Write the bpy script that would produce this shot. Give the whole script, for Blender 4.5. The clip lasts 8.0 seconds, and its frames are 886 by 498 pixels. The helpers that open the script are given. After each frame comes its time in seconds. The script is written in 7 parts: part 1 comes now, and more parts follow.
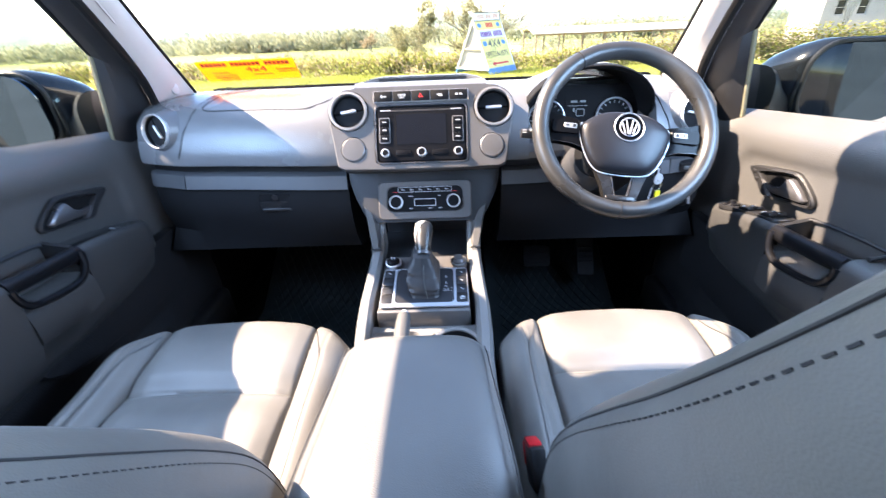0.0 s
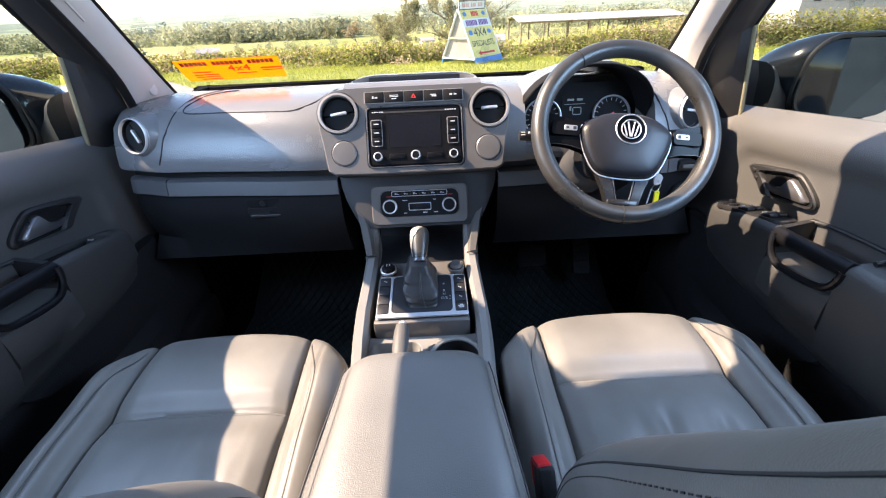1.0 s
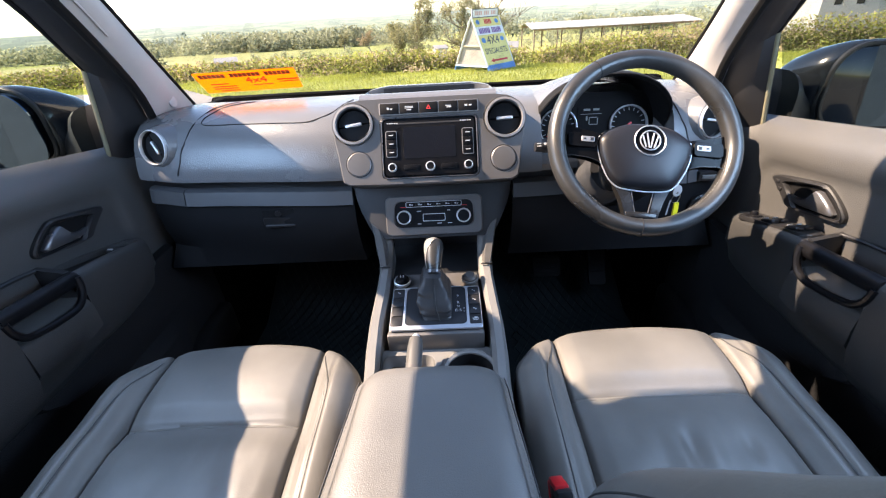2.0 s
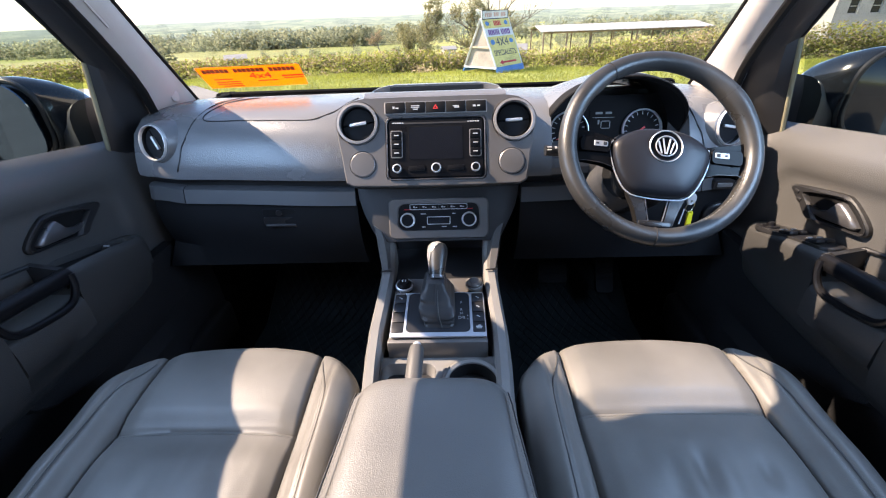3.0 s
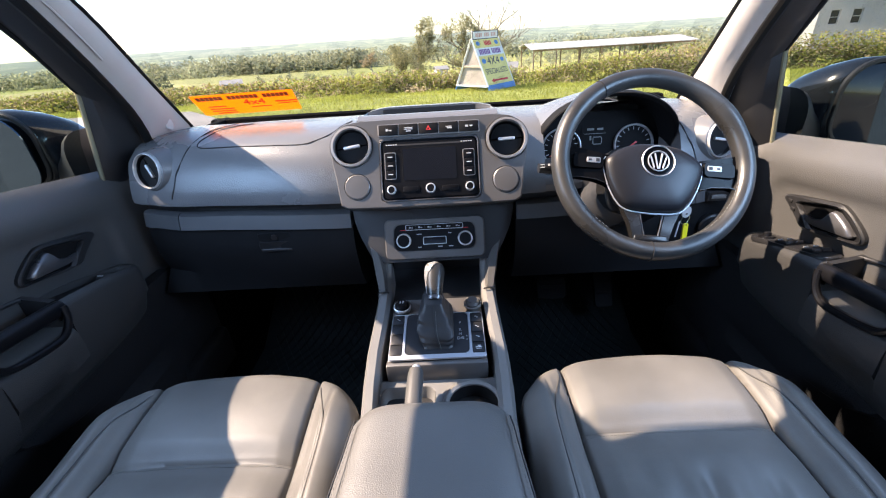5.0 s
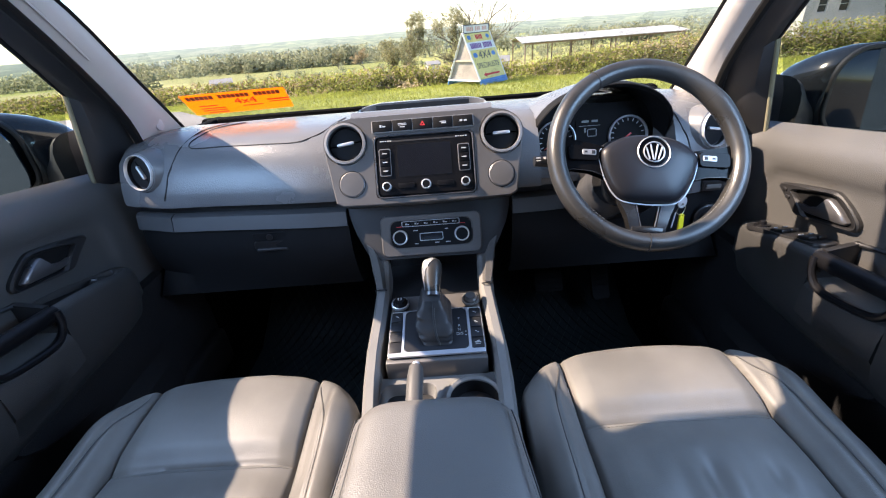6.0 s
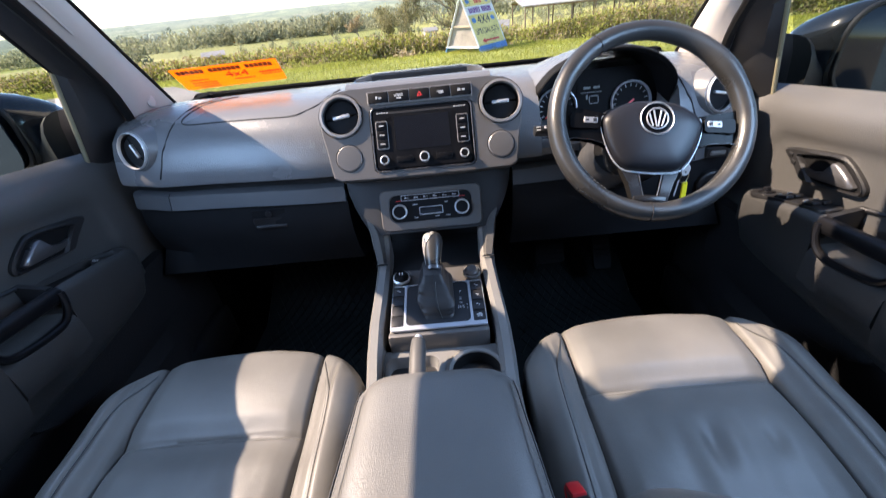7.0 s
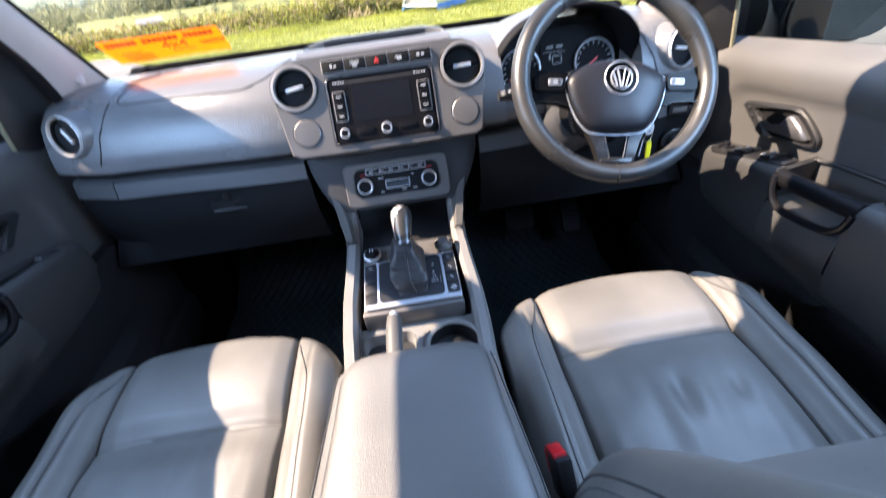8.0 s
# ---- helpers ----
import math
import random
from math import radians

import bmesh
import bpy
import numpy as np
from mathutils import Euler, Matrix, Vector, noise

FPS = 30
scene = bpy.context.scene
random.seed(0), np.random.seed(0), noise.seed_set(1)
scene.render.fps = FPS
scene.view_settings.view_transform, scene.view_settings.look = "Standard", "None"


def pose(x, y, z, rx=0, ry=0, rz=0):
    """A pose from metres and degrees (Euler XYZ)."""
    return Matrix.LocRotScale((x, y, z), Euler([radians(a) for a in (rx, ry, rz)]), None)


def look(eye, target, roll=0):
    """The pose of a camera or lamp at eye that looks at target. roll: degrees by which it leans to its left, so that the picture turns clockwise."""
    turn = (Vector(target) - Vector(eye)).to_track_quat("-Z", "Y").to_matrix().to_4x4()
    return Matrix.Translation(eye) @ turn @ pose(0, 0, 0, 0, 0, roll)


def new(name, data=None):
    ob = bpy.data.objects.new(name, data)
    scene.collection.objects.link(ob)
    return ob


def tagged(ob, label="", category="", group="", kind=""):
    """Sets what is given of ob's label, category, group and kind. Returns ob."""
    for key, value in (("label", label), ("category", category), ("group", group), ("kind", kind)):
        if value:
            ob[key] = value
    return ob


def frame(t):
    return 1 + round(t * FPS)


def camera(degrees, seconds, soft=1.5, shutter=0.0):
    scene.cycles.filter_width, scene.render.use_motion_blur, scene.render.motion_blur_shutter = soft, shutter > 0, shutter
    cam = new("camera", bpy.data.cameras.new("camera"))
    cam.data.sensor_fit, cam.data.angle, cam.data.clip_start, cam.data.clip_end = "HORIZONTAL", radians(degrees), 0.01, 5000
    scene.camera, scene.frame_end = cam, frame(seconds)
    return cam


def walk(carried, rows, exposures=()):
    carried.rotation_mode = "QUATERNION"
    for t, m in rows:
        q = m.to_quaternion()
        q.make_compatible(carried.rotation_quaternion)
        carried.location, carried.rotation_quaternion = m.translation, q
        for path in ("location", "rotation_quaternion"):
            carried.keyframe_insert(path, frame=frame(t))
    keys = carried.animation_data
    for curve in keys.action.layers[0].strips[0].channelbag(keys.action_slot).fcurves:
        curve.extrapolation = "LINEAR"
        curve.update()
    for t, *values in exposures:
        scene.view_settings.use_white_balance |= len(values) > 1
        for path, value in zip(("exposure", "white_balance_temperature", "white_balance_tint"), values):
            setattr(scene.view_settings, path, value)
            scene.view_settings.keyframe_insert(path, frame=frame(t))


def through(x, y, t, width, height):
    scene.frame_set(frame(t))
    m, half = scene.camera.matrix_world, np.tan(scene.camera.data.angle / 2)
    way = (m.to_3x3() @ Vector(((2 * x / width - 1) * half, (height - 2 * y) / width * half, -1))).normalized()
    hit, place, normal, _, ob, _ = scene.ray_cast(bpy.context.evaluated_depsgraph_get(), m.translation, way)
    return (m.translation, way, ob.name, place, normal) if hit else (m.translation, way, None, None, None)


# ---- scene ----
cam = camera(93.4, 8.0, soft=1.1, shutter=0.5)
PATH = [
    (0, (0.061, -0.993, 0.913), (0.02, 0.746, -0.074), -2.4),
    (0.2, (0.056, -0.988, 0.913), (-0.036, 0.768, -0.039), -3.8),
    (0.5, (0.04, -0.96, 0.926), (-0.009, 0.739, -0.128), -3.6),
    (0.7, (0.040, -0.959, 0.927), (0.004, 0.758, -0.099), -3.5),
    (1, (0.044, -0.952, 0.929), (0.056, 0.764, -0.098), -2.6),
    (1.3, (0.047, -0.947, 0.951), (-0.001, 0.706, -0.174), -5.1),
    (1.5, (0.045, -0.944, 0.96), (0.004, 0.72, -0.149), -5.6),
    (1.7, (0.042, -0.946, 0.951), (0.002, 0.767, -0.081), -4.7),
    (2.8, (0.038, -0.911, 0.920), (-0.010, 0.834, -0.060), -1.7),
    (3, (0.039, -0.911, 0.928), (-0.024, 0.822, -0.067), -2.2),
    (3.5, (0.04, -0.91, 0.931), (-0.04, 0.841, -0.033), -3.9),
    (4, (0.042, -0.908, 0.932), (-0.031, 0.836, -0.043), -4.7),
    (4.5, (0.039, -0.913, 0.928), (-0.017, 0.854, -0.008), -3.8),
    (4.7, (0.042, -0.909, 0.931), (-0.013, 0.864, 0.005), -3.6),
    (5.8, (0.041, -0.901, 0.933), (0.013, 0.864, -0.008), -4.4),
    (6, (0.039, -0.901, 0.931), (0.008, 0.861, -0.015), -4.7),
    (6.5, (0.039, -0.902, 0.933), (-0.013, 0.849, -0.032), -5.6),
    (7, (0.042, -0.896, 0.93), (-0.008, 0.801, -0.128), -6.2),
    (7.2, (0.035, -0.897, 0.927), (-0.03, 0.737, -0.224), -7.1),
    (7.5, (0.049, -0.871, 0.928), (0.054, 0.616, -0.409), -7.3),
    (7.7, (0.049, -0.871, 0.926), (0.077, 0.624, -0.402), -7.1),
    (7.8, (0.043, -0.875, 0.917), (0.093, 0.645, -0.381), -6.5),
    (8, (0.045, -0.878, 0.932), (0.111, 0.721, -0.268), -7.6),
]
walk(cam, [(t, look(eye, target, roll)) for t, eye, target, roll in PATH],
     [(0.0, 3.12, 6600, 16), (0.2, 2.99, 6700, 16), (0.5, 2.58, 6800, 16), (1.0, 2.40, 6900, 16), (1.5, 2.34, 6900, 16), (3.0, 2.06, 6650, 16), (4.5, 2.02, 6620, 16), (6.0, 1.97, 6520, 16), (7.0, 1.91, 6500, 16), (7.5, 2.05, 6500, 16), (8.0, 2.46, 6500, 16)])

# ---- world ----
SUN = Vector((-1.0, 0.19, 0.965)).normalized()
world = bpy.data.worlds.new("sky")
scene.world = world
world.use_nodes = True
wn = world.node_tree.nodes
sky = wn.new("ShaderNodeTexSky")
sky.sky_type, sky.sun_disc = "NISHITA", False
sky.sun_elevation = math.asin(SUN.z)
sky.sun_rotation = math.atan2(SUN.x, SUN.y)
sky.dust_density, sky.air_density, sky.ozone_density = 0.35, 1.0, 3.5
wn["Background"].inputs["Strength"].default_value = 0.127
world.node_tree.links.new(sky.outputs[0], wn["Background"].inputs["Color"])
lamp = bpy.data.lights.new("sun", "SUN")
lamp.energy, lamp.angle, lamp.color = 5.0, radians(0.6), (1.0, 0.825, 0.63)
sun = new("sun", lamp)
sun.matrix_world = look((-8, 1, 10), Vector((-8, 1, 10)) - SUN)
# fill lamps added in the side window openings, on top of the sky's light
for name, place, aim, w, h, watts in (("left_window_fill", (-0.765, -0.50, 0.93), (0.30, -0.42, 0.35), 0.44, 0.26, 1.75), ("right_window_fill", (0.765, -0.50, 0.93), (-0.50, -0.40, 0.50), 0.44, 0.26, 2.4)):
    pane = bpy.data.lights.new(name, "AREA")
    pane.shape, pane.size, pane.size_y, pane.energy, pane.color = "RECTANGLE", w, h, watts, (0.40, 0.63, 1.0)
    new(name, pane).matrix_world = look(place, aim)


# ---- materials ----
def material(name, base, rough=0.5, metal=0.0, grain=0.0, grain_size=400.0, vary=0.0, vary_size=6.0, spec=0.5, coat=0.0, emit=None, dirt=0.0, kind="noise", piece=0.0, wrinkle=0.0):
    m = bpy.data.materials.new(name)
    m.use_nodes = True
    n, l = m.node_tree.nodes, m.node_tree.links
    b = n["Principled BSDF"]
    b.inputs["Base Color"].default_value = (*base, 1)
    b.inputs["Roughness"].default_value = rough
    b.inputs["Metallic"].default_value = metal
    b.inputs["Specular IOR Level"].default_value = spec
    b.inputs["Coat Weight"].default_value = coat
    co = n.new("ShaderNodeTexCoord").outputs["Object"]
    if vary or piece:
        t = n.new("ShaderNodeTexNoise")
        t.inputs["Scale"].default_value, t.inputs["Detail"].default_value = vary_size, 6.0
        l.new(co, t.inputs["Vector"])
        r = n.new("ShaderNodeMapRange")
        r.inputs["From Min"].default_value, r.inputs["From Max"].default_value = 0.3, 0.7
        r.inputs["To Min"].default_value, r.inputs["To Max"].default_value = 1 - vary, 1 + vary
        l.new(t.outputs["Fac"], r.inputs["Value"])
        v = r.outputs[0]
        if piece:
            g = n.new("ShaderNodeNewGeometry")
            q = n.new("ShaderNodeMapRange")
            q.inputs["To Min"].default_value, q.inputs["To Max"].default_value = 1 - piece, 1 + piece
            l.new(g.outputs["Random Per Island"], q.inputs["Value"])
            w = n.new("ShaderNodeMath")
            w.operation = "MULTIPLY"
            l.new(v, w.inputs[0]), l.new(q.outputs[0], w.inputs[1])
            v = w.outputs[0]
        c = n.new("ShaderNodeVectorMath")
        c.operation = "SCALE"
        c.inputs[0].default_value = base
        l.new(v, c.inputs["Scale"])
        l.new(c.outputs[0], b.inputs["Base Color"])
        rr = n.new("ShaderNodeMapRange")
        rr.inputs["From Min"].default_value, rr.inputs["From Max"].default_value = 0.3, 0.7
        rr.inputs["To Min"].default_value, rr.inputs["To Max"].default_value = max(0.02, rough - 0.3 * vary), min(1, rough + 0.3 * vary)
        l.new(t.outputs["Fac"], rr.inputs["Value"])
        l.new(rr.outputs[0], b.inputs["Roughness"])
    if grain:
        if kind == "noise":
            t = n.new("ShaderNodeTexNoise")
            t.inputs["Detail"].default_value = 3.0
            out = t.outputs["Fac"]
        else:
            t = n.new("ShaderNodeTexVoronoi")
            t.feature = "F1" if kind == "cells" else "SMOOTH_F1"
            out = t.outputs["Distance"]
        t.inputs["Scale"].default_value = grain_size
        l.new(co, t.inputs["Vector"])
        u = n.new("ShaderNodeBump")
        u.inputs["Strength"].default_value, u.inputs["Distance"].default_value = grain, 0.6 / grain_size
        l.new(out, u.inputs["Height"])
        l.new(u.outputs[0], b.inputs["Normal"])
        if wrinkle:
            t2 = n.new("ShaderNodeTexNoise")
            t2.inputs["Scale"].default_value, t2.inputs["Detail"].default_value, t2.inputs["Distortion"].default_value = 38.0, 7.0, 0.6
            l.new(co, t2.inputs["Vector"])
            u2 = n.new("ShaderNodeBump")
            u2.inputs["Strength"].default_value, u2.inputs["Distance"].default_value = wrinkle, 0.006
            l.new(t2.outputs["Fac"], u2.inputs["Height"])
            l.new(u.outputs[0], u2.inputs["Normal"])
            l.new(u2.outputs[0], b.inputs["Normal"])
    if emit:
        b.inputs["Emission Color"].default_value = (*emit[:3], 1)
        b.inputs["Emission Strength"].default_value = emit[3]
    return m


def glass_material(name, tint, gloss_max=1.0):
    m = bpy.data.materials.new(name)
    m.use_nodes = True
    n, l = m.node_tree.nodes, m.node_tree.links
    n.remove(n["Principled BSDF"])
    tr, gl, mix, fr = n.new("ShaderNodeBsdfTransparent"), n.new("ShaderNodeBsdfGlossy"), n.new("ShaderNodeMixShader"), n.new("ShaderNodeFresnel")
    tr.inputs["Color"].default_value = (*tint, 1)
    gl.inputs["Roughness"].default_value = 0.01
    fr.inputs["IOR"].default_value = 1.07
    l.new(fr.outputs[0], mix.inputs[0]), l.new(tr.outputs[0], mix.inputs[1]), l.new(gl.outputs[0], mix.inputs[2])
    l.new(mix.outputs[0], n["Material Output"].inputs[0])
    return m


M_DASH = material("dash_plastic", (0.116, 0.116, 0.118), 0.26, grain=0.19, grain_size=340, kind="cells", vary=0.08, vary_size=5)
# lower dash plastic darkened to carry the shade under the dash
M_DASHLOW = material("lower_dash_plastic_shaded", (0.0085, 0.0090, 0.0100), 0.60, spec=0.12, grain=0.3, grain_size=600, vary=0.12, vary_size=5)
# column grey darkened for the shade under the centre panel
M_COLUMN = material("column_plastic_shaded", (0.021, 0.021, 0.0225), 0.48, spec=0.30, grain=0.25, grain_size=600, vary=0.12, vary_size=6)
M_LEG = material("leg_plastic", (0.075, 0.072, 0.068), 0.45, spec=0.4, grain=0.25, grain_size=650, vary=0.10, vary_size=8)
M_BAND = material("band_plastic", (0.060, 0.062, 0.065), 0.42, grain=0.15, grain_size=700, vary=0.08)
M_BEZEL = material("bezel_satin", (0.112, 0.105, 0.101), 0.36, metal=0.3, grain=0.05, grain_size=900, vary=0.07, vary_size=9)
M_CONSOLE = material("console_plastic", (0.135, 0.130, 0.123), 0.45, grain=0.25, grain_size=650, vary=0.10, vary_size=8)
M_BLACK = material("black_plastic", (0.012, 0.012, 0.013), 0.42, grain=0.1, grain_size=700, vary=0.15)
M_GLOSS = material("gloss_black", (0.006, 0.006, 0.007), 0.30, vary=0.1, vary_size=20, spec=0.16)
M_SCREEN = material("screen_glass", (0.006, 0.006, 0.008), 0.08, vary=0.1, vary_size=12)
M_CHROME = material("satin_chrome", (0.70, 0.70, 0.71), 0.36, metal=0.72, vary=0.06, vary_size=30)
M_ALU = material("brushed_aluminium", (0.52, 0.53, 0.55), 0.42, metal=0.75, vary=0.06, vary_size=40)
M_LEATHER = material("dark_leather", (0.106, 0.100, 0.091), 0.46, grain=0.25, grain_size=900, kind="voronoi", vary=0.16, vary_size=9, spec=0.38, wrinkle=0.08)
M_ARMLEATHER = material("armrest_vinyl", (0.104, 0.100, 0.094), 0.40, wrinkle=0.06, grain=0.45, grain_size=800, kind="voronoi", vary=0.10, vary_size=8)
M_THREAD = material("pale_thread", (0.13, 0.13, 0.12), 0.7)
M_WELT = material("welt_piping", (0.045, 0.044, 0.042), 0.35, spec=0.5, vary=0.1, vary_size=30)
M_SEAM = material("dark_seam", (0.008, 0.008, 0.009), 0.7)
M_RIM = material("worn_rim_leather", (0.026, 0.0250, 0.0235), 0.33, grain=0.12, grain_size=420, kind="voronoi", vary=0.34, vary_size=11, spec=0.5)
M_PAD = material("airbag_cover", (0.010, 0.010, 0.012), 0.36, spec=0.30, grain=0.2, grain_size=700, vary=0.1)
M_DOOR = material("door_plastic", (0.055, 0.054, 0.053), 0.46, grain=0.45, grain_size=750, kind="voronoi", vary=0.10, vary_size=5)
# shaded copies of the door plastic: shade put into armrest and lower lining
M_DOORARM_SHADE = material("armrest_plastic_shaded", (0.032, 0.0315, 0.031), 0.48, spec=0.4, grain=0.40, grain_size=700, kind="voronoi", vary=0.10, vary_size=5)
M_DOORLOW_SHADE = material("lower_door_plastic_shaded", (0.011, 0.011, 0.0118), 0.58, spec=0.18, grain=0.4, grain_size=420, kind="voronoi", vary=0.12, vary_size=5)
M_GUN = material("gunmetal_trim", (0.030, 0.029, 0.029), 0.20, metal=0.6, vary=0.12, vary_size=30)
M_PILLAR = material("pillar_trim", (0.47, 0.44, 0.42), 0.75, grain=0.25, grain_size=500, vary=0.06, vary_size=10)
M_ROOF = material("headliner_cloth", (0.42, 0.41, 0.39), 0.9, grain=0.4, grain_size=700, vary=0.05)
M_RUBBER = material("rubber_seal", (0.006, 0.006, 0.006), 0.65, spec=0.12, grain=0.2, grain_size=300, vary=0.1)
# carpet blackened far below cloth so the footwells read as unlit
M_CARPET_SHADE = material("shaded_carpet", (0.0022, 0.0022, 0.0025), 0.95, spec=0.05, grain=0.8, grain_size=350, vary=0.25, vary_size=14)
# mat darkened for the footwell's shade, with a blue-green tint
M_MAT = material("rubber_mat_shaded", (0.007, 0.010, 0.011), 0.42, spec=0.35, grain=0.25, grain_size=160, kind="voronoi", vary=0.2, vary_size=10)
M_RED = material("red_plastic", (0.55, 0.015, 0.02), 0.35, vary=0.08)
M_REDMARK = material("red_mark", (0.6, 0.03, 0.03), 0.5)
M_WHITE = material("white_mark", (0.42, 0.42, 0.42), 0.6)
M_YELLOW = material("yellow_tag", (0.75, 0.62, 0.02), 0.4, vary=0.1)
M_BRASS = material("key_metal", (0.60, 0.55, 0.42), 0.3, metal=1.0, vary=0.1)
M_PAINT = material("black_car_paint", (0.010, 0.012, 0.015), 0.16, coat=0.5, spec=0.5, vary=0.15, vary_size=6)
# mirror colour darkened and blued in place of a dimmer reflection
M_MIRROR = material("mirror_glass", (0.11, 0.155, 0.20), 0.01, metal=1.0)
M_WINDSCREEN = glass_material("windscreen_glass", (0.745, 0.768, 0.755))
M_WINDOW = glass_material("side_glass", (0.50, 0.545, 0.52))
M_TARMAC = material("tarmac", (0.16, 0.155, 0.15), 0.9, grain=0.8, grain_size=60, vary=0.18, vary_size=0.7)


M_SEALEDGE = material("khaki_seal_edge", (0.17, 0.155, 0.10), 0.8, spec=0.2, vary=0.15, vary_size=12)
M_SILVER = material("silver_paint", (0.52, 0.51, 0.50), 0.30, metal=0.35, vary=0.08, vary_size=40)
M_LEVER = material("dark_satin_metal", (0.16, 0.16, 0.17), 0.30, metal=0.75, vary=0.1, vary_size=30)
M_PIANO = material("piano_black", (0.0032, 0.0032, 0.0036), 0.12, vary=0.1, vary_size=20, spec=0.10)
M_MATT = material("matt_black", (0.006, 0.006, 0.0065), 0.7, spec=0.12, vary=0.1, vary_size=20)
M_DIM = material("dim_display_mark", (0.19, 0.19, 0.18), 0.6)
M_SATIN = material("satin_grey", (0.30, 0.285, 0.275), 0.36, metal=0.5, vary=0.06, vary_size=30)
M_BOOT = material("boot_leather", (0.024, 0.024, 0.025), 0.46, grain=0.25, grain_size=500, kind="voronoi", vary=0.2, vary_size=20, spec=0.4)


# ---- mesh helpers ----
def part(name, bm, mat, parent=None, label="", sharp=32):
    me = bpy.data.meshes.new(name)
    bmesh.ops.recalc_face_normals(bm, faces=bm.faces)
    for f in bm.faces:
        f.smooth = True
    lim = radians(sharp)
    for e in bm.edges:
        if len(e.link_faces) == 2 and e.calc_face_angle(0) > lim:
            e.smooth = False
    bm.to_mesh(me)
    bm.free()
    me.materials.append(mat)
    ob = new(name, me)
    if parent is not None:
        ob.parent = parent
    if label:
        ob["label"] = label
    return ob


def thing(name, label, category, group="", kind=""):
    return tagged(new(name), label, category, group, kind)


def rbox(bm, c, s, r=0.004, seg=2, m=None):
    vs = bmesh.ops.create_cube(bm, size=1, matrix=Matrix.Translation(c) @ Matrix.Diagonal((*s, 1)))["verts"]
    es = list({e for v in vs for e in v.link_edges})
    if r:
        out = bmesh.ops.bevel(bm, geom=es, offset=min(r, min(s) * 0.49), segments=seg, affect="EDGES", profile=0.5)
        vs = list({v for f in out["faces"] for v in f.verts} | {v for v in vs if v.is_valid})
    if m is not None:
        bmesh.ops.transform(bm, matrix=m, verts=vs)
    return vs


def rrect(w, h, r, cx=0.0, cy=0.0, n=4):
    out = []
    for k, (sx, sy) in enumerate(((1, 1), (-1, 1), (-1, -1), (1, -1))):
        for i in range(n + 1):
            a = radians(90 * k + 90 * i / n)
            out.append((cx + sx * (w / 2 - r) + r * math.cos(a), cy + sy * (h / 2 - r) + r * math.sin(a)))
    return out


def circle(r, cx=0.0, cy=0.0, n=28):
    return [(cx + r * math.cos(2 * math.pi * i / n), cy + r * math.sin(2 * math.pi * i / n)) for i in range(n)]


def plate(bm, outer, d0, d1, m=None, holes=(), bev=0.0):
    """A flat piece between the heights d0 (back) and d1 (front) of a local frame, with holes through it."""
    m = m or Matrix()
    loops = []
    for poly in (outer, *holes):
        hole = poly is not outer
        inset = [(x, y) for x, y in poly]
        cx, cy = sum(p[0] for p in poly) / len(poly), sum(p[1] for p in poly) / len(poly)
        k = []
        for x, y in poly:
            d = math.hypot(x - cx, y - cy) or 1
            s = (bev / d) * (1 if not hole else -1)
            k.append((x - (x - cx) * s, y - (y - cy) * s))
        back = [bm.verts.new(m @ Vector((x, y, d0))) for x, y in inset]
        mid = [bm.verts.new(m @ Vector((x, y, d1 - bev))) for x, y in inset]
        front = [bm.verts.new(m @ Vector((x, y, d1))) for x, y in k] if bev else mid
        n = len(poly)
        for a, b in ((back, mid), (mid, front)) if bev else ((back, mid),):
            for i in range(n):
                bm.faces.new((a[i], a[(i + 1) % n], b[(i + 1) % n], b[i]))
        loops.append((back, front))
    if holes:
        for side in (0, 1):
            es = []
            for lp in loops:
                v = lp[side]
                for i in range(len(v)):
                    e = bm.edges.get((v[i], v[(i + 1) % len(v)])) or bm.edges.new((v[i], v[(i + 1) % len(v)]))
                    es.append(e)
            bmesh.ops.triangle_fill(bm, use_beauty=True, use_dissolve=False, edges=es)
    else:
        bm.faces.new(loops[0][1])
        bm.faces.new(loops[0][0][::-1])


def lathe(bm, prof, m=None, n=32, close=False):
    """Turns a profile of (radius, height) round the local z axis."""
    m = m or Matrix()
    rings = []
    for r, h in prof:
        if r < 1e-6:
            rings.append([bm.verts.new(m @ Vector((0, 0, h)))] * n)
        else:
            rings.append([bm.verts.new(m @ Vector((r * math.cos(2 * math.pi * i / n), r * math.sin(2 * math.pi * i / n), h))) for i in range(n)])
    pairs = list(zip(rings, rings[1:])) + ([(rings[-1], rings[0])] if close else [])
    for a, b in pairs:
        for i in range(n):
            vs = []
            for v in (a[i], a[(i + 1) % n], b[(i + 1) % n], b[i]):
                if v not in vs:
                    vs.append(v)
            if len(vs) > 2:
                bm.faces.new(vs)


def loft(bm, rings, cap=True, closed=True):
    vr = [[bm.verts.new(p) for p in ring] for ring in rings]
    n = len(vr[0])
    for a, b in zip(vr, vr[1:]):
        for i in range(n if closed else n - 1):
            bm.faces.new((a[i], a[(i + 1) % n], b[(i + 1) % n], b[i]))
    if cap and closed:
        bm.faces.new(vr[0][::-1])
        bm.faces.new(vr[-1])


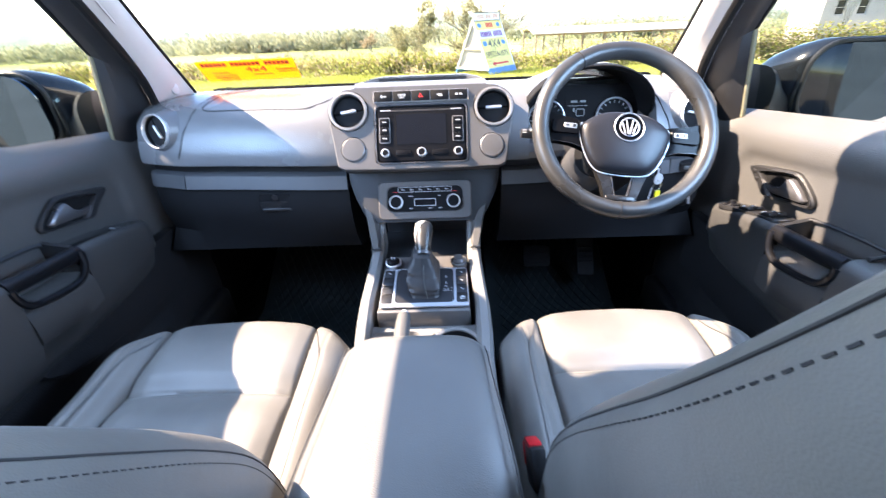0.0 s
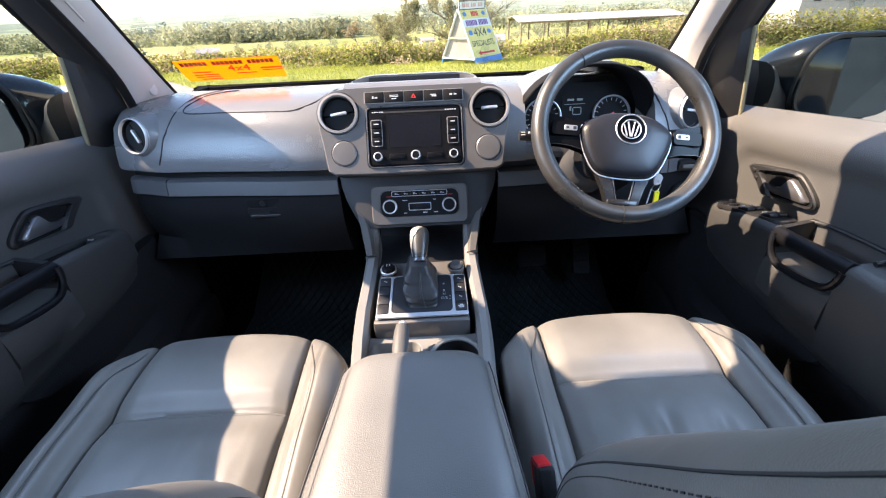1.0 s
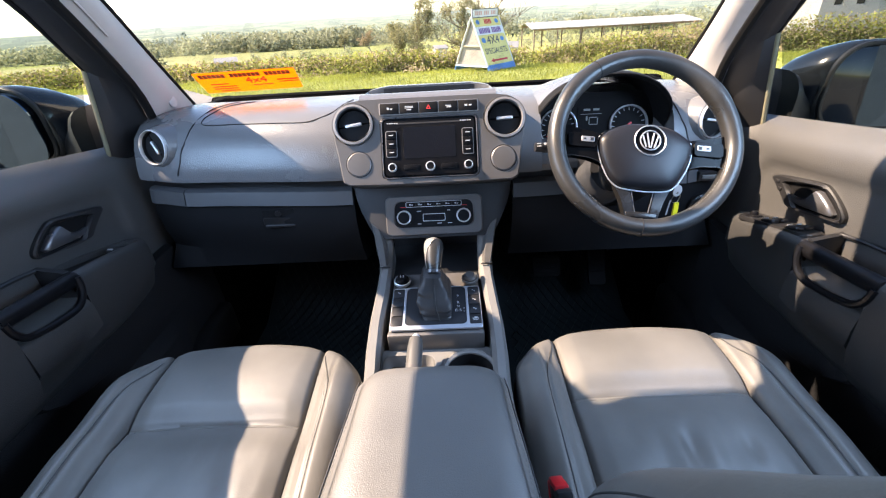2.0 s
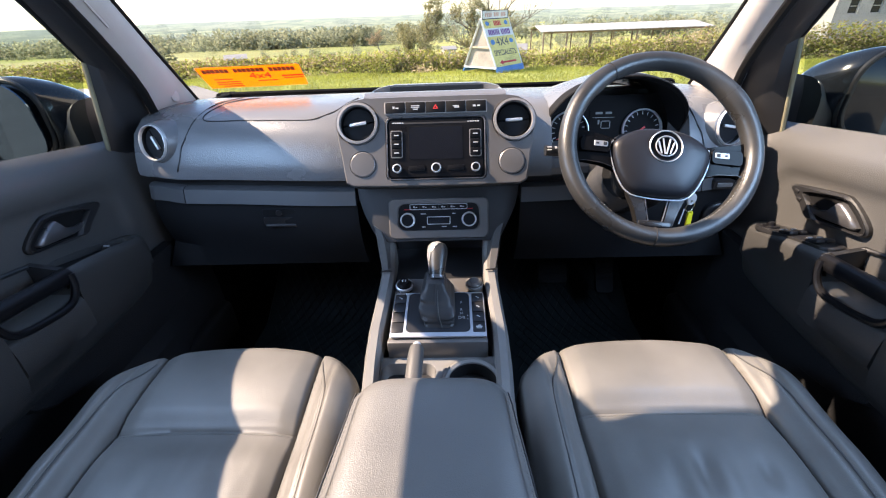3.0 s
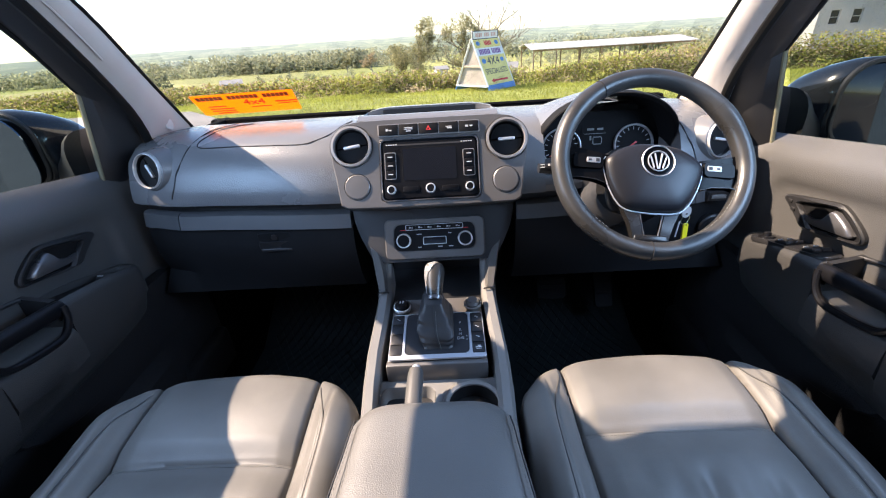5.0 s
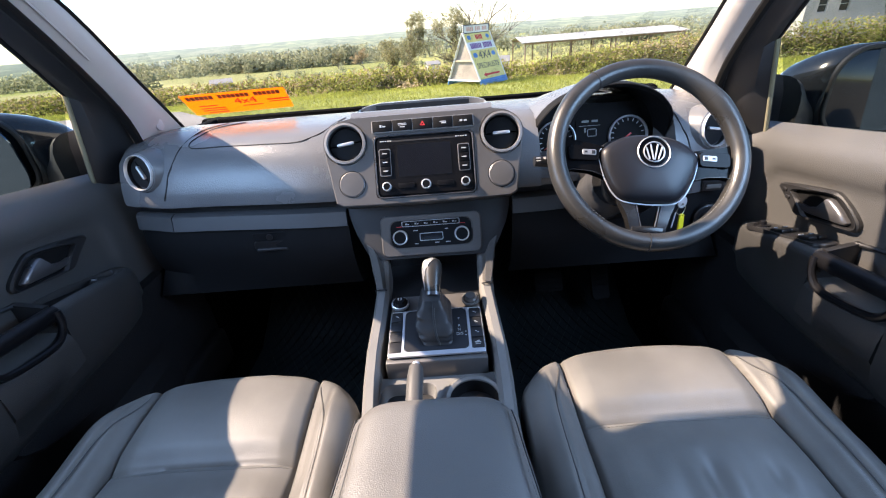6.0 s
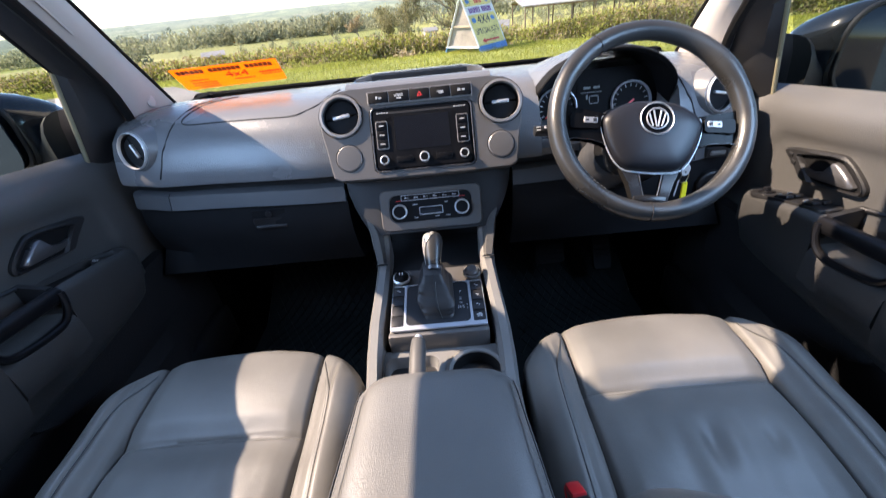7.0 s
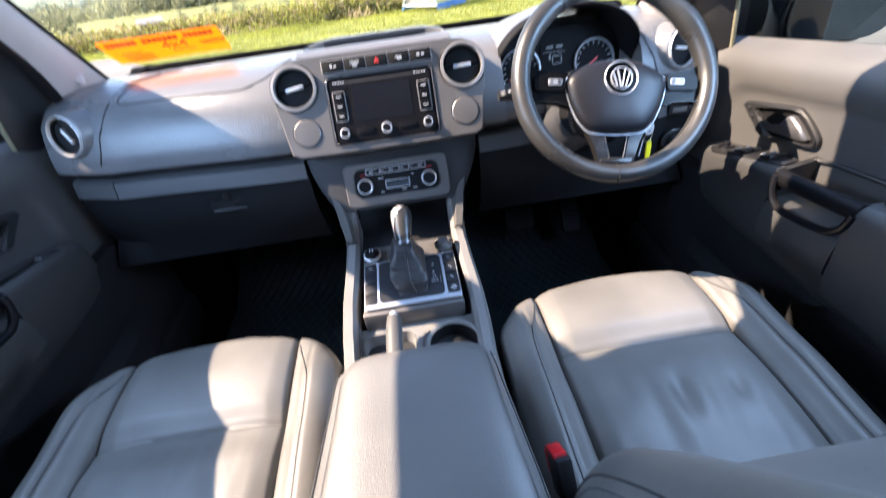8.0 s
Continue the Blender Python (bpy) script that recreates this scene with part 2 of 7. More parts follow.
def tube(bm, pts, r, n=8, closed=False, flat=1.0):
    pts = [Vector(p) for p in pts]
    k = len(pts)
    rings, up = [], None
    for i, p in enumerate(pts):
        a = pts[(i - 1) % k] if closed or i else p
        b = pts[(i + 1) % k] if closed or i < k - 1 else p
        d = (b - a).normalized()
        if up is None:
            up = d.orthogonal().normalized()
        up = (up - d * up.dot(d)).normalized()
        side = d.cross(up)
        rr = r[i] if isinstance(r, (list, tuple)) else r
        rings.append([p + rr * (math.cos(2 * math.pi * j / n) * up + flat * math.sin(2 * math.pi * j / n) * side) for j in range(n)])
    if closed:
        rings.append(rings[0])
        loft(bm, rings, cap=False)
        bmesh.ops.remove_doubles(bm, verts=bm.verts, dist=1e-6)
    else:
        loft(bm, rings)


def curve(pts, n=8):
    """A smooth line through points (Catmull-Rom)."""
    pts = [Vector(p) for p in pts]
    out = []
    for i in range(len(pts) - 1):
        p0, p1, p2, p3 = pts[max(i - 1, 0)], pts[i], pts[i + 1], pts[min(i + 2, len(pts) - 1)]
        for j in range(n):
            t = j / n
            out.append(0.5 * (2 * p1 + (p2 - p0) * t + (2 * p0 - 5 * p1 + 4 * p2 - p3) * t**2 + (3 * p1 - p0 - 3 * p2 + p3) * t**3))
    return out + [pts[-1]]


def smooth(a, b, x):
    t = min(max((x - a) / (b - a), 0), 1)
    return t * t * (3 - 2 * t)


def tilted(o, up):
    """A frame at o whose y axis is up (a (y, z) pair), x the car's x, z facing the cabin."""
    u = Vector((0, *up)).normalized()
    x = Vector((1, 0, 0))
    nrm = x.cross(u)
    return Matrix.Translation(o) @ Matrix((x, u, nrm)).transposed().to_4x4()


def bars(bm, m, rows, d=0.0006):
    """Small raised bars (x, y, w, h) on a local plane."""
    for x, y, w, h in rows:
        plate(bm, [(x - w / 2, y - h / 2), (x + w / 2, y - h / 2), (x + w / 2, y + h / 2), (x - w / 2, y + h / 2)], -0.0005, d, m)


def lettering(name, text, size, m, mat, parent, depth=0.0005):
    cu = bpy.data.curves.new(name, "FONT")
    cu.body, cu.size, cu.extrude, cu.align_x, cu.align_y = text, size, depth, "CENTER", "CENTER"
    tmp = new(name, cu)
    me = bpy.data.meshes.new_from_object(tmp.evaluated_get(bpy.context.evaluated_depsgraph_get()))
    bpy.data.objects.remove(tmp)
    me.transform(m)
    me.materials.append(mat)
    ob = new(name, me)
    ob.parent = parent
    return ob


def stitches(bm, pts, length=0.0035, gap=0.0028, r=0.0006):
    """Short thread stitches along a line."""
    pts = [Vector(p) for p in pts]
    want, run = 0.0, 0.0
    for a, b in zip(pts, pts[1:]):
        seg = (b - a).length
        while want < run + seg:
            p = a + (b - a) * ((want - run) / seg)
            d = (b - a).normalized()
            tube(bm, [p, p + d * length], r, n=4)
            want += length + gap
        run += seg


# ---- cabin shell ----
def mirrored(pts, s):
    return [(s * x, y, z) for x, y, z in pts]


WS_EDGE = [(0.690, 0.345, 0.700), (0.680, 0.305, 0.731), (0.641, 0.133, 0.865), (0.602, -0.038, 0.999), (0.590, -0.185, 1.098), (0.580, -0.350, 1.185)]
TRIM_EDGE = [(0.705, 0.170, 0.670), (0.702, 0.147, 0.708), (0.675, 0.073, 0.820), (0.625, -0.127, 0.997), (0.612, -0.255, 1.090), (0.602, -0.410, 1.165)]
GLASS_EDGE = [(0.772, 0.045, 0.645), (0.7715, 0.044, 0.660), (0.735, 0.037, 0.858), (0.692, -0.090, 0.957), (0.662, -0.205, 1.040), (0.650, -0.320, 1.095)]


def belt(y):
    """Height of the door's window sill."""
    return 0.673 - 0.125 * min(y, 0.1)


def build_shell():
    bm = bmesh.new()
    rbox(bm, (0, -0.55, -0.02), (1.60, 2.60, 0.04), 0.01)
    tagged(part("floor", bm, M_CARPET_SHADE), "carpeted cabin floor, blackened for shade", "floor", kind="structure")
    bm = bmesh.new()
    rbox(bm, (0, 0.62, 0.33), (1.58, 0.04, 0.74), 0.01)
    tagged(part("wall_front", bm, M_CARPET_SHADE), "carpeted bulkhead behind the dashboard, blackened for shade", "wall", kind="structure")
    bm = bmesh.new()
    outline = [(-0.74, 0.0), (0.74, 0.0), (0.70, 0.75), (0.58, 1.18), (-0.58, 1.18), (-0.70, 0.75)]
    hole = rrect(1.02, 0.34, 0.05, 0, 0.95)
    plate(bm, outline, -0.03, 0.03, Matrix.Translation((0, -1.78, 0)) @ Matrix.Rotation(radians(90), 4, "X"), [hole])
    tagged(part("wall_rear", bm, M_DOOR), "dark grey rear cabin wall with a window opening", "wall", kind="structure")
    # roof lining, with a rolled edge over the windscreen
    bm = bmesh.new()
    rings = []
    for x in [-0.60 + 0.05 * i for i in range(25)]:
        k = 1 - (x / 0.60) ** 2
        drop = 0.035 * (1 - k) ** 2
        # unseen header bulge, forward in the middle to shade the driver's door
        y0 = -0.294 + 0.030 * smooth(0.59, 0.48, abs(x)) + 0.095 * smooth(0.31, 0.22, abs(x))
        rings.append([(x, y0, 1.178 + 0.01 * k - drop - 0.08 * (y0 + 0.294)), (x, y0 - 0.05, 1.168 + 0.012 * k - drop), (x, -0.9, 1.20 + 0.02 * k - drop), (x, -1.80, 1.19 + 0.02 * k - drop),
                      (x, -1.80, 1.24 + 0.02 * k - drop), (x, -0.9, 1.25 + 0.02 * k - drop), (x, y0, 1.205 + 0.02 * k - drop)])
    loft(bm, rings)
    tagged(part("ceiling", bm, M_ROOF), "pale grey cloth headliner", "ceiling", kind="structure")
    for s, tag in ((-1, "left"), (1, "right")):
        bm = bmesh.new()
        a, b = curve(mirrored(WS_EDGE, s), 4), curve(mirrored(TRIM_EDGE, s), 4)
        # a softly rounded trim: a raised middle line between both edges
        mid = [(p + q) / 2 + Vector((-s * 0.018, -0.006, 0.004)) for p, q in zip(a, b)]
        q1 = [p * 0.7 + q * 0.3 + Vector((-s * 0.014, -0.004, 0.003)) for p, q in zip(a, b)]
        q3 = [p * 0.3 + q * 0.7 + Vector((-s * 0.014, -0.005, 0.003)) for p, q in zip(a, b)]
        off = Vector((s * 0.05, 0.03, 0.02))
        loft(bm, [[p, u, v, w, q, q + off, p + off] for p, u, v, w, q in zip(a, q1, mid, q3, b)])
        tagged(part(f"trim_pillar_{tag}", bm, M_PILLAR), "pale grey grained windscreen pillar trim", "pillar", kind="structure")
        pillar = scene.collection.objects[f"trim_pillar_{tag}"]
        bm = bmesh.new()
        c = (mid[5] + mid[6]) / 2 + Vector((0, 0, 0))
        lathe(bm, [(0.0, 0.0036), (0.010, 0.0034), (0.0125, 0.002), (0.013, -0.006)], Matrix.Translation(c) @ Vector((-s * 0.75, -0.55, 0.3)).to_track_quat("Z", "Y").to_matrix().to_4x4() @ Matrix.Diagonal((0.8, 1.25, 1, 1)), 24)
        part("emblem_boss", bm, M_PILLAR, pillar)
        if s < 0:
            bm = bmesh.new()
            tube(bm, [p + Vector((-s * 0.001, -0.001, 0)) for p in q3[10:16]], 0.0022, n=6)
            part("trim_ridge", bm, M_PILLAR, pillar)
        # roof side rail
        bm = bmesh.new()
        line = [Vector((s * 0.590, -0.33, 1.160)), Vector((s * 0.605, -0.6, 1.165)), Vector((s * 0.610, -1.0, 1.165)), Vector((s * 0.60, -1.78, 1.16))]
        loft(bm, [[p + Vector((0, 0, 0.03)), p, p + Vector((s * 0.02, 0, -0.03)), p + Vector((s * 0.06, 0, -0.03)), p + Vector((s * 0.07, 0, 0.03))] for p in curve(line, 4)])
        tagged(part(f"trim_rail_{tag}", bm, M_ROOF), "pale grey roof side rail lining", "roof rail", kind="structure")
        # door pillar behind the front seats and the side wall of the rear bench
        bm = bmesh.new()
        loft(bm, [[(s * x, -1.02, z), (s * x, -1.16, z), (s * (x + 0.05), -1.16, z), (s * (x + 0.05), -1.02, z)] for x, z in ((0.75, 0), (0.76, 0.6), (0.75, 0.75), (0.66, 1.0), (0.60, 1.17))])
        tagged(part(f"trim_post_{tag}", bm, M_PILLAR), "pale grey door pillar trim behind the front seats", "pillar", kind="structure")
        bm = bmesh.new()
        loft(bm, [[(s * x, -1.16, z), (s * x, -1.80, z), (s * (x + 0.05), -1.80, z), (s * (x + 0.05), -1.16, z)] for x, z in ((0.75, 0), (0.765, 0.6), (0.755, 0.78))])
        tagged(part(f"wall_side_{tag}", bm, M_DOOR), "dark grey side lining beside the rear bench", "wall", kind="structure")
        # sill under the door
        bm = bmesh.new()
        rbox(bm, (s * 0.755, -0.45, 0.05), (0.09, 1.3, 0.14), 0.02, 3)
        tagged(part(f"trim_sill_{tag}", bm, M_BLACK), "black plastic door sill trim", "sill", kind="structure")
        bm = bmesh.new()
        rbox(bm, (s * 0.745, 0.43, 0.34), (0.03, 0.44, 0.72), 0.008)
        tagged(part(f"wall_kick_{tag}", bm, M_CARPET_SHADE), "carpeted footwell side, blackened for shade", "wall", kind="structure")
    # unseen panel added to keep outside light out of the footwells
    bm = bmesh.new()
    rbox(bm, (0, 0.50, 0.665), (1.52, 0.30, 0.03), 0.008)
    tagged(part("wall_cowl", bm, M_BLACK), "unseen black panel closing the cowl behind the dashboard", "wall", kind="structure")
    # windscreen: a bowed pane from pillar to pillar
    bm = bmesh.new()
    rows = []
    for i in range(13):
        u = i / 12
        e = Vector(lerp3(WS_EDGE, u))
        ring = []
        for j in range(21):
            f = -1 + j / 10
            ring.append((e.x * f, e.y + 0.055 * (1 - f * f), e.z + 0.012 * (1 - f * f)))
        rows.append(ring)
    loft(bm, rows, closed=False)
    geom = bmesh.ops.solidify(bm, geom=bm.faces[:], thickness=0.005)
    ob = tagged(part("window_1", bm, M_WINDSCREEN), "clear windscreen", "window", kind="structure")
    ob.visible_shadow = False
    bm = bmesh.new()
    band = []
    for u in (0.0, 0.06, 0.11, 0.155):
        e = Vector(lerp3(WS_EDGE, u))
        band.append([(e.x * f, e.y + 0.055 * (1 - f * f) - 0.006, e.z + 0.012 * (1 - f * f) - 0.003) for f in [-1 + j / 10 for j in range(21)]])
    loft(bm, band, closed=False)
    bmesh.ops.solidify(bm, geom=bm.faces[:], thickness=0.001)
    part("foot_band", bm, M_MATT, ob, "black printed edge band")
    # black edge band round the pane's foot and sides
    bm = bmesh.new()
    foot = [rows[0][j] for j in range(21)]
    tube(bm, [Vector(p) + Vector((0, 0.004, -0.002)) for p in foot], 0.006, n=6)
    part("window_seal", bm, M_RUBBER, ob)
    for s in (-1, 1):
        bm = bmesh.new()
        tube(bm, [Vector(p) for p in curve(mirrored(WS_EDGE, s), 4)], 0.005, n=6)
        part("window_seal", bm, M_RUBBER, ob)


def lerp3(pts, u):
    x = u * (len(pts) - 1)
    i = min(int(x), len(pts) - 2)
    return Vector(pts[i]).lerp(Vector(pts[i + 1]), x - i)


build_shell()


# ---- dashboard ----
def dash_shift(x):
    """How far the face bends forward towards the doors."""
    a = abs(x)
    return 0.034 * smooth(0.18, 0.62, a) + 0.030 * smooth(0.58, 0.70, a) + 0.02 * smooth(0.69, 0.73, a)


DASH_FACE = [(-0.018, 0.602), (-0.044, 0.608), (-0.0455, 0.617), (-0.039, 0.643), (-0.0265, 0.673), (-0.012, 0.699), (0.006, 0.718), (0.028, 0.733), (0.058, 0.742), (0.100, 0.747),
             (0.160, 0.748), (0.220, 0.745), (0.290, 0.733), (0.350, 0.712), (0.360, 0.640), (0.200, 0.590), (0.060, 0.590)]


def dash_ring(x, back=0.0):
    sh = dash_shift(x)
    ring = []
    for y, z in DASH_FACE:
        k = 1 - smooth(0.05, 0.30, y)
        zz = z - 0.012 * smooth(0.6, 0.72, abs(x)) * smooth(0.69, 0.73, z)
        # forward bow of the far edge along the windscreen's foot
        bow = 0.05 * (1 - (x / 0.7) ** 2) * smooth(0.2, 0.35, y)
        ring.append((x, y + sh * k + back * (1 - smooth(-0.02, 0.19, y)) + bow - 0.045 * smooth(0.2, 0.35, y) * smooth(0.5, 0.7, abs(x)), zz))
    return ring


dashboard = thing("dashboard", "dark grey grained plastic dashboard with round air vents", "dashboard")


def build_dash_body():
    xs = [-0.715 + 0.0275 * i for i in range(53)]
    bm = bmesh.new()
    loft(bm, [dash_ring(x, 0.065 if abs(x) < 0.188 else 0.15 if 0.250 < x < 0.535 else 0.0) for x in xs])
    body = part("upper_body", bm, M_DASH, dashboard)
    return body


dash_body = build_dash_body()


def drop(x, y, lift=0.0):
    """The dash's surface under a point."""
    ok, p, nrm, _ = dash_body.ray_cast(Vector((x, y, 1.2)), Vector((0, 0, -1)))
    return p + nrm * lift if ok else Vector((x, y, 0.74))


def face_at(x, z, lift=0.0):
    """The dash's face at a height, seen from the cabin."""
    ok, p, nrm, _ = dash_body.ray_cast(Vector((x, -0.5, z)), Vector((0, 1, 0)))
    return p + nrm * lift if ok else Vector((x, 0, z))


def build_vent(parent, m, r, spokes=0.0, ring=None):
    """A round vent: ring, barrel, slats and a tab, in a local frame."""
    bm = bmesh.new()
    k = 0.84 if ring is M_SATIN else 0.925
    lathe(bm, [(r, -0.006), (r * 1.0, 0.003), (r * 0.99, 0.0070), (r * (k + 0.04), 0.0075), (r * (k + 0.01), 0.004), (r * k, -0.02)], m, 40)
    vent = part("vent", bm, ring or M_CHROME, parent, "satin silver vent ring")
    bm = bmesh.new()
    lathe(bm, [(r * (k + 0.005), 0.0), (r * (k - 0.01), -0.022), (r * 0.5, -0.034), (0, -0.038)], m, 32)
    part("barrel", bm, M_BLACK, vent)
    tip = m @ Matrix.Rotation(spokes, 4, "Z")
    for sg in (-1, 1):
        bm = bmesh.new()
        half = [((k - 0.05) * r * math.cos(a), sg * (0.012 * r + (k - 0.05) * r * math.sin(a))) for a in [math.pi * i / 16 for i in range(17)]]
        plate(bm, half if sg > 0 else half[::-1], -0.014, -0.006, tip, bev=0.002)
        part("flap", bm, M_DASHLOW, vent, "dark vent flap")
    bm = bmesh.new()
    rbox(bm, (0, 0, -0.003), (r * 0.82, r * 0.15, 0.008), 0.002, 2, tip)
    part("tab", bm, M_CHROME, vent, "silver adjuster tab")
    return vent


def seam_line(name, pts, r=0.0016, mat=None):
    bm = bmesh.new()
    tube(bm, curve(pts, 6), r, n=6)
    return part(name, bm, mat or M_SEAM, dashboard)


# end-cap joints and the lid of the top tray
for s in (-1, 1):
    seam_line("joint", [face_at(s * x, z, 0.0003) for x, z in ((0.603, 0.604), (0.592, 0.628), (0.582, 0.653), (0.575, 0.678), (0.567, 0.693))] + [drop(s * x, y, 0.0003) for x, y in ((0.552, 0.049), (0.537, 0.102), (0.526, 0.152), (0.505, 0.215))], 0.0015)
seam_line("tray_joint", [drop(x, y, 0.0003) for x, y in ((-0.455, 0.200), (-0.480, 0.178), (-0.508, 0.141), (-0.521, 0.095), (-0.532, 0.064), (-0.522, 0.047), (-0.448, 0.040), (-0.355, 0.030), (-0.284, 0.023), (-0.253, 0.028), (-0.222, 0.050), (-0.205, 0.095), (-0.190, 0.148))], 0.0014)
for s, spin in ((-1, -62), (1, -8)):
    V = Matrix.Translation((s * 0.6365, 0.013, 0.6885)) @ tilted((0, 0, 0), (0.24, 1)) @ Matrix.Rotation(radians(17 * s), 4, "Y")
    vent = build_vent(dashboard, V, 0.0395, radians(spin), M_SILVER)
    # moulded collar that carries the ring
    bm = bmesh.new()
    lathe(bm, [(0.0395, 0.0015), (0.0425, 0.0), (0.0470, -0.010), (0.0530, -0.034), (0.0540, -0.050)], V, 40)
    part("collar", bm, M_DASH, vent)


def build_lower_dash():
    # shadow gap, bright band and knee panels, left and right of the centre stack
    for s, x0, x1 in ((-1, -0.712, -0.186), (1, 0.186, 0.712)):
        xs = [x0 + (x1 - x0) * i / 16 for i in range(17)]
        bm = bmesh.new()
        loft(bm, [[(x, -0.008 + dash_shift(x), 0.604), (x, -0.008 + dash_shift(x), 0.570), (x, 0.10, 0.570), (x, 0.10, 0.604)] for x in xs])
        part("shadow_gap", bm, M_BLACK, dashboard)
        cuts = [x0, s * 0.603, x1]
        for a, b in zip(cuts, cuts[1:]):
            a, b = a + 0.0012, b - 0.0012
            seg = [a + (b - a) * i / 10 for i in range(11)]
            bm = bmesh.new()
            loft(bm, [[(x, -0.024 + dash_shift(x), 0.582), (x, -0.033 + dash_shift(x), 0.578), (x, -0.042 + dash_shift(x), 0.547), (x, -0.034 + dash_shift(x), 0.544), (x, 0.08, 0.545), (x, 0.08, 0.579)] for x in seg])
            part("band", bm, M_BAND, dashboard, "pale grey trim band")
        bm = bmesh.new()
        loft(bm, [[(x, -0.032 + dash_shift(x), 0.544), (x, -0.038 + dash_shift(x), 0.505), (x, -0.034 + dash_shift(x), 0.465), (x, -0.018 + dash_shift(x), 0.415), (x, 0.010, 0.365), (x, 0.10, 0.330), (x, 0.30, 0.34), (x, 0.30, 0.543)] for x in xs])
        part("knee_panel", bm, M_DASHLOW, dashboard, "lower dash panel, darkened for shade")


build_lower_dash()


def build_glove_latch():
    m = tilted((-0.376, -0.022, 0.516), (-0.1, 1))
    bm = bmesh.new()
    plate(bm, rrect(0.082, 0.022, 0.006, 0, -0.012), -0.004, 0.004, m, bev=0.0015)
    latch = part("glovebox_latch", bm, M_BLACK, dashboard, "black glovebox release latch")
    bm = bmesh.new()
    rbox(bm, (0, -0.022, 0.005), (0.074, 0.008, 0.008), 0.003, 3, m)
    part("pull_lip", bm, M_COLUMN, latch, "grey pull lip")
    bm = bmesh.new()
    plate(bm, rrect(0.080, 0.020, 0.006, 0, 0.010), -0.002, 0.0015, m, bev=0.001)
    part("lock_plate", bm, M_DASHLOW, latch)
    bm = bmesh.new()
    lathe(bm, [(0.0075, 0.0), (0.0075, 0.004), (0.005, 0.0045), (0, 0.003)], m @ Matrix.Translation((0, 0.010, 0)), 20)
    part("lock", bm, M_BLACK, latch, "black lock barrel")


build_glove_latch()

PANEL = tilted((0, -0.045, 0.672), (0.476, 0.88))


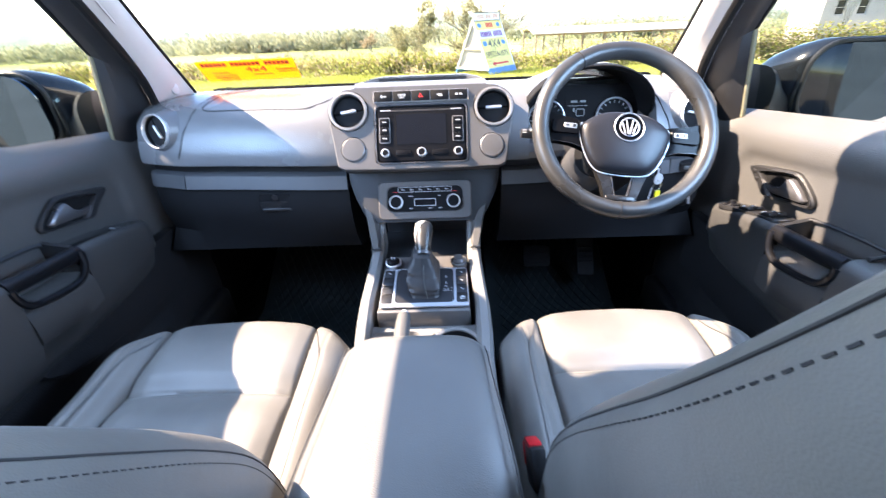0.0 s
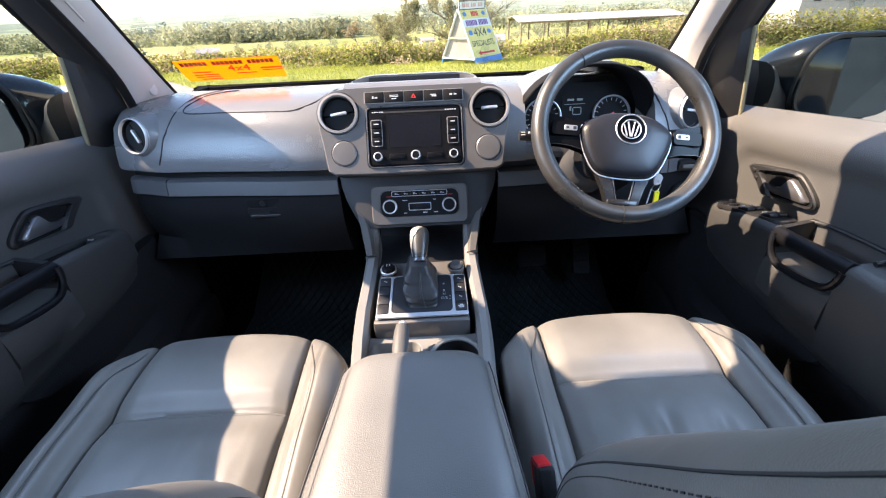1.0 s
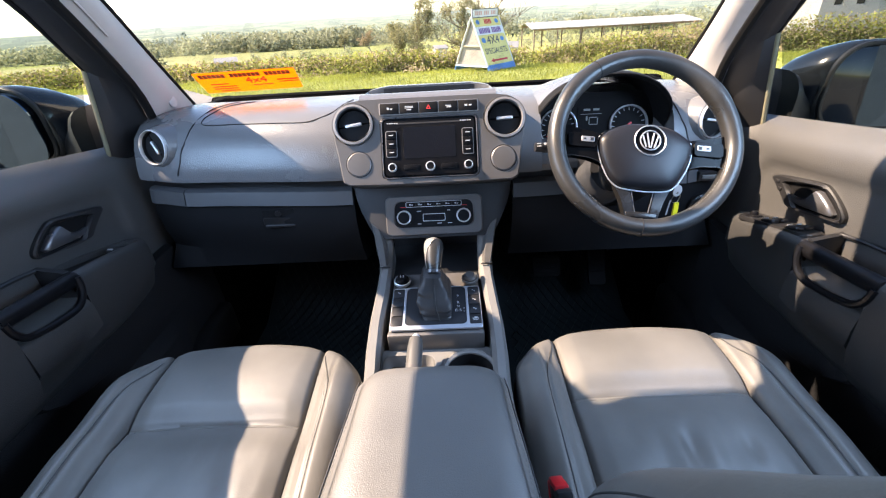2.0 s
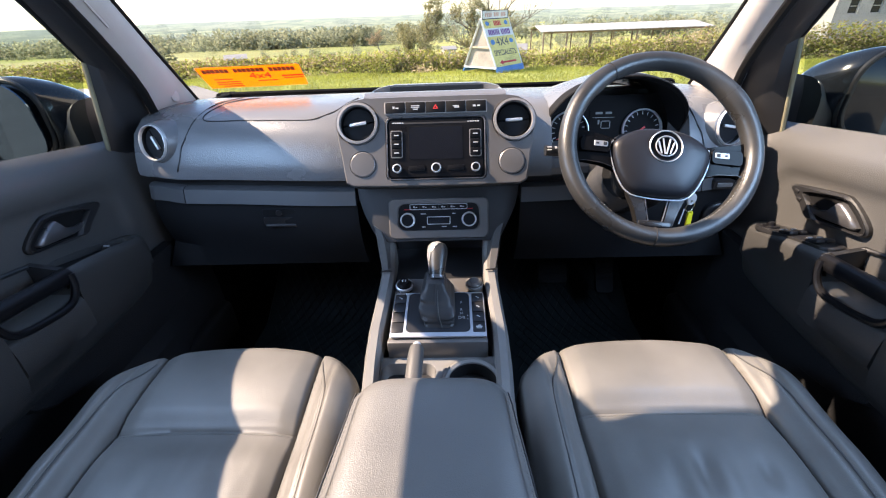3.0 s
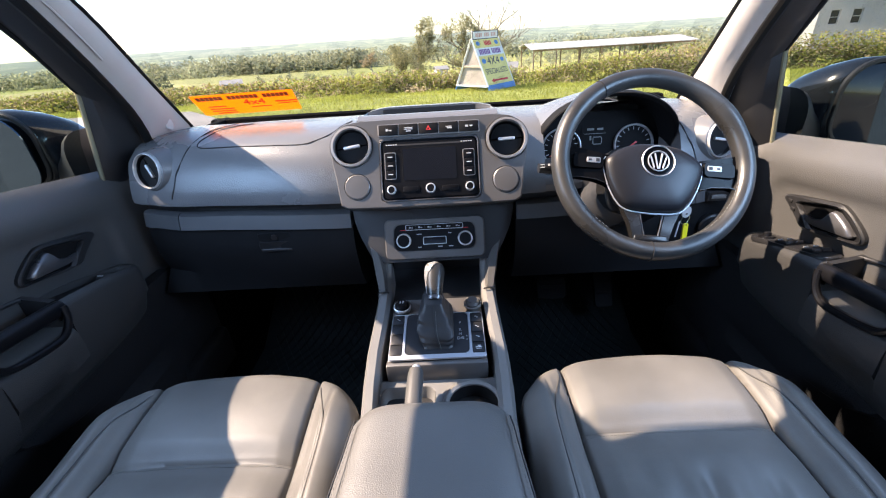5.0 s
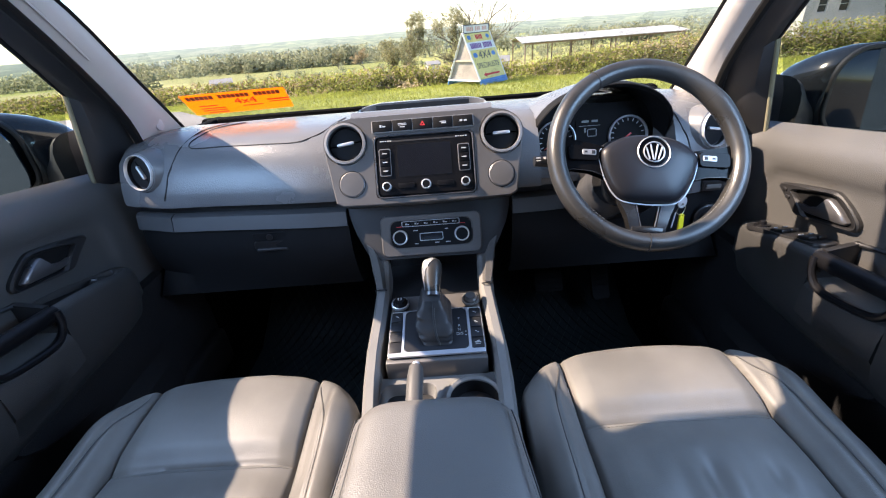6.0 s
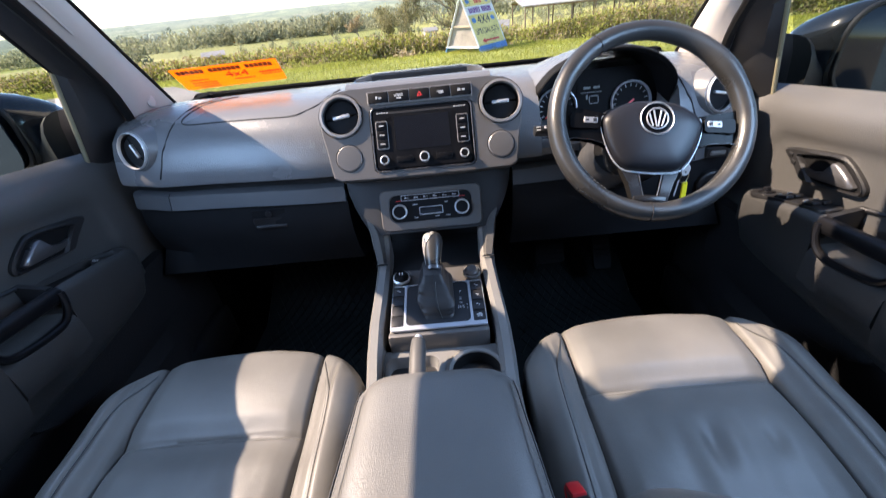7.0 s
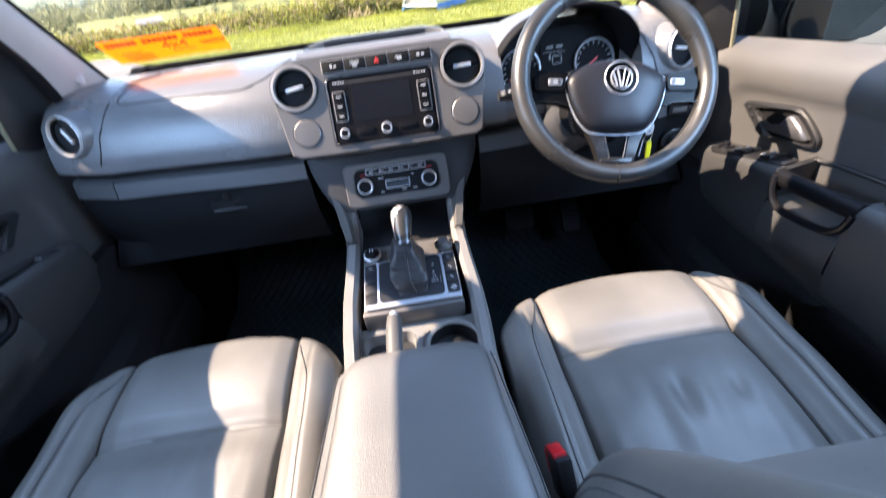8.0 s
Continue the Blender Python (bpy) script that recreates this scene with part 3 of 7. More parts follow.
def build_centre_panel():
    half = [(0.0, -0.076), (0.10, -0.0755), (0.178, -0.073), (0.190, -0.066), (0.194, -0.045), (0.199, -0.010), (0.206, 0.025), (0.209, 0.055), (0.205, 0.078), (0.194, 0.096), (0.176, 0.107), (0.150, 0.111), (0.115, 0.112), (0.05, 0.113)]
    outline = half + [(0.0, 0.113)] + [(-x, y) for x, y in half[1:][::-1]]
    holes = [circle(0.0435, -0.163, 0.058, 32), circle(0.0435, 0.165, 0.058, 32), rrect(0.207, 0.130, 0.010, 0.001, 0.003)]
    bm = bmesh.new()
    plate(bm, outline, -0.030, 0.004, PANEL, holes, 0.003)
    panel = part("centre_panel", bm, M_BEZEL, dashboard, "satin grey-brown centre panel")
    bm = bmesh.new()
    plate(bm, [(x * 0.985, y * 0.985) for x, y in outline], -0.06, -0.031, PANEL)
    part("panel_backing", bm, M_BLACK, panel)
    build_vent(panel, PANEL @ Matrix.Translation((-0.163, 0.058, 0.003)), 0.0432, radians(8), M_SATIN)
    build_vent(panel, PANEL @ Matrix.Translation((0.165, 0.058, 0.003)), 0.0432, radians(2), M_SATIN)
    for x in (-0.154, 0.159):
        bm = bmesh.new()
        lathe(bm, [(0.0265, 0.003), (0.0265, 0.0045), (0.0245, 0.0062), (0.012, 0.0068), (0, 0.007)], PANEL @ Matrix.Translation((x, -0.028, 0)), 36)
        part("blank_cap", bm, M_BEZEL, panel, "round satin blanking cap")
        bm = bmesh.new()
        lathe(bm, [(0.0285, 0.0030), (0.0285, 0.0043), (0.0268, 0.0043), (0.0268, 0.0030)], PANEL @ Matrix.Translation((x, -0.028, 0)), 36, close=True)
        part("cap_joint", bm, M_SEAM, panel)
    # row of five switches above the radio
    bm = bmesh.new()
    plate(bm, rrect(0.214, 0.0255, 0.003, 0.002, 0.087), 0.0, 0.0086, PANEL, bev=0.001)
    part("switch_tray", bm, M_SATIN, panel, "thin satin switch surround")
    for i in range(5):
        x = 0.002 + (i - 2) * 0.0422
        bm = bmesh.new()
        rbox(bm, (x, 0.087, 0.006), (0.0406, 0.0225, 0.0076), 0.0010, 2, PANEL)
        key = part("switch", bm, M_MATT, panel)
        bm = bmesh.new()
        if i == 2:
            tri = [(-0.0055, -0.004), (0.0055, -0.004), (0, 0.0055)]
            plate(bm, [(x + a, 0.087 + b) for a, b in tri], 0.009, 0.0104, PANEL, [[(x + a * 0.5, 0.0865 + b * 0.5) for a, b in tri]])
            part("warning_mark", bm, M_REDMARK, key, "red warning triangle")
        else:
            rows = {0: [(-0.003, 0.0, 0.004, 0.005), (0.004, -0.001, 0.006, 0.0025)], 1: [(0, 0.003, 0.018, 0.0014), (0, 0.0, 0.018, 0.0014), (0, -0.004, 0.010, 0.002)], 3: [(0, 0.001, 0.013, 0.0016), (0.002, -0.002, 0.010, 0.0026)], 4: [(-0.004, 0.0, 0.006, 0.004), (0.005, 0.0, 0.006, 0.003)]}[i]
            bars(bm, PANEL @ Matrix.Translation((x, 0.087, 0.0099)), rows)
            part("mark", bm, M_WHITE, key)
    # open tray in the dash top behind the switches
    bm = bmesh.new()
    rings = []
    for x in [-0.15 + 0.025 * i for i in range(13)]:
        k = smooth(0.15, 0.11, abs(x))
        rings.append([(x, 0.012, 0.770), (x, 0.030, 0.7765), (x, 0.050, 0.775), (x, 0.056, 0.770 - 0.045 * k), (x, 0.148, 0.765 - 0.040 * k), (x, 0.160, 0.764 + 0.009 * k), (x, 0.190, 0.762 + 0.009 * k), (x, 0.25, 0.742), (x, 0.23, 0.70), (x, 0.03, 0.70)])
    loft(bm, rings)
    tray = part("top_tray", bm, M_DASH, dashboard, "shallow open tray on the dash top")
    # black sheet laid in the tray in place of its shade
    bm = bmesh.new()
    loft(bm, [[(x, 0.060, 0.764), (x, 0.062, 0.729), (x, 0.145, 0.729), (x, 0.1545, 0.770), (x, 0.151, 0.770), (x, 0.142, 0.733), (x, 0.066, 0.733), (x, 0.064, 0.764)] for x in [-0.112 + 0.028 * i for i in range(9)]])
    part("tray_shade", bm, M_BLACK, tray, "black sheet for the shade in the tray")


build_centre_panel()


def build_radio():
    radio = thing("car_radio", "gloss black car radio with a dark touchscreen in the dashboard", "radio")
    O = PANEL @ Matrix.Translation((0.001, 0.003, 0))
    bm = bmesh.new()
    plate(bm, rrect(0.205, 0.128, 0.010), -0.028, 0.0005, O)
    plate(bm, rrect(0.198, 0.121, 0.008), 0.0, 0.005, O, bev=0.002)
    part("fascia", bm, M_GLOSS, radio)
    bm = bmesh.new()
    plate(bm, rrect(0.2085, 0.1315, 0.012), 0.001, 0.0062, O, [rrect(0.2035, 0.1265, 0.010)], 0.0008)
    part("surround", bm, M_LEVER, radio, "thin dark satin surround")
    bm = bmesh.new()
    plate(bm, rrect(0.112, 0.067, 0.003, 0, 0.0105), 0.003, 0.0058, O)
    part("screen", bm, M_SCREEN, radio, "dark switched-off screen")
    bm = bmesh.new()
    plate(bm, rrect(0.116, 0.071, 0.004, 0, 0.0105), 0.0045, 0.0054, O, [rrect(0.1135, 0.0685, 0.003, 0, 0.0105)])
    part("screen_frame", bm, M_MATT, radio)
    bm = bmesh.new()
    plate(bm, rrect(0.150, 0.0035, 0.001, 0, 0.0525), 0.004, 0.0054, O)
    part("disc_slot", bm, M_SEAM, radio)
    bm = bmesh.new()
    for sx in (-1, 1):
        bars(bm, O @ Matrix.Translation((0, 0, 0.005)), [(sx * 0.079 + 0.005 * i, 0.0535, 0.0036, 0.0022) for i in range(-2, 3)])
    bars(bm, O @ Matrix.Translation((0, 0, 0.005)), [(-0.034, -0.042, 0.006, 0.002), (0.034, -0.040, 0.008, 0.0015)])
    tagged(part("markings", bm, M_WHITE, radio), kind="stuff")
    for sx in (-1, 1):
        cx = sx * 0.0825
        bm = bmesh.new()
        plate(bm, rrect(0.025, 0.057, 0.004, cx, 0.009), 0.004, 0.0066, O, [rrect(0.0215, 0.0535, 0.003, cx, 0.009)], 0.0006)
        part("key_frame", bm, M_SATIN, radio, "silver key frame")
        for k in range(3):
            y = 0.009 + (1 - k) * 0.0182
            bm = bmesh.new()
            rbox(bm, (cx, y, 0.0063), (0.0205, 0.0168, 0.004), 0.0015, 2, O)
            key = part("radio_key", bm, M_GLOSS, radio)
            bm = bmesh.new()
            bars(bm, O @ Matrix.Translation((cx, y, 0.0085)), [(0, 0, 0.010, 0.0020)])
            part("mark", bm, M_WHITE, key)
    for x, r in ((-0.082, 0.0095), (0.0, 0.0105), (0.082, 0.0095)):
        bm = bmesh.new()
        lathe(bm, [(r, 0.004), (r, 0.012), (r * 0.93, 0.0145), (r * 0.78, 0.0150), (r * 0.72, 0.0135)], O @ Matrix.Translation((x, -0.042, 0)), 32)
        knob = part("knob", bm, M_CHROME, radio, "chrome-ringed rotary knob")
        bm = bmesh.new()
        lathe(bm, [(r * 0.74, 0.013), (r * 0.6, 0.0142), (0, 0.0145)], O @ Matrix.Translation((x, -0.042, 0)), 28)
        part("knob_face", bm, M_GLOSS, knob)
    for x in (-0.041, 0.041):
        bm = bmesh.new()
        rbox(bm, (x, -0.042, 0.0055), (0.034, 0.011, 0.003), 0.001, 2, O)
        part("radio_key", bm, M_GLOSS, radio)


build_radio()

CLIM = tilted((0, -0.068, 0.524), (0.39, 0.92))


def build_stack():
    # body of the centre stack, narrowing downwards
    levels = [(0.594, 0.187, -0.036), (0.583, 0.186, -0.040), (0.560, 0.184, -0.048), (0.530, 0.174, -0.062), (0.500, 0.158, -0.078), (0.478, 0.145, -0.090)]
    bm = bmesh.new()
    rings = []
    for z, w, y in levels:
        rings.append([(-w, 0.10, z), (-w, y + 0.03, z), (-w + 0.006, y + 0.012, z), (-w + 0.03, y, z), (w - 0.03, y, z), (w - 0.006, y + 0.012, z), (w, y + 0.03, z), (w, 0.10, z)])
    loft(bm, rings)
    part("centre_column", bm, M_COLUMN, dashboard, "centre column, its grey darkened for shade")
    # pocket under the climate panel
    bm = bmesh.new()
    rbox(bm, (0, 0.02, 0.44), (0.22, 0.02, 0.12), 0.004)
    rbox(bm, (0, -0.06, 0.396), (0.22, 0.18, 0.012), 0.004)
    part("open_pocket", bm, M_BLACK, dashboard, "black open storage pocket")
    climate = thing("climate_panel", "satin grey climate control panel with two dials", "control panel")
    bm = bmesh.new()
    plate(bm, rrect(0.222, 0.089, 0.012, 0.0015, 0), -0.012, 0.006, CLIM, [rrect(0.178, 0.059, 0.016, 0.0015, 0.003)], 0.003)
    part("bezel", bm, M_BEZEL, climate)
    bm = bmesh.new()
    plate(bm, rrect(0.180, 0.061, 0.016, 0.0015, 0.003), -0.01, 0.0035, CLIM)
    part("control_face", bm, M_GLOSS, climate, "gloss black control face")
    for x in (-0.067, 0.069):
        c = CLIM @ Matrix.Translation((x, -0.003, 0))
        bm = bmesh.new()
        lathe(bm, [(0.0165, 0.002), (0.0162, 0.014), (0.0150, 0.0155), (0.0135, 0.0150), (0.0130, 0.013)], c, 36)
        dial = part("dial", bm, M_CHROME, climate, "chrome-ringed temperature dial")
        bm = bmesh.new()
        lathe(bm, [(0.0133, 0.0125), (0.0125, 0.0150), (0, 0.0152)], c, 32)
        part("dial_face", bm, M_GLOSS, dial)
    bm = bmesh.new()
    plate(bm, rrect(0.128, 0.0125, 0.003, 0.0015, 0.0255), 0.003, 0.0048, CLIM, [rrect(0.1255, 0.0100, 0.002, 0.0015, 0.0255)])
    part("key_row_frame", bm, M_ALU, climate, "thin silver frame round the key row")
    for i in range(6):
        x = 0.0015 + (i - 2.5) * 0.0208
        bm = bmesh.new()
        rbox(bm, (x, 0.0255, 0.0042), (0.0200, 0.0095, 0.003), 0.001, 2, CLIM)
        key = part("climate_key", bm, M_GLOSS, climate)
        bm = bmesh.new()
        bars(bm, CLIM @ Matrix.Translation((x, 0.0255, 0.0057)), [(-0.002, 0.0, 0.004, 0.0035), (0.003, -0.0008, 0.004, 0.002)])
        part("mark", bm, M_WHITE, key)
    bm = bmesh.new()
    plate(bm, rrect(0.052, 0.0175, 0.0025, 0.0015, -0.005), 0.003, 0.0052, CLIM, [rrect(0.0490, 0.0145, 0.002, 0.0015, -0.005)])
    part("display_frame", bm, M_ALU, climate, "thin silver display frame")
    bm = bmesh.new()
    plate(bm, rrect(0.049, 0.0145, 0.002, 0.0015, -0.005), 0.003, 0.0045, CLIM)
    part("display", bm, M_SCREEN, climate)
    bm = bmesh.new()
    bars(bm, CLIM @ Matrix.Translation((0.0015, 0, 0.0038)), [(-0.034, 0.010, 0.011, 0.002), (0.034, 0.010, 0.007, 0.002), (-0.034, -0.019, 0.008, 0.002), (0.012, -0.019, 0.010, 0.002), (0.036, -0.019, 0.010, 0.002), (-0.012, -0.005, 0.002, 0.005), (0.012, -0.005, 0.004, 0.005)])
    tagged(part("markings", bm, M_WHITE, climate), kind="stuff")
    bm = bmesh.new()
    for sx in (-1, 1):
        bars(bm, CLIM @ Matrix.Translation((0.0015 + sx * 0.067, 0.020, 0.0037)), [(0, 0, 0.018, 0.0012)])
    tagged(part("red_scale", bm, M_REDMARK, climate, "red temperature scale"), kind="stuff")


build_stack()

# ---- instrument cluster ----
def build_cluster():
    cx = 0.392
    arch = [(-0.160, 0.655), (-0.154, 0.700), (-0.138, 0.738), (-0.105, 0.770), (-0.055, 0.791), (0.0, 0.799), (0.055, 0.795), (0.105, 0.775), (0.138, 0.742), (0.154, 0.700), (0.160, 0.655)]
    arch = [(p.x, p.y) for p in curve([(a, b, 0) for a, b in arch], 3)]
    bm = bmesh.new()
    rings = []
    for y, grow, fall in ((0.012, 0.955, 0.006), (0.004, 0.985, 0.001), (0.006, 1.0, 0.0), (0.03, 1.03, 0.0), (0.09, 1.10, 0.006), (0.16, 1.22, 0.028), (0.24, 1.36, 0.062)):
        rings.append([(cx + x * grow, y + 0.05 * smooth(0.74, 0.66, z), 0.655 + (z - 0.655) * (1 - (1 - grow) * 0.3) - fall * smooth(0.655, 0.80, z)) for x, z in arch])
    loft(bm, rings[:4], closed=False)
    inner = [[(cx + x * g, y + 0.03 * smooth(0.74, 0.66, z), 0.655 + (z - 0.655) * h) for x, z in arch] for y, g, h in ((0.012, 0.955, 0.96), (0.05, 0.93, 0.94), (0.13, 0.88, 0.85))]
    hood = part("instrument_hood", bm, M_MATT, dashboard, "arched dark instrument hood")
    bm = bmesh.new()
    loft(bm, rings[3:], closed=False)
    part("hood_shell", bm, M_DASH, hood, "grey grained shell behind the hood's lip", 50)
    bm = bmesh.new()
    loft(bm, inner, closed=False)
    part("hood_lining", bm, M_MATT, hood)
    cluster = thing("instrument_cluster", "instrument cluster with chrome-ringed dials under the hood", "instrument cluster")
    F = tilted((cx, 0.085, 0.682), (0.25, 1))
    bm = bmesh.new()
    plate(bm, rrect(0.290, 0.13, 0.03), -0.02, 0.0, F)
    part("face", bm, M_MATT, cluster)
    for x in (-0.084, 0.084):
        bm = bmesh.new()
        c = F @ Matrix.Translation((x, -0.012, 0))
        lathe(bm, [(0.0455, 0.0), (0.0455, 0.008), (0.0430, 0.009), (0.0415, 0.002)], c, 40)
        ring = part("dial_ring", bm, M_CHROME, cluster, "thin chrome dial ring")
        bm = bmesh.new()
        lathe(bm, [(0.0415, 0.001), (0, 0.001)], c, 36)
        part("dial_face", bm, M_MATT, ring)
        bm = bmesh.new()
        for i in range(15):
            a = radians(225 - 270 * i / 14)
            bars(bm, c @ Matrix.Rotation(a, 4, "Z"), [(0.036, 0, 0.007, 0.0014)], 0.0018)
        part("dial_marks", bm, M_WHITE, ring)
        bm = bmesh.new()
        plate(bm, [(-0.002, -0.008), (0.002, -0.008), (0.0007, 0.034), (-0.0007, 0.034)], 0.004, 0.0055, c @ Matrix.Rotation(radians(125), 4, "Z"))
        part("needle", bm, M_REDMARK, ring, "red needle")
    bm = bmesh.new()
    plate(bm, rrect(0.062, 0.062, 0.004, -0.006, 0.004), 0.0, 0.002, F)
    disp = part("trip_display", bm, M_MATT, cluster)
    bm = bmesh.new()
    bars(bm, F @ Matrix.Translation((-0.006, 0.004, 0.0021)), [(-0.010, 0.022, 0.016, 0.005), (0.012, 0.022, 0.014, 0.005), (0, 0.012, 0.05, 0.0012), (-0.010, 0.002, 0.004, 0.010), (0.006, 0.004, 0.018, 0.002), (0.006, -0.012, 0.018, 0.002), (-0.004, -0.004, 0.002, 0.014), (0.016, -0.004, 0.002, 0.014)])
    part("display_marks", bm, M_DIM, disp)
    # ledge under the cluster
    bm = bmesh.new()
    rings = []
    for x in [0.243 + 0.03 * i for i in range(11)]:
        sh = dash_shift(x)
        rings.append([(x, -0.034 + sh, 0.606), (x, -0.038 + sh, 0.622), (x, -0.030 + sh, 0.640), (x, 0.0, 0.648), (x, 0.12, 0.650), (x, 0.12, 0.602), (x, -0.018 + sh, 0.602)])
    loft(bm, rings)
    part("cluster_ledge", bm, M_DASH, dashboard)
    # small slot switch and light switch on the knee panel
    bm = bmesh.new()
    K = tilted((0.655, 0.012, 0.560), (-0.1, 1))
    plate(bm, rrect(0.050, 0.024, 0.004), -0.01, 0.012, K, bev=0.002)
    sw = part("dimmer_switch", bm, M_BLACK, dashboard, "black dimmer switch")
    bm = bmesh.new()
    rbox(bm, (0, 0, 0.012), (0.034, 0.010, 0.006), 0.002, 2, K)
    part("wheel_switch", bm, M_CONSOLE, sw)
    bm = bmesh.new()
    lathe(bm, [(0.030, 0.0), (0.030, 0.010), (0.026, 0.013), (0.018, 0.013), (0.017, 0.024), (0.014, 0.026), (0, 0.026)], tilted((0.655, 0.008, 0.487), (-0.1, 1)), 32)
    lsw = part("light_switch", bm, M_BLACK, dashboard, "round black light switch")
    bm = bmesh.new()
    rbox(bm, (0, 0, 0.030), (0.006, 0.028, 0.008), 0.002, 2, tilted((0.655, 0.008, 0.487), (-0.1, 1)) @ Matrix.Rotation(radians(20), 4, "Z"))
    part("grip", bm, M_CHROME, lsw, "silver grip line")


build_cluster()

# ---- steering wheel ----
WHEEL = tilted((0.4005, -0.177, 0.7045), (0.59, 0.81)) @ Matrix.Rotation(radians(-8), 4, "Z")


def build_wheel():
    wheel = thing("steering_wheel", "black leather steering wheel with worn rim and silver trim", "steering wheel")
    bm = bmesh.new()
    n, k = 96, 16
    rings = []
    for i in range(n + 1):
        a = 2 * math.pi * i / n
        # thumb grips at ten and two
        g = 1 + 0.10 * (math.exp(-((math.degrees(a) - 38) / 10) ** 2) + math.exp(-((math.degrees(a) - 142) / 10) ** 2))
        ring = []
        for j in range(k):
            b = 2 * math.pi * j / k
            ring.append(WHEEL @ Vector(((0.1605 + 0.0160 * g * math.cos(b)) * math.cos(a), (0.1605 + 0.0160 * g * math.cos(b)) * math.sin(a), 0.0185 * g * math.sin(b))))
        rings.append(ring)
    loft(bm, rings, cap=False)
    bmesh.ops.remove_doubles(bm, verts=bm.verts, dist=1e-6)
    rim = part("rim", bm, M_RIM, wheel, "worn black leather rim", 60)
    for a in (126, 44, 270):
        bm = bmesh.new()
        c, s = math.cos(radians(a)), math.sin(radians(a))
        pts = [WHEEL @ Vector(((0.1605 + 0.0166 * math.cos(b)) * c, (0.1605 + 0.0166 * math.cos(b)) * s, 0.0191 * math.sin(b))) for b in [2 * math.pi * i / 16 for i in range(16)]]
        tube(bm, pts, 0.0009, n=5, closed=True)
        part("rim_seam", bm, M_SEAM, rim)
    bm = bmesh.new()
    for side in ((-62, -8), (188, 242)):
        pts = [WHEEL @ Vector((0.1465 * math.cos(radians(a)), 0.1465 * math.sin(radians(a)), 0.0085)) for a in range(side[0], side[1], 2)]
        stitches(bm, pts, 0.004, 0.003, 0.0007)
    tagged(part("rim_stitching", bm, M_THREAD, rim, "pale rim stitching"), kind="stuff")
    half = [(0.0, 0.036), (0.024, 0.035), (0.046, 0.030), (0.064, 0.021), (0.077, 0.011), (0.083, 0.003), (0.084, -0.008), (0.079, -0.030), (0.071, -0.050), (0.061, -0.068), (0.049, -0.080), (0.034, -0.085), (0.0, -0.087)]
    half = [(p.x, p.y) for p in curve([(a, b, 0) for a, b in half], 3)]
    pad = half + [(-x, y) for x, y in half[1:-1][::-1]]
    bm = bmesh.new()
    rings = []
    for d, sc in ((-0.030, 0.92), (-0.008, 1.0), (0.003, 0.992), (0.009, 0.972), (0.013, 0.935), (0.017, 0.84), (0.0205, 0.66), (0.0225, 0.46), (0.0235, 0.25)):
        rings.append([WHEEL @ Vector((x * sc, y * sc - 0.006 - 0.012 * (1 - sc), d)) for x, y in pad])
    loft(bm, rings)
    part("airbag_cover", bm, M_PAD, wheel, "matt black airbag cover", 50)
    # silver trim line round the lower sides of the pad
    bm = bmesh.new()
    low = [(x * 1.022, y * 1.025) for x, y in half[13:]]
    low = low + [(-x, y) for x, y in low[:-1][::-1]]
    tube(bm, [WHEEL @ Vector((x, y - 0.006, 0.003)) for x, y in low], 0.0015, n=8)
    part("pad_trim", bm, M_ALU, wheel, "silver trim line")
    # side spokes with key pads
    for s in (-1, 1):
        bm = bmesh.new()
        loft(bm, [[WHEEL @ Vector((s * x, y1, d0)), WHEEL @ Vector((s * x, y1, d1)), WHEEL @ Vector((s * x, y0, d1)), WHEEL @ Vector((s * x, y0, d0))] for x, y0, y1, d0, d1 in ((0.060, -0.056, 0.004, -0.014, 0.003), (0.080, -0.046, 0.006, -0.014, 0.004), (0.10, -0.040, 0.010, -0.014, 0.005), (0.13, -0.038, 0.016, -0.012, 0.003), (0.152, -0.044, 0.024, -0.010, 0.001))])
        spoke = part("spoke", bm, M_PIANO, wheel, "gloss black side spoke")
        bm = bmesh.new()
        plate(bm, rrect(0.054, 0.027, 0.007, s * 0.113, -0.009), 0.002, 0.0085, WHEEL, bev=0.0015)
        pad_ = part("key_pad", bm, M_PIANO, spoke, "gloss black key pad")
        bm = bmesh.new()
        plate(bm, rrect(0.024, 0.010, 0.002, s * 0.104, -0.0075), 0.007, 0.0098, WHEEL, bev=0.0006)
        part("rocker", bm, M_SATIN, pad_, "silver rocker key")
        bm = bmesh.new()
        bars(bm, WHEEL @ Matrix.Translation((0, 0, 0.0098)), [(s * 0.097, -0.0075, 0.006, 0.006), (s * 0.110, -0.0075, 0.005, 0.003)])
        part("mark", bm, M_SEAM, pad_)
        bm = bmesh.new()
        tube(bm, [WHEEL @ Vector((s * x, y, 0.006)) for x, y in ((0.080, -0.047), (0.10, -0.041), (0.13, -0.039), (0.147, -0.043))], 0.0010, n=6)
        part("spoke_trim", bm, M_GUN, spoke, "silver trim line")
        # lower spoke legs
        bm = bmesh.new()
        loft(bm, [[WHEEL @ Vector((s * a, y, -0.012)), WHEEL @ Vector((s * a, y, d)), WHEEL @ Vector((s * b, y, d)), WHEEL @ Vector((s * b, y, -0.012))] for a, b, y, d in ((0.054, 0.030, -0.074, 0.000), (0.047, 0.0235, -0.094, 0.003), (0.038, 0.0185, -0.112, 0.005), (0.032, 0.0150, -0.132, 0.004), (0.028, 0.010, -0.148, 0.002))])
        low_ = part("lower_spoke", bm, M_GUN, wheel, "satin gunmetal lower spoke")
        bm = bmesh.new()
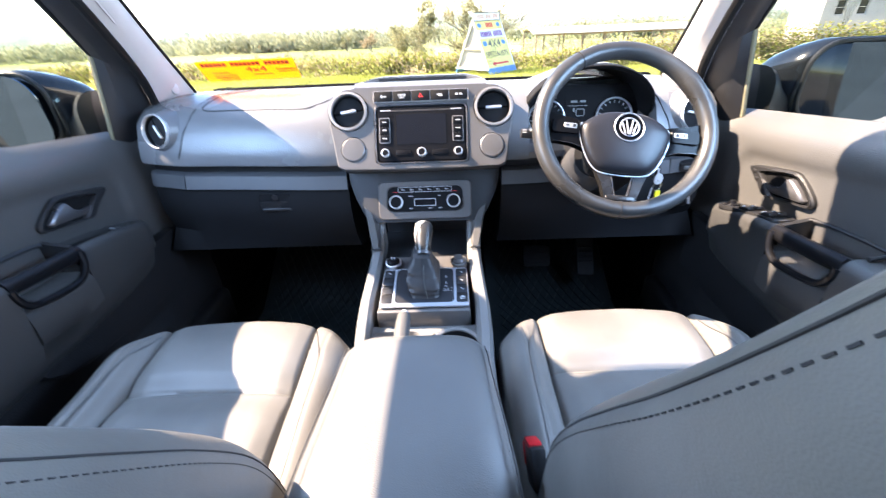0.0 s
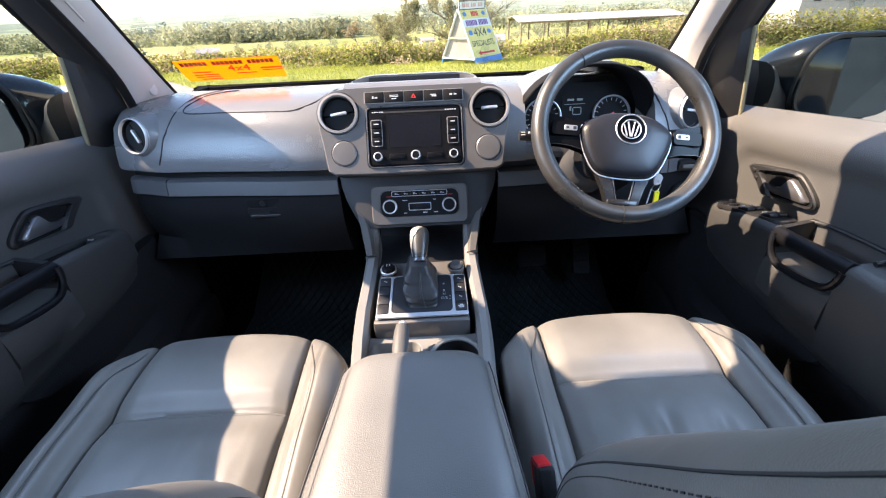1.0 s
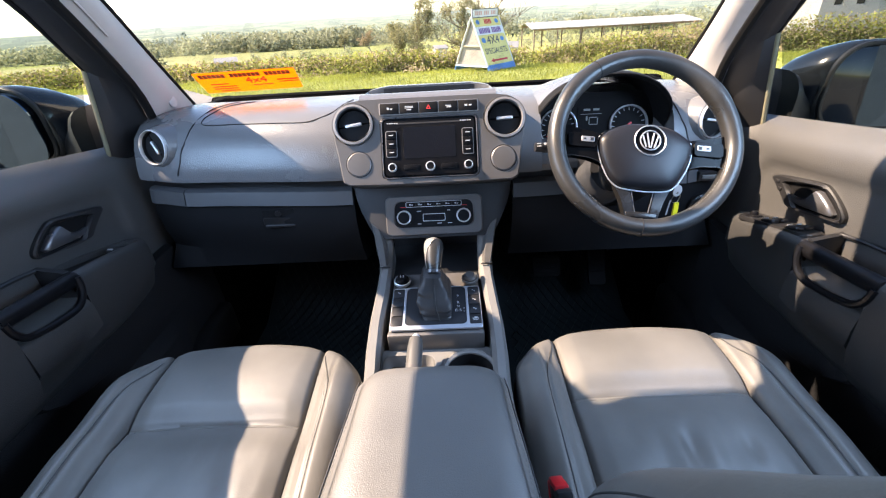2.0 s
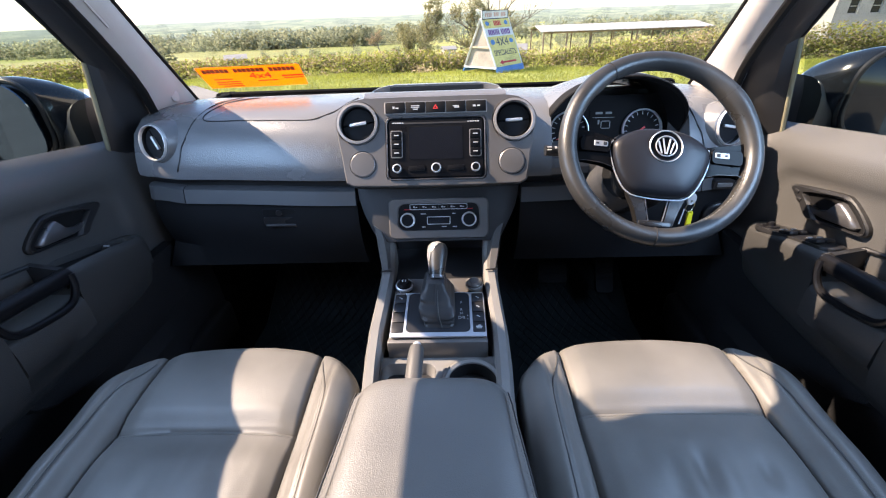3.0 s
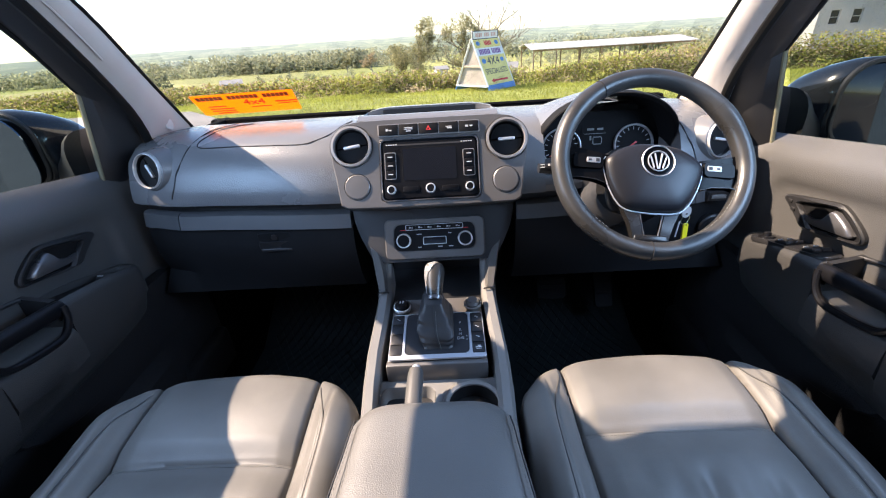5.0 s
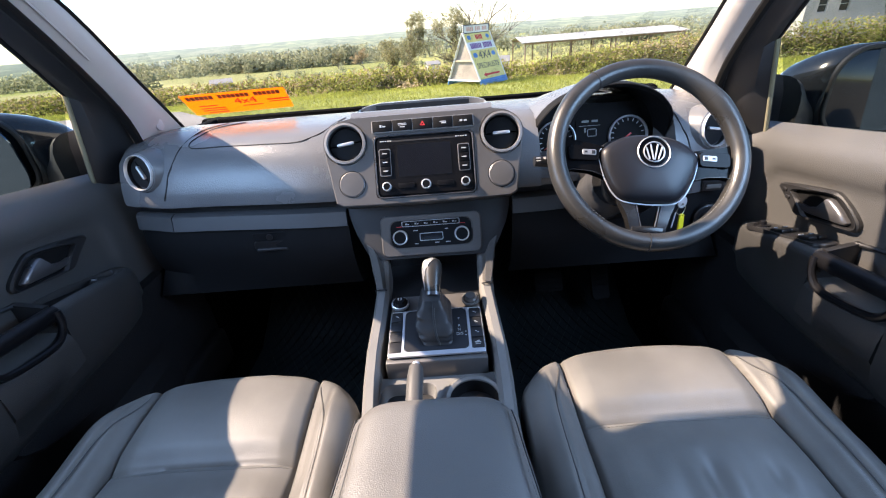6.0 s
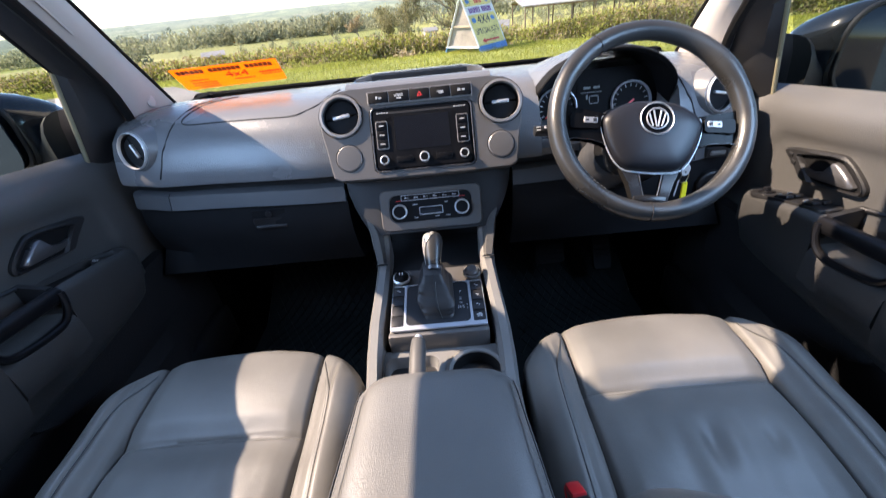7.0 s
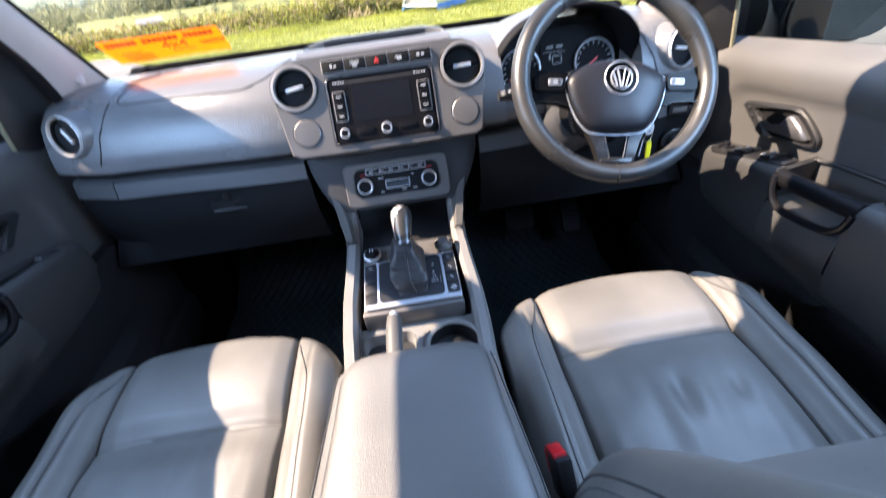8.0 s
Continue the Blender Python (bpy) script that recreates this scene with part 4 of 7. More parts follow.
        tube(bm, [WHEEL @ Vector((s * a, y, 0.003)) for a, y in ((0.020, -0.093), (0.0145, -0.122), (0.0115, -0.134))], 0.0011, n=6)
        part("spoke_edge", bm, M_LEVER, low_, "dull silver inner edge")
    bm = bmesh.new()
    rbox(bm, (0, -0.1385, -0.003), (0.058, 0.013, 0.016), 0.004, 3, WHEEL)
    part("spoke_bridge", bm, M_GUN, wheel, "satin gunmetal bridge between the lower spokes")
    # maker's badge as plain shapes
    bm = bmesh.new()
    B = WHEEL @ Matrix.Translation((0.001, -0.007, 0.0228))
    lathe(bm, [(0.0282, -0.003), (0.0282, 0.002), (0.0272, 0.003), (0.0263, 0.002), (0.0260, -0.002)], B, 40)
    badge = part("badge", bm, M_ALU, wheel, "round chrome badge ring")
    bm = bmesh.new()
    lathe(bm, [(0.0265, 0.0005), (0.018, 0.0012), (0, 0.0014)], B, 36)
    part("badge_face", bm, M_PIANO, badge, "black badge face")
    bm = bmesh.new()
    lathe(bm, [(0.0184, 0.001), (0.0184, 0.003), (0.0172, 0.0036), (0.0162, 0.001)], B, 36)
    for x0, y0, x1, y1 in ((-0.0135, 0.008, -0.007, -0.013), (0.0135, 0.008, 0.007, -0.013), (-0.0062, 0.0135, -0.001, -0.014), (0.0062, 0.0135, 0.001, -0.014)):
        tube(bm, [B @ Vector((x0, y0, 0.002)), B @ Vector((x1, y1, 0.002))], 0.0014, n=6)
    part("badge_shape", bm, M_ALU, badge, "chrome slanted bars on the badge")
    # column shroud and stalks behind the wheel
    column = thing("steering_column", "dark plastic steering column shroud with control stalks", "steering column")
    bm = bmesh.new()
    C = tilted((0.4005, -0.177, 0.7045), (0.59, 0.81))
    rings = []
    for d, w, h, dy in ((-0.022, 0.052, 0.050, -0.01), (-0.05, 0.060, 0.058, -0.012), (-0.11, 0.066, 0.064, -0.012), (-0.20, 0.070, 0.066, -0.01)):
        rings.append([C @ Vector((x, y + dy, d)) for x, y in rrect(2 * w, 2 * h, 0.022)])
    loft(bm, rings)
    part("shroud", bm, M_BLACK, column)
    for s, tip in ((-1, (-0.192, 0.012, -0.035)), (1, (0.165, 0.0, -0.06))):
        bm = bmesh.new()
        a = Vector((s * 0.05, 0.005, -0.05))
        b = Vector(tip)
        tube(bm, [C @ a, C @ a.lerp(b, 0.5), C @ a.lerp(b, 0.72), C @ b], [0.008, 0.008, 0.011, 0.010], n=10, flat=0.8)
        stalk = part("stalk", bm, M_BLACK, column, "black control stalk")
        if s < 0:
            bm = bmesh.new()
            bars(bm, Matrix.Translation(C @ (b + Vector((0.012, 0, 0)))) @ C.to_3x3().to_4x4() @ Matrix.Translation((0, 0, 0.0098)), [(-0.006, 0.003, 0.008, 0.0018), (-0.006, -0.002, 0.008, 0.0018), (0.006, 0.002, 0.004, 0.004)])
            part("stalk_marks", bm, M_WHITE, stalk)
    # leather boot of the column seen below the pad
    bm = bmesh.new()
    rings = []
    for i in range(9):
        t = i / 8
        r = 0.05 + (0.004 if i % 2 else -0.002)
        rings.append([C @ Vector((x * r / 0.05 - 0.03, y * r / 0.05 - 0.030, -0.07 - 0.012 * i)) for x, y in circle(0.05, n=20)])
    loft(bm, rings)
    part("boot", bm, M_BOOT, column, "crumpled grey column boot")
    # ignition key with a yellow tag
    key = thing("ignition_key", "steel key in the ignition with a yellow tag", "key")
    P = Vector((0.526, -0.105, 0.576))
    bm = bmesh.new()
    lathe(bm, [(0.016, -0.02), (0.016, 0.004), (0.012, 0.008), (0.006, 0.008), (0.005, 0.002), (0, 0.002)], tilted(P + Vector((-0.008, 0.012, 0.012)), (0.2, 1)), 24)
    part("lock_barrel", bm, M_BLACK, key)
    bm = bmesh.new()
    F = tilted(P, (0.1, 1)) @ Matrix.Rotation(radians(20), 4, "Y")
    plate(bm, circle(0.0125, 0, -0.004, 24), -0.0015, 0.0015, F, [circle(0.003, 0, -0.009, 12)], 0.0004)
    rbox(bm, (-0.003, 0.012, 0), (0.006, 0.016, 0.0022), 0.0006, 1, F)
    part("key_head", bm, M_SILVER, key)
    bm = bmesh.new()
    tube(bm, [F @ Vector((0.011 * math.cos(a), -0.020 + 0.011 * math.sin(a), 0.001 * math.sin(3 * a))) for a in [2 * math.pi * i / 24 for i in range(24)]], 0.0008, n=5, closed=True)
    part("key_ring", bm, M_BRASS, key)
    bm = bmesh.new()
    plate(bm, rrect(0.013, 0.036, 0.004, 0.004, -0.048), -0.0018, 0.0018, F, [circle(0.002, 0.004, -0.034, 10)], 0.0006)
    part("tag", bm, M_YELLOW, key, "yellow plastic tag")
    bm = bmesh.new()
    rbox(bm, (-0.009, -0.042, 0), (0.004, 0.034, 0.002), 0.0008, 1, F @ Matrix.Rotation(radians(-12), 4, "Z"))
    part("spare_key", bm, M_SILVER, key)


build_wheel()


def build_inside_mirror():
    """Unseen inside mirror under the windscreen's top edge, placed to shade the door."""
    mir = thing("inside_mirror", "black inside mirror hanging under the windscreen header", "mirror")
    M = pose(0.01, -0.225, 1.115, 8, 0, -14)
    bm = bmesh.new()
    loft(bm, [[M @ Vector((x, y, z)) for x, z in rrect(w, h, h * 0.42, n=5)] for y, w, h in ((-0.012, 0.240, 0.068), (0.0, 0.246, 0.074), (0.025, 0.235, 0.066), (0.040, 0.190, 0.044))])
    part("shell", bm, M_BLACK, mir)
    bm = bmesh.new()
    plate(bm, rrect(0.232, 0.062, 0.026, n=5), -0.002, 0.002, M @ Matrix.Translation((0, -0.0125, 0)) @ Matrix.Rotation(radians(90), 4, "X"))
    part("glass", bm, M_MIRROR, mir, "mirror glass darkened to a dim blue")
    bm = bmesh.new()
    tube(bm, curve([M @ Vector((0, 0.03, 0.0)), (0.0, -0.19, 1.150), (0.0, -0.195, 1.185)], 4), 0.012, n=8)
    part("stem", bm, M_BLACK, mir)


build_inside_mirror()


# ---- centre console ----
PLATE = tilted((0, -0.235, 0.399), (0.987, 0.157))


def build_console():
    con = thing("centre_console", "grey plastic centre console with cup holder and trays", "console")
    # side walls that carry the rails
    for s in (-1, 1):
        bm = bmesh.new()
        line = [(-0.06, 0.50, 0.130), (-0.10, 0.455, 0.128), (-0.135, 0.430, 0.127), (-0.20, 0.412, 0.130), (-0.28, 0.392, 0.135), (-0.34, 0.372, 0.136), (-0.40, 0.352, 0.134), (-0.47, 0.345, 0.134)]
        rings = []
        for y, z, x in line:
            rings.append([(s * (x - 0.004), y, 0.02), (s * (x + 0.004), y, z - 0.03), (s * x, y, z - 0.008), (s * (x - 0.006), y, z), (s * (x - 0.020), y, z), (s * (x - 0.028), y, z - 0.010), (s * (x - 0.030), y, z - 0.05), (s * (x - 0.030), y, 0.02)])
        loft(bm, rings)
        part("side_wall", bm, M_CONSOLE, con)
        # padded upper leg beside the stack
        bm = bmesh.new()
        leg = curve([(s * 0.170, -0.008, 0.560), (s * 0.149, -0.046, 0.520), (s * 0.130, -0.084, 0.484), (s * 0.1170, -0.134, 0.434)], 6)
        rings = []
        for p in leg:
            t = smooth(0.566, 0.46, p.z)
            w = 0.004 + 0.0085 * t - 0.0018 * smooth(0.46, 0.434, p.z)
            rings.append([(p.x - w, p.y + 0.05, p.z), (p.x - w, p.y + 0.006, p.z), (p.x - w * 0.6, p.y - 0.004 - 0.004 * t, p.z + 0.003), (p.x + w * 0.6, p.y - 0.004 - 0.004 * t, p.z + 0.003), (p.x + w, p.y + 0.006, p.z), (p.x + w, p.y + 0.05, p.z)])
        loft(bm, rings)
        part("upper_leg", bm, M_LEG, con)
        bm = bmesh.new()
        tube(bm, [(s * 0.104, -0.140, 0.431), (s * 0.106, -0.1425, 0.4335), (s * 0.127, -0.1425, 0.4335), (s * 0.129, -0.137, 0.425)], 0.0015, n=6)
        part("leg_joint", bm, M_SEAM, con)
    # body under the lever plate, its end face and the low deck behind
    bm = bmesh.new()
    rbox(bm, (0, -0.225, 0.386), (0.190, 0.185, 0.016), 0.005, 2, Matrix.Translation((0, 0, 0.0)) @ Matrix.Translation((0, -0.225, 0.386)) @ Matrix.Rotation(radians(9.0), 4, "X") @ Matrix.Translation((0, 0.225, -0.386)))
    part("lever_deck", bm, M_BEZEL, con, "satin grey-brown deck round the lever")
    bm = bmesh.new()
    rbox(bm, (0, -0.309, 0.360), (0.192, 0.016, 0.048), 0.004, 2)
    part("end_face", bm, M_BEZEL, con)
    # deck with the cup holder
    bm = bmesh.new()
    D = Matrix.Translation((0, -0.40, 0.345))
    plate(bm, rrect(0.236, 0.172, 0.010), -0.014, 0.0, D, [circle(0.043, 0.064, 0.022, 36), rrect(0.098, 0.056, 0.018, -0.054, 0.040)], 0.002)
    part("rear_deck", bm, M_CONSOLE, con)
    bm = bmesh.new()
    lathe(bm, [(0.0435, 0.001), (0.0425, -0.002), (0.040, -0.060), (0.036, -0.066), (0, -0.066)], D @ Matrix.Translation((0.064, 0.022, 0)), 36)
    part("cup_holder", bm, M_MATT, con, "deep round black cup holder")
    bm = bmesh.new()
    lathe(bm, [(0.056, -0.001), (0.054, 0.005), (0.049, 0.007), (0.044, 0.004), (0.0432, -0.002)], D @ Matrix.Translation((0.064, 0.022, 0)), 40)
    part("cup_rim", bm, M_CONSOLE, con, "raised cup holder rim")
    bm = bmesh.new()
    plate(bm, rrect(0.100, 0.058, 0.018, -0.054, 0.040), -0.034, -0.030, D)
    loft(bm, [[D @ Vector((x, y, z)) for x, y in rrect(0.0985 - k, 0.0565 - k, 0.018, -0.054, 0.040)] for z, k in ((0.0, 0.0), (-0.032, 0.010))], cap=False)
    part("tray", bm, M_CONSOLE, con, "small grained tray beside the parking brake")
    bm = bmesh.new()
    rbox(bm, (0, -0.30, 0.17), (0.20, 0.36, 0.30), 0.006)
    part("inner_body", bm, M_BLACK, con)
    # parking brake lever
    hb = thing("parking_brake", "grey parking brake lever with a silver button", "brake lever")
    bm = bmesh.new()
    path = curve([(-0.036, -0.345, 0.398), (-0.037, -0.37, 0.394), (-0.038, -0.42, 0.386), (-0.039, -0.50, 0.374)], 4)
    tube(bm, path, [0.0125 + 0.002 * smooth(0, 4, i) for i in range(len(path))], n=14)
    part("grip", bm, M_LEG, hb)
    bm = bmesh.new()
    tube(bm, [(-0.036, -0.346, 0.398), (-0.0357, -0.338, 0.3995), (-0.0356, -0.334, 0.400)], [0.0075, 0.0075, 0.005], n=14)
    part("button", bm, M_CHROME, hb, "silver release button")
    # lever plate with switches
    gear = thing("gear_lever", "automatic gear lever with leather boot and silver grip", "gear lever")
    bm = bmesh.new()
    plate(bm, rrect(0.186, 0.117, 0.006, 0.001, -0.015), 0.0, 0.0035, PLATE, [rrect(0.124, 0.106, 0.010, 0.001, -0.0095), rrect(0.024, 0.104, 0.003, -0.0785, -0.011), rrect(0.024, 0.104, 0.003, 0.0805, -0.011)], 0.001)
    part("plate_frame", bm, M_ALU, gear, "brushed aluminium frame")
    bm = bmesh.new()
    plate(bm, rrect(0.126, 0.108, 0.010, 0.001, -0.0095), -0.004, 0.0018, PLATE)
    part("gate_plate", bm, M_BLACK, gear, "black gate plate")
    for cx in (-0.0785, 0.0805):
        for k in range(4):
            y = 0.0285 - k * 0.0262
            bm = bmesh.new()
            rbox(bm, (cx, y, 0.0005), (0.0226, 0.0250, 0.006), 0.0012, 2, PLATE)
            sw = part("switch", bm, M_BLACK, gear)
            if cx > 0 or k == 0:
                bm = bmesh.new()
                bars(bm, PLATE @ Matrix.Translation((cx, y, 0.0035)), [(-0.0015, 0.0015, 0.0035, 0.0018), (0.002, -0.001, 0.003, 0.002)] if k != 3 else [(0, 0, 0.012, 0.002), (0, -0.004, 0.010, 0.0015), (0.001, 0.003, 0.006, 0.002)])
                part("mark", bm, M_WHITE, sw)
    for txt, y, size in (("P", 0.015, 0.0085), ("R", -0.004, 0.0085), ("N", -0.0145, 0.0085), ("D/S", -0.0255, 0.0095)):
        lettering("letter", txt, size, PLATE @ Matrix.Translation((0.047, y, 0.002)), M_WHITE, gear)
    bm = bmesh.new()
    bars(bm, PLATE @ Matrix.Translation((0.0, 0.0, 0.0018)), [(0.059, -0.020, 0.003, 0.0012), (0.059, -0.020, 0.0012, 0.003), (0.059, -0.029, 0.003, 0.0012)])
    part("mark", bm, M_WHITE, gear)
    # gathered leather boot: wide at the gate, drawn in under the collar, with standing folds
    base = rrect(0.060, 0.076, 0.012, 0.003, -0.013, 9)
    top = Vector((-0.004, 0.049, 0.056))
    bm = bmesh.new()
    rings = []
    for i in range(33):
        t = i / 32
        f = 1 + 0.16 * smooth(0.0, 0.30, t) - 0.26 * smooth(0.32, 0.66, t) - 0.30 * smooth(0.62, 1.0, t)
        ring = []
        for x, y in base:
            up = math.atan2(y + 0.013, x - 0.003)
            fold = (0.0009 * math.sin(7 * up + 2.0 * t) + 0.0024 * math.sin(3 * up - 5 * t)) * smooth(0.03, 0.30, t) * smooth(1.02, 0.80, t)
            fold += 0.0010 * math.sin(34 * t + 2.5 * math.sin(2 * up)) * smooth(0, 0.06, t) * smooth(0.40, 0.15, t)
            fold += 0.0013 * math.sin(23 * t + 1.2 * math.sin(up + 1.0) + 0.6 * math.sin(3 * up)) * smooth(0.36, 0.50, t) * smooth(1.0, 0.88, t)
            k = f * (1 + fold / 0.030)
            ring.append(PLATE @ Vector((0.003 + (x - 0.003) * k + (top.x - 0.003) * t - 0.004 * math.sin(math.pi * t), -0.013 + (y + 0.013) * k + (top.y + 0.0) * t ** 0.85, 0.002 + top.z * t)))
        rings.append(ring)
    loft(bm, rings)
    boot = part("boot", bm, M_BOOT, gear, "gathered dark leather boot", 60)
    # sewn strip down its front
    def boot_front(t):
        f = 1 + 0.16 * smooth(0.0, 0.30, t) - 0.26 * smooth(0.32, 0.66, t) - 0.30 * smooth(0.62, 1.0, t)
        return Vector((0.003 + (top.x - 0.003) * t - 0.004 * math.sin(math.pi * t), -0.013 - 0.0385 * f + top.y * t ** 0.85, 0.003 + top.z * t))
    bm = bmesh.new()
    tube(bm, [PLATE @ (boot_front(k / 14) + Vector((0.003 * (1 - 0.3 * k / 14), -0.0008, 0.0008))) for k in range(15)], 0.0009, n=5)
    part("boot_seam", bm, M_SEAM, boot)
    bm = bmesh.new()
    stitches(bm, [PLATE @ (boot_front(k / 14) + Vector((0.0060, -0.0012, 0.0012))) for k in range(13)], 0.003, 0.002, 0.0006)
    part("boot_stitching", bm, M_THREAD, boot)
    a = PLATE @ Vector((-0.001, 0.036, 0.052))
    b = Vector((0.0, -0.150, 0.506))
    d = (b - a).normalized()
    G = Matrix.Translation(a) @ d.to_track_quat("Z", "X").to_matrix().to_4x4()
    H = (b - a).length
    bm = bmesh.new()
    rings = []
    for h, rx, ry, off in ((-0.002, 0.0140, 0.0140, 0), (0.10, 0.0145, 0.0150, 0), (0.25, 0.0155, 0.0165, 0), (0.45, 0.0165, 0.0185, 0), (0.70, 0.0178, 0.0205, 0.001), (0.86, 0.0170, 0.0195, 0.001), (0.95, 0.0140, 0.0160, 0.001), (1.0, 0.008, 0.009, 0.001)):
        rings.append([G @ Vector((rx * math.cos(t), off + ry * math.sin(t), h * H)) for t in [2 * math.pi * i / 24 for i in range(24)]])
    loft(bm, rings)
    part("knob", bm, M_RIM, gear, "black leather lever knob", 60)
    bm = bmesh.new()
    rows = []
    for h, w, r in ((0.12, 0.45, 0.0160), (0.42, 0.60, 0.0190), (0.66, 0.95, 0.0208), (0.80, 1.35, 0.0206), (0.90, 1.75, 0.0190), (0.97, 2.2, 0.0145), (1.02, 2.6, 0.006)):
        rows.append([G @ Vector((0.95 * r * math.sin(t), -r * math.cos(t), h * H)) for t in [w * (-1 + k / 4) for k in range(9)]])
    # silver cap that runs over the top and down the back
    loft(bm, rows, closed=False)
    bmesh.ops.solidify(bm, geom=bm.faces[:], thickness=0.002)
    part("knob_cap", bm, M_SILVER, gear, "silver grip cap", 60)
    bm = bmesh.new()
    lathe(bm, [(0.0148, -0.003), (0.0160, -0.002), (0.0160, 0.004), (0.0148, 0.005)], G, 24)
    part("collar", bm, M_LEVER, gear, "chrome collar")
    # round switch and lighter cap in front of the plate
    for x, lab in ((-0.074, "round switch with a silver ring"), (0.076, "round lighter cap")):
        c = PLATE @ Matrix.Translation((x, 0.067, 0.002))
        bm = bmesh.new()
        lathe(bm, [(0.0185, -0.002), (0.0185, 0.004), (0.0165, 0.0055), (0.0150, 0.003)], c, 32)
        ring = part("ring_switch", bm, M_CHROME if x < 0 else M_CONSOLE, con, lab)
        bm = bmesh.new()
        lathe(bm, [(0.0150, 0.002), (0.0145, 0.008), (0.0115, 0.011), (0.010, 0.014), (0, 0.0145)], c, 28)
        part("cap", bm, M_GLOSS if x < 0 else M_BEZEL, ring)
        if x < 0:
            bm = bmesh.new()
            bars(bm, c @ Matrix.Translation((0, 0, 0.0145)), [(-0.003, 0.001, 0.002, 0.007), (0.003, 0.001, 0.002, 0.007)])
            part("mark", bm, M_WHITE, ring)


build_console()


def build_armrest():
    arm = thing("armrest", "dark leather-covered centre armrest box", "armrest")
    bm = bmesh.new()
    rings = []
    prof = []
    for y, z in ((-0.480, 0.397), (-0.468, 0.418), (-0.465, 0.438), (-0.469, 0.452), (-0.482, 0.461), (-0.51, 0.4655), (-0.60, 0.468), (-0.72, 0.468), (-0.82, 0.464), (-0.85, 0.450), (-0.86, 0.42), (-0.855, 0.395)):
        prof.append((y, z))
    prof = [(p.x, p.y) for p in curve([(a, b, 0) for a, b in prof], 4)]
    n = 25
    for i in range(n):
        f = -1 + 2 * i / (n - 1)
        f = math.copysign(abs(f) ** 0.8, f)
        edge = (1 - abs(f) ** 6)
        ring = []
        for y, z in prof:
            w = 0.116 + 0.018 * smooth(-0.48, -0.75, y) - 0.012 * smooth(-0.50, -0.466, y)
            ring.append((f * w, y, 0.395 + (z - 0.395) * (0.62 + 0.38 * edge) + 0.0015 * (1 - f * f)))
        rings.append(ring)
    loft(bm, rings)
    part("lid", bm, M_ARMLEATHER, arm, "padded dark leather lid", 50)
    for s in (-1, 1):
        edge = [Vector((s * (0.106 + 0.018 * smooth(-0.48, -0.75, y) - 0.010 * smooth(-0.51, -0.478, y)), y, 0.4585 + 0.0045 * smooth(-0.5, -0.62, y))) for y in [-0.50 - 0.02 * i for i in range(17)]]
        bm = bmesh.new()
        stitches(bm, edge, 0.004, 0.003, 0.00055)
        part("stitching", bm, M_THREAD, arm)
        bm = bmesh.new()
        tube(bm, [p + Vector((s * 0.004, 0, -0.002)) for p in edge], 0.0011, n=5)
        part("piping", bm, M_SEAM, arm)
    bm = bmesh.new()
    loft(bm, [[(x, y, z) for x, y in rrect(w, 0.37, 0.02, 0, -0.665)] for z, w in ((0.02, 0.22), (0.36, 0.225), (0.396, 0.228))])
    part("box", bm, M_CONSOLE, arm)


build_armrest()


# ---- seats ----
def seat_height(x, y, worn=0.0, cross=-0.462):
    """Top of the cushion, relative to the seat's middle line."""
    a = abs(x)
    seam = cross - 0.003 * (x / 0.15) ** 2
    z = 0.336 + 0.010 * smooth(-0.50, -0.34, y) - 0.012 * smooth(-0.50, -0.66, y)
    z += 0.024 * smooth(0.164, 0.206, a) * smooth(-0.28, -0.40, y)
    z -= 0.009 * math.exp(-(((a - 0.1585) / 0.0050) ** 2))
    z -= 0.0045 * math.exp(-(((a - 0.1930) / 0.0045) ** 2)) * smooth(-0.30, -0.37, y)
    if a < 0.160:
        edge = 1 - (a / 0.16) ** 6
        if y > seam:
            # the front pad rolls down into the cross seam
            z += 0.009 * math.exp(-(((y + 0.370) / 0.080) ** 2)) * edge * smooth(seam, seam + 0.040, y)
            z -= 0.0070 * smooth(seam + 0.045, seam, y) ** 1.5
        else:
            z -= 0.0070 * smooth(seam - 0.06, seam, y)
            z += 0.009 * math.exp(-(((y + 0.585) / 0.07) ** 2)) * edge * smooth(seam, seam - 0.040, y)
        z -= 0.004 * math.exp(-(((y - seam) / 0.0035) ** 2))
        # the pads fall towards the side seams
        z -= 0.006 * smooth(0.120, 0.158, a)
    z += 0.0018 * noise.noise(Vector((x * 14, y * 9, 2.0))) + 0.0022 * noise.noise(Vector((x * 30, y * 12, 7.0))) * smooth(-0.44, -0.52, y)
    if worn:
        for cx, cy, w, h, d in ((0.000, -0.545, 0.015, 0.034, 0.0085), (0.048, -0.560, 0.018, 0.045, 0.0040), (0.085, -0.545, 0.012, 0.022, 0.0050), (-0.05, -0.57, 0.020, 0.05, 0.0030)):
            z -= worn * d * math.exp(-(((x - cx - 0.10 * (y - cy)) / w) ** 2) - ((y - cy) / h) ** 2)
            z += worn * d * 0.22 * math.exp(-(((x - cx - 0.024 - 0.10 * (y - cy)) / w) ** 2) - ((y - cy) / h) ** 2)
    return z


def seat_outline_half(y):
    return 0.244 - 0.034 * smooth(-0.37, -0.270, y) - 0.055 * smooth(-0.295, -0.250, y)


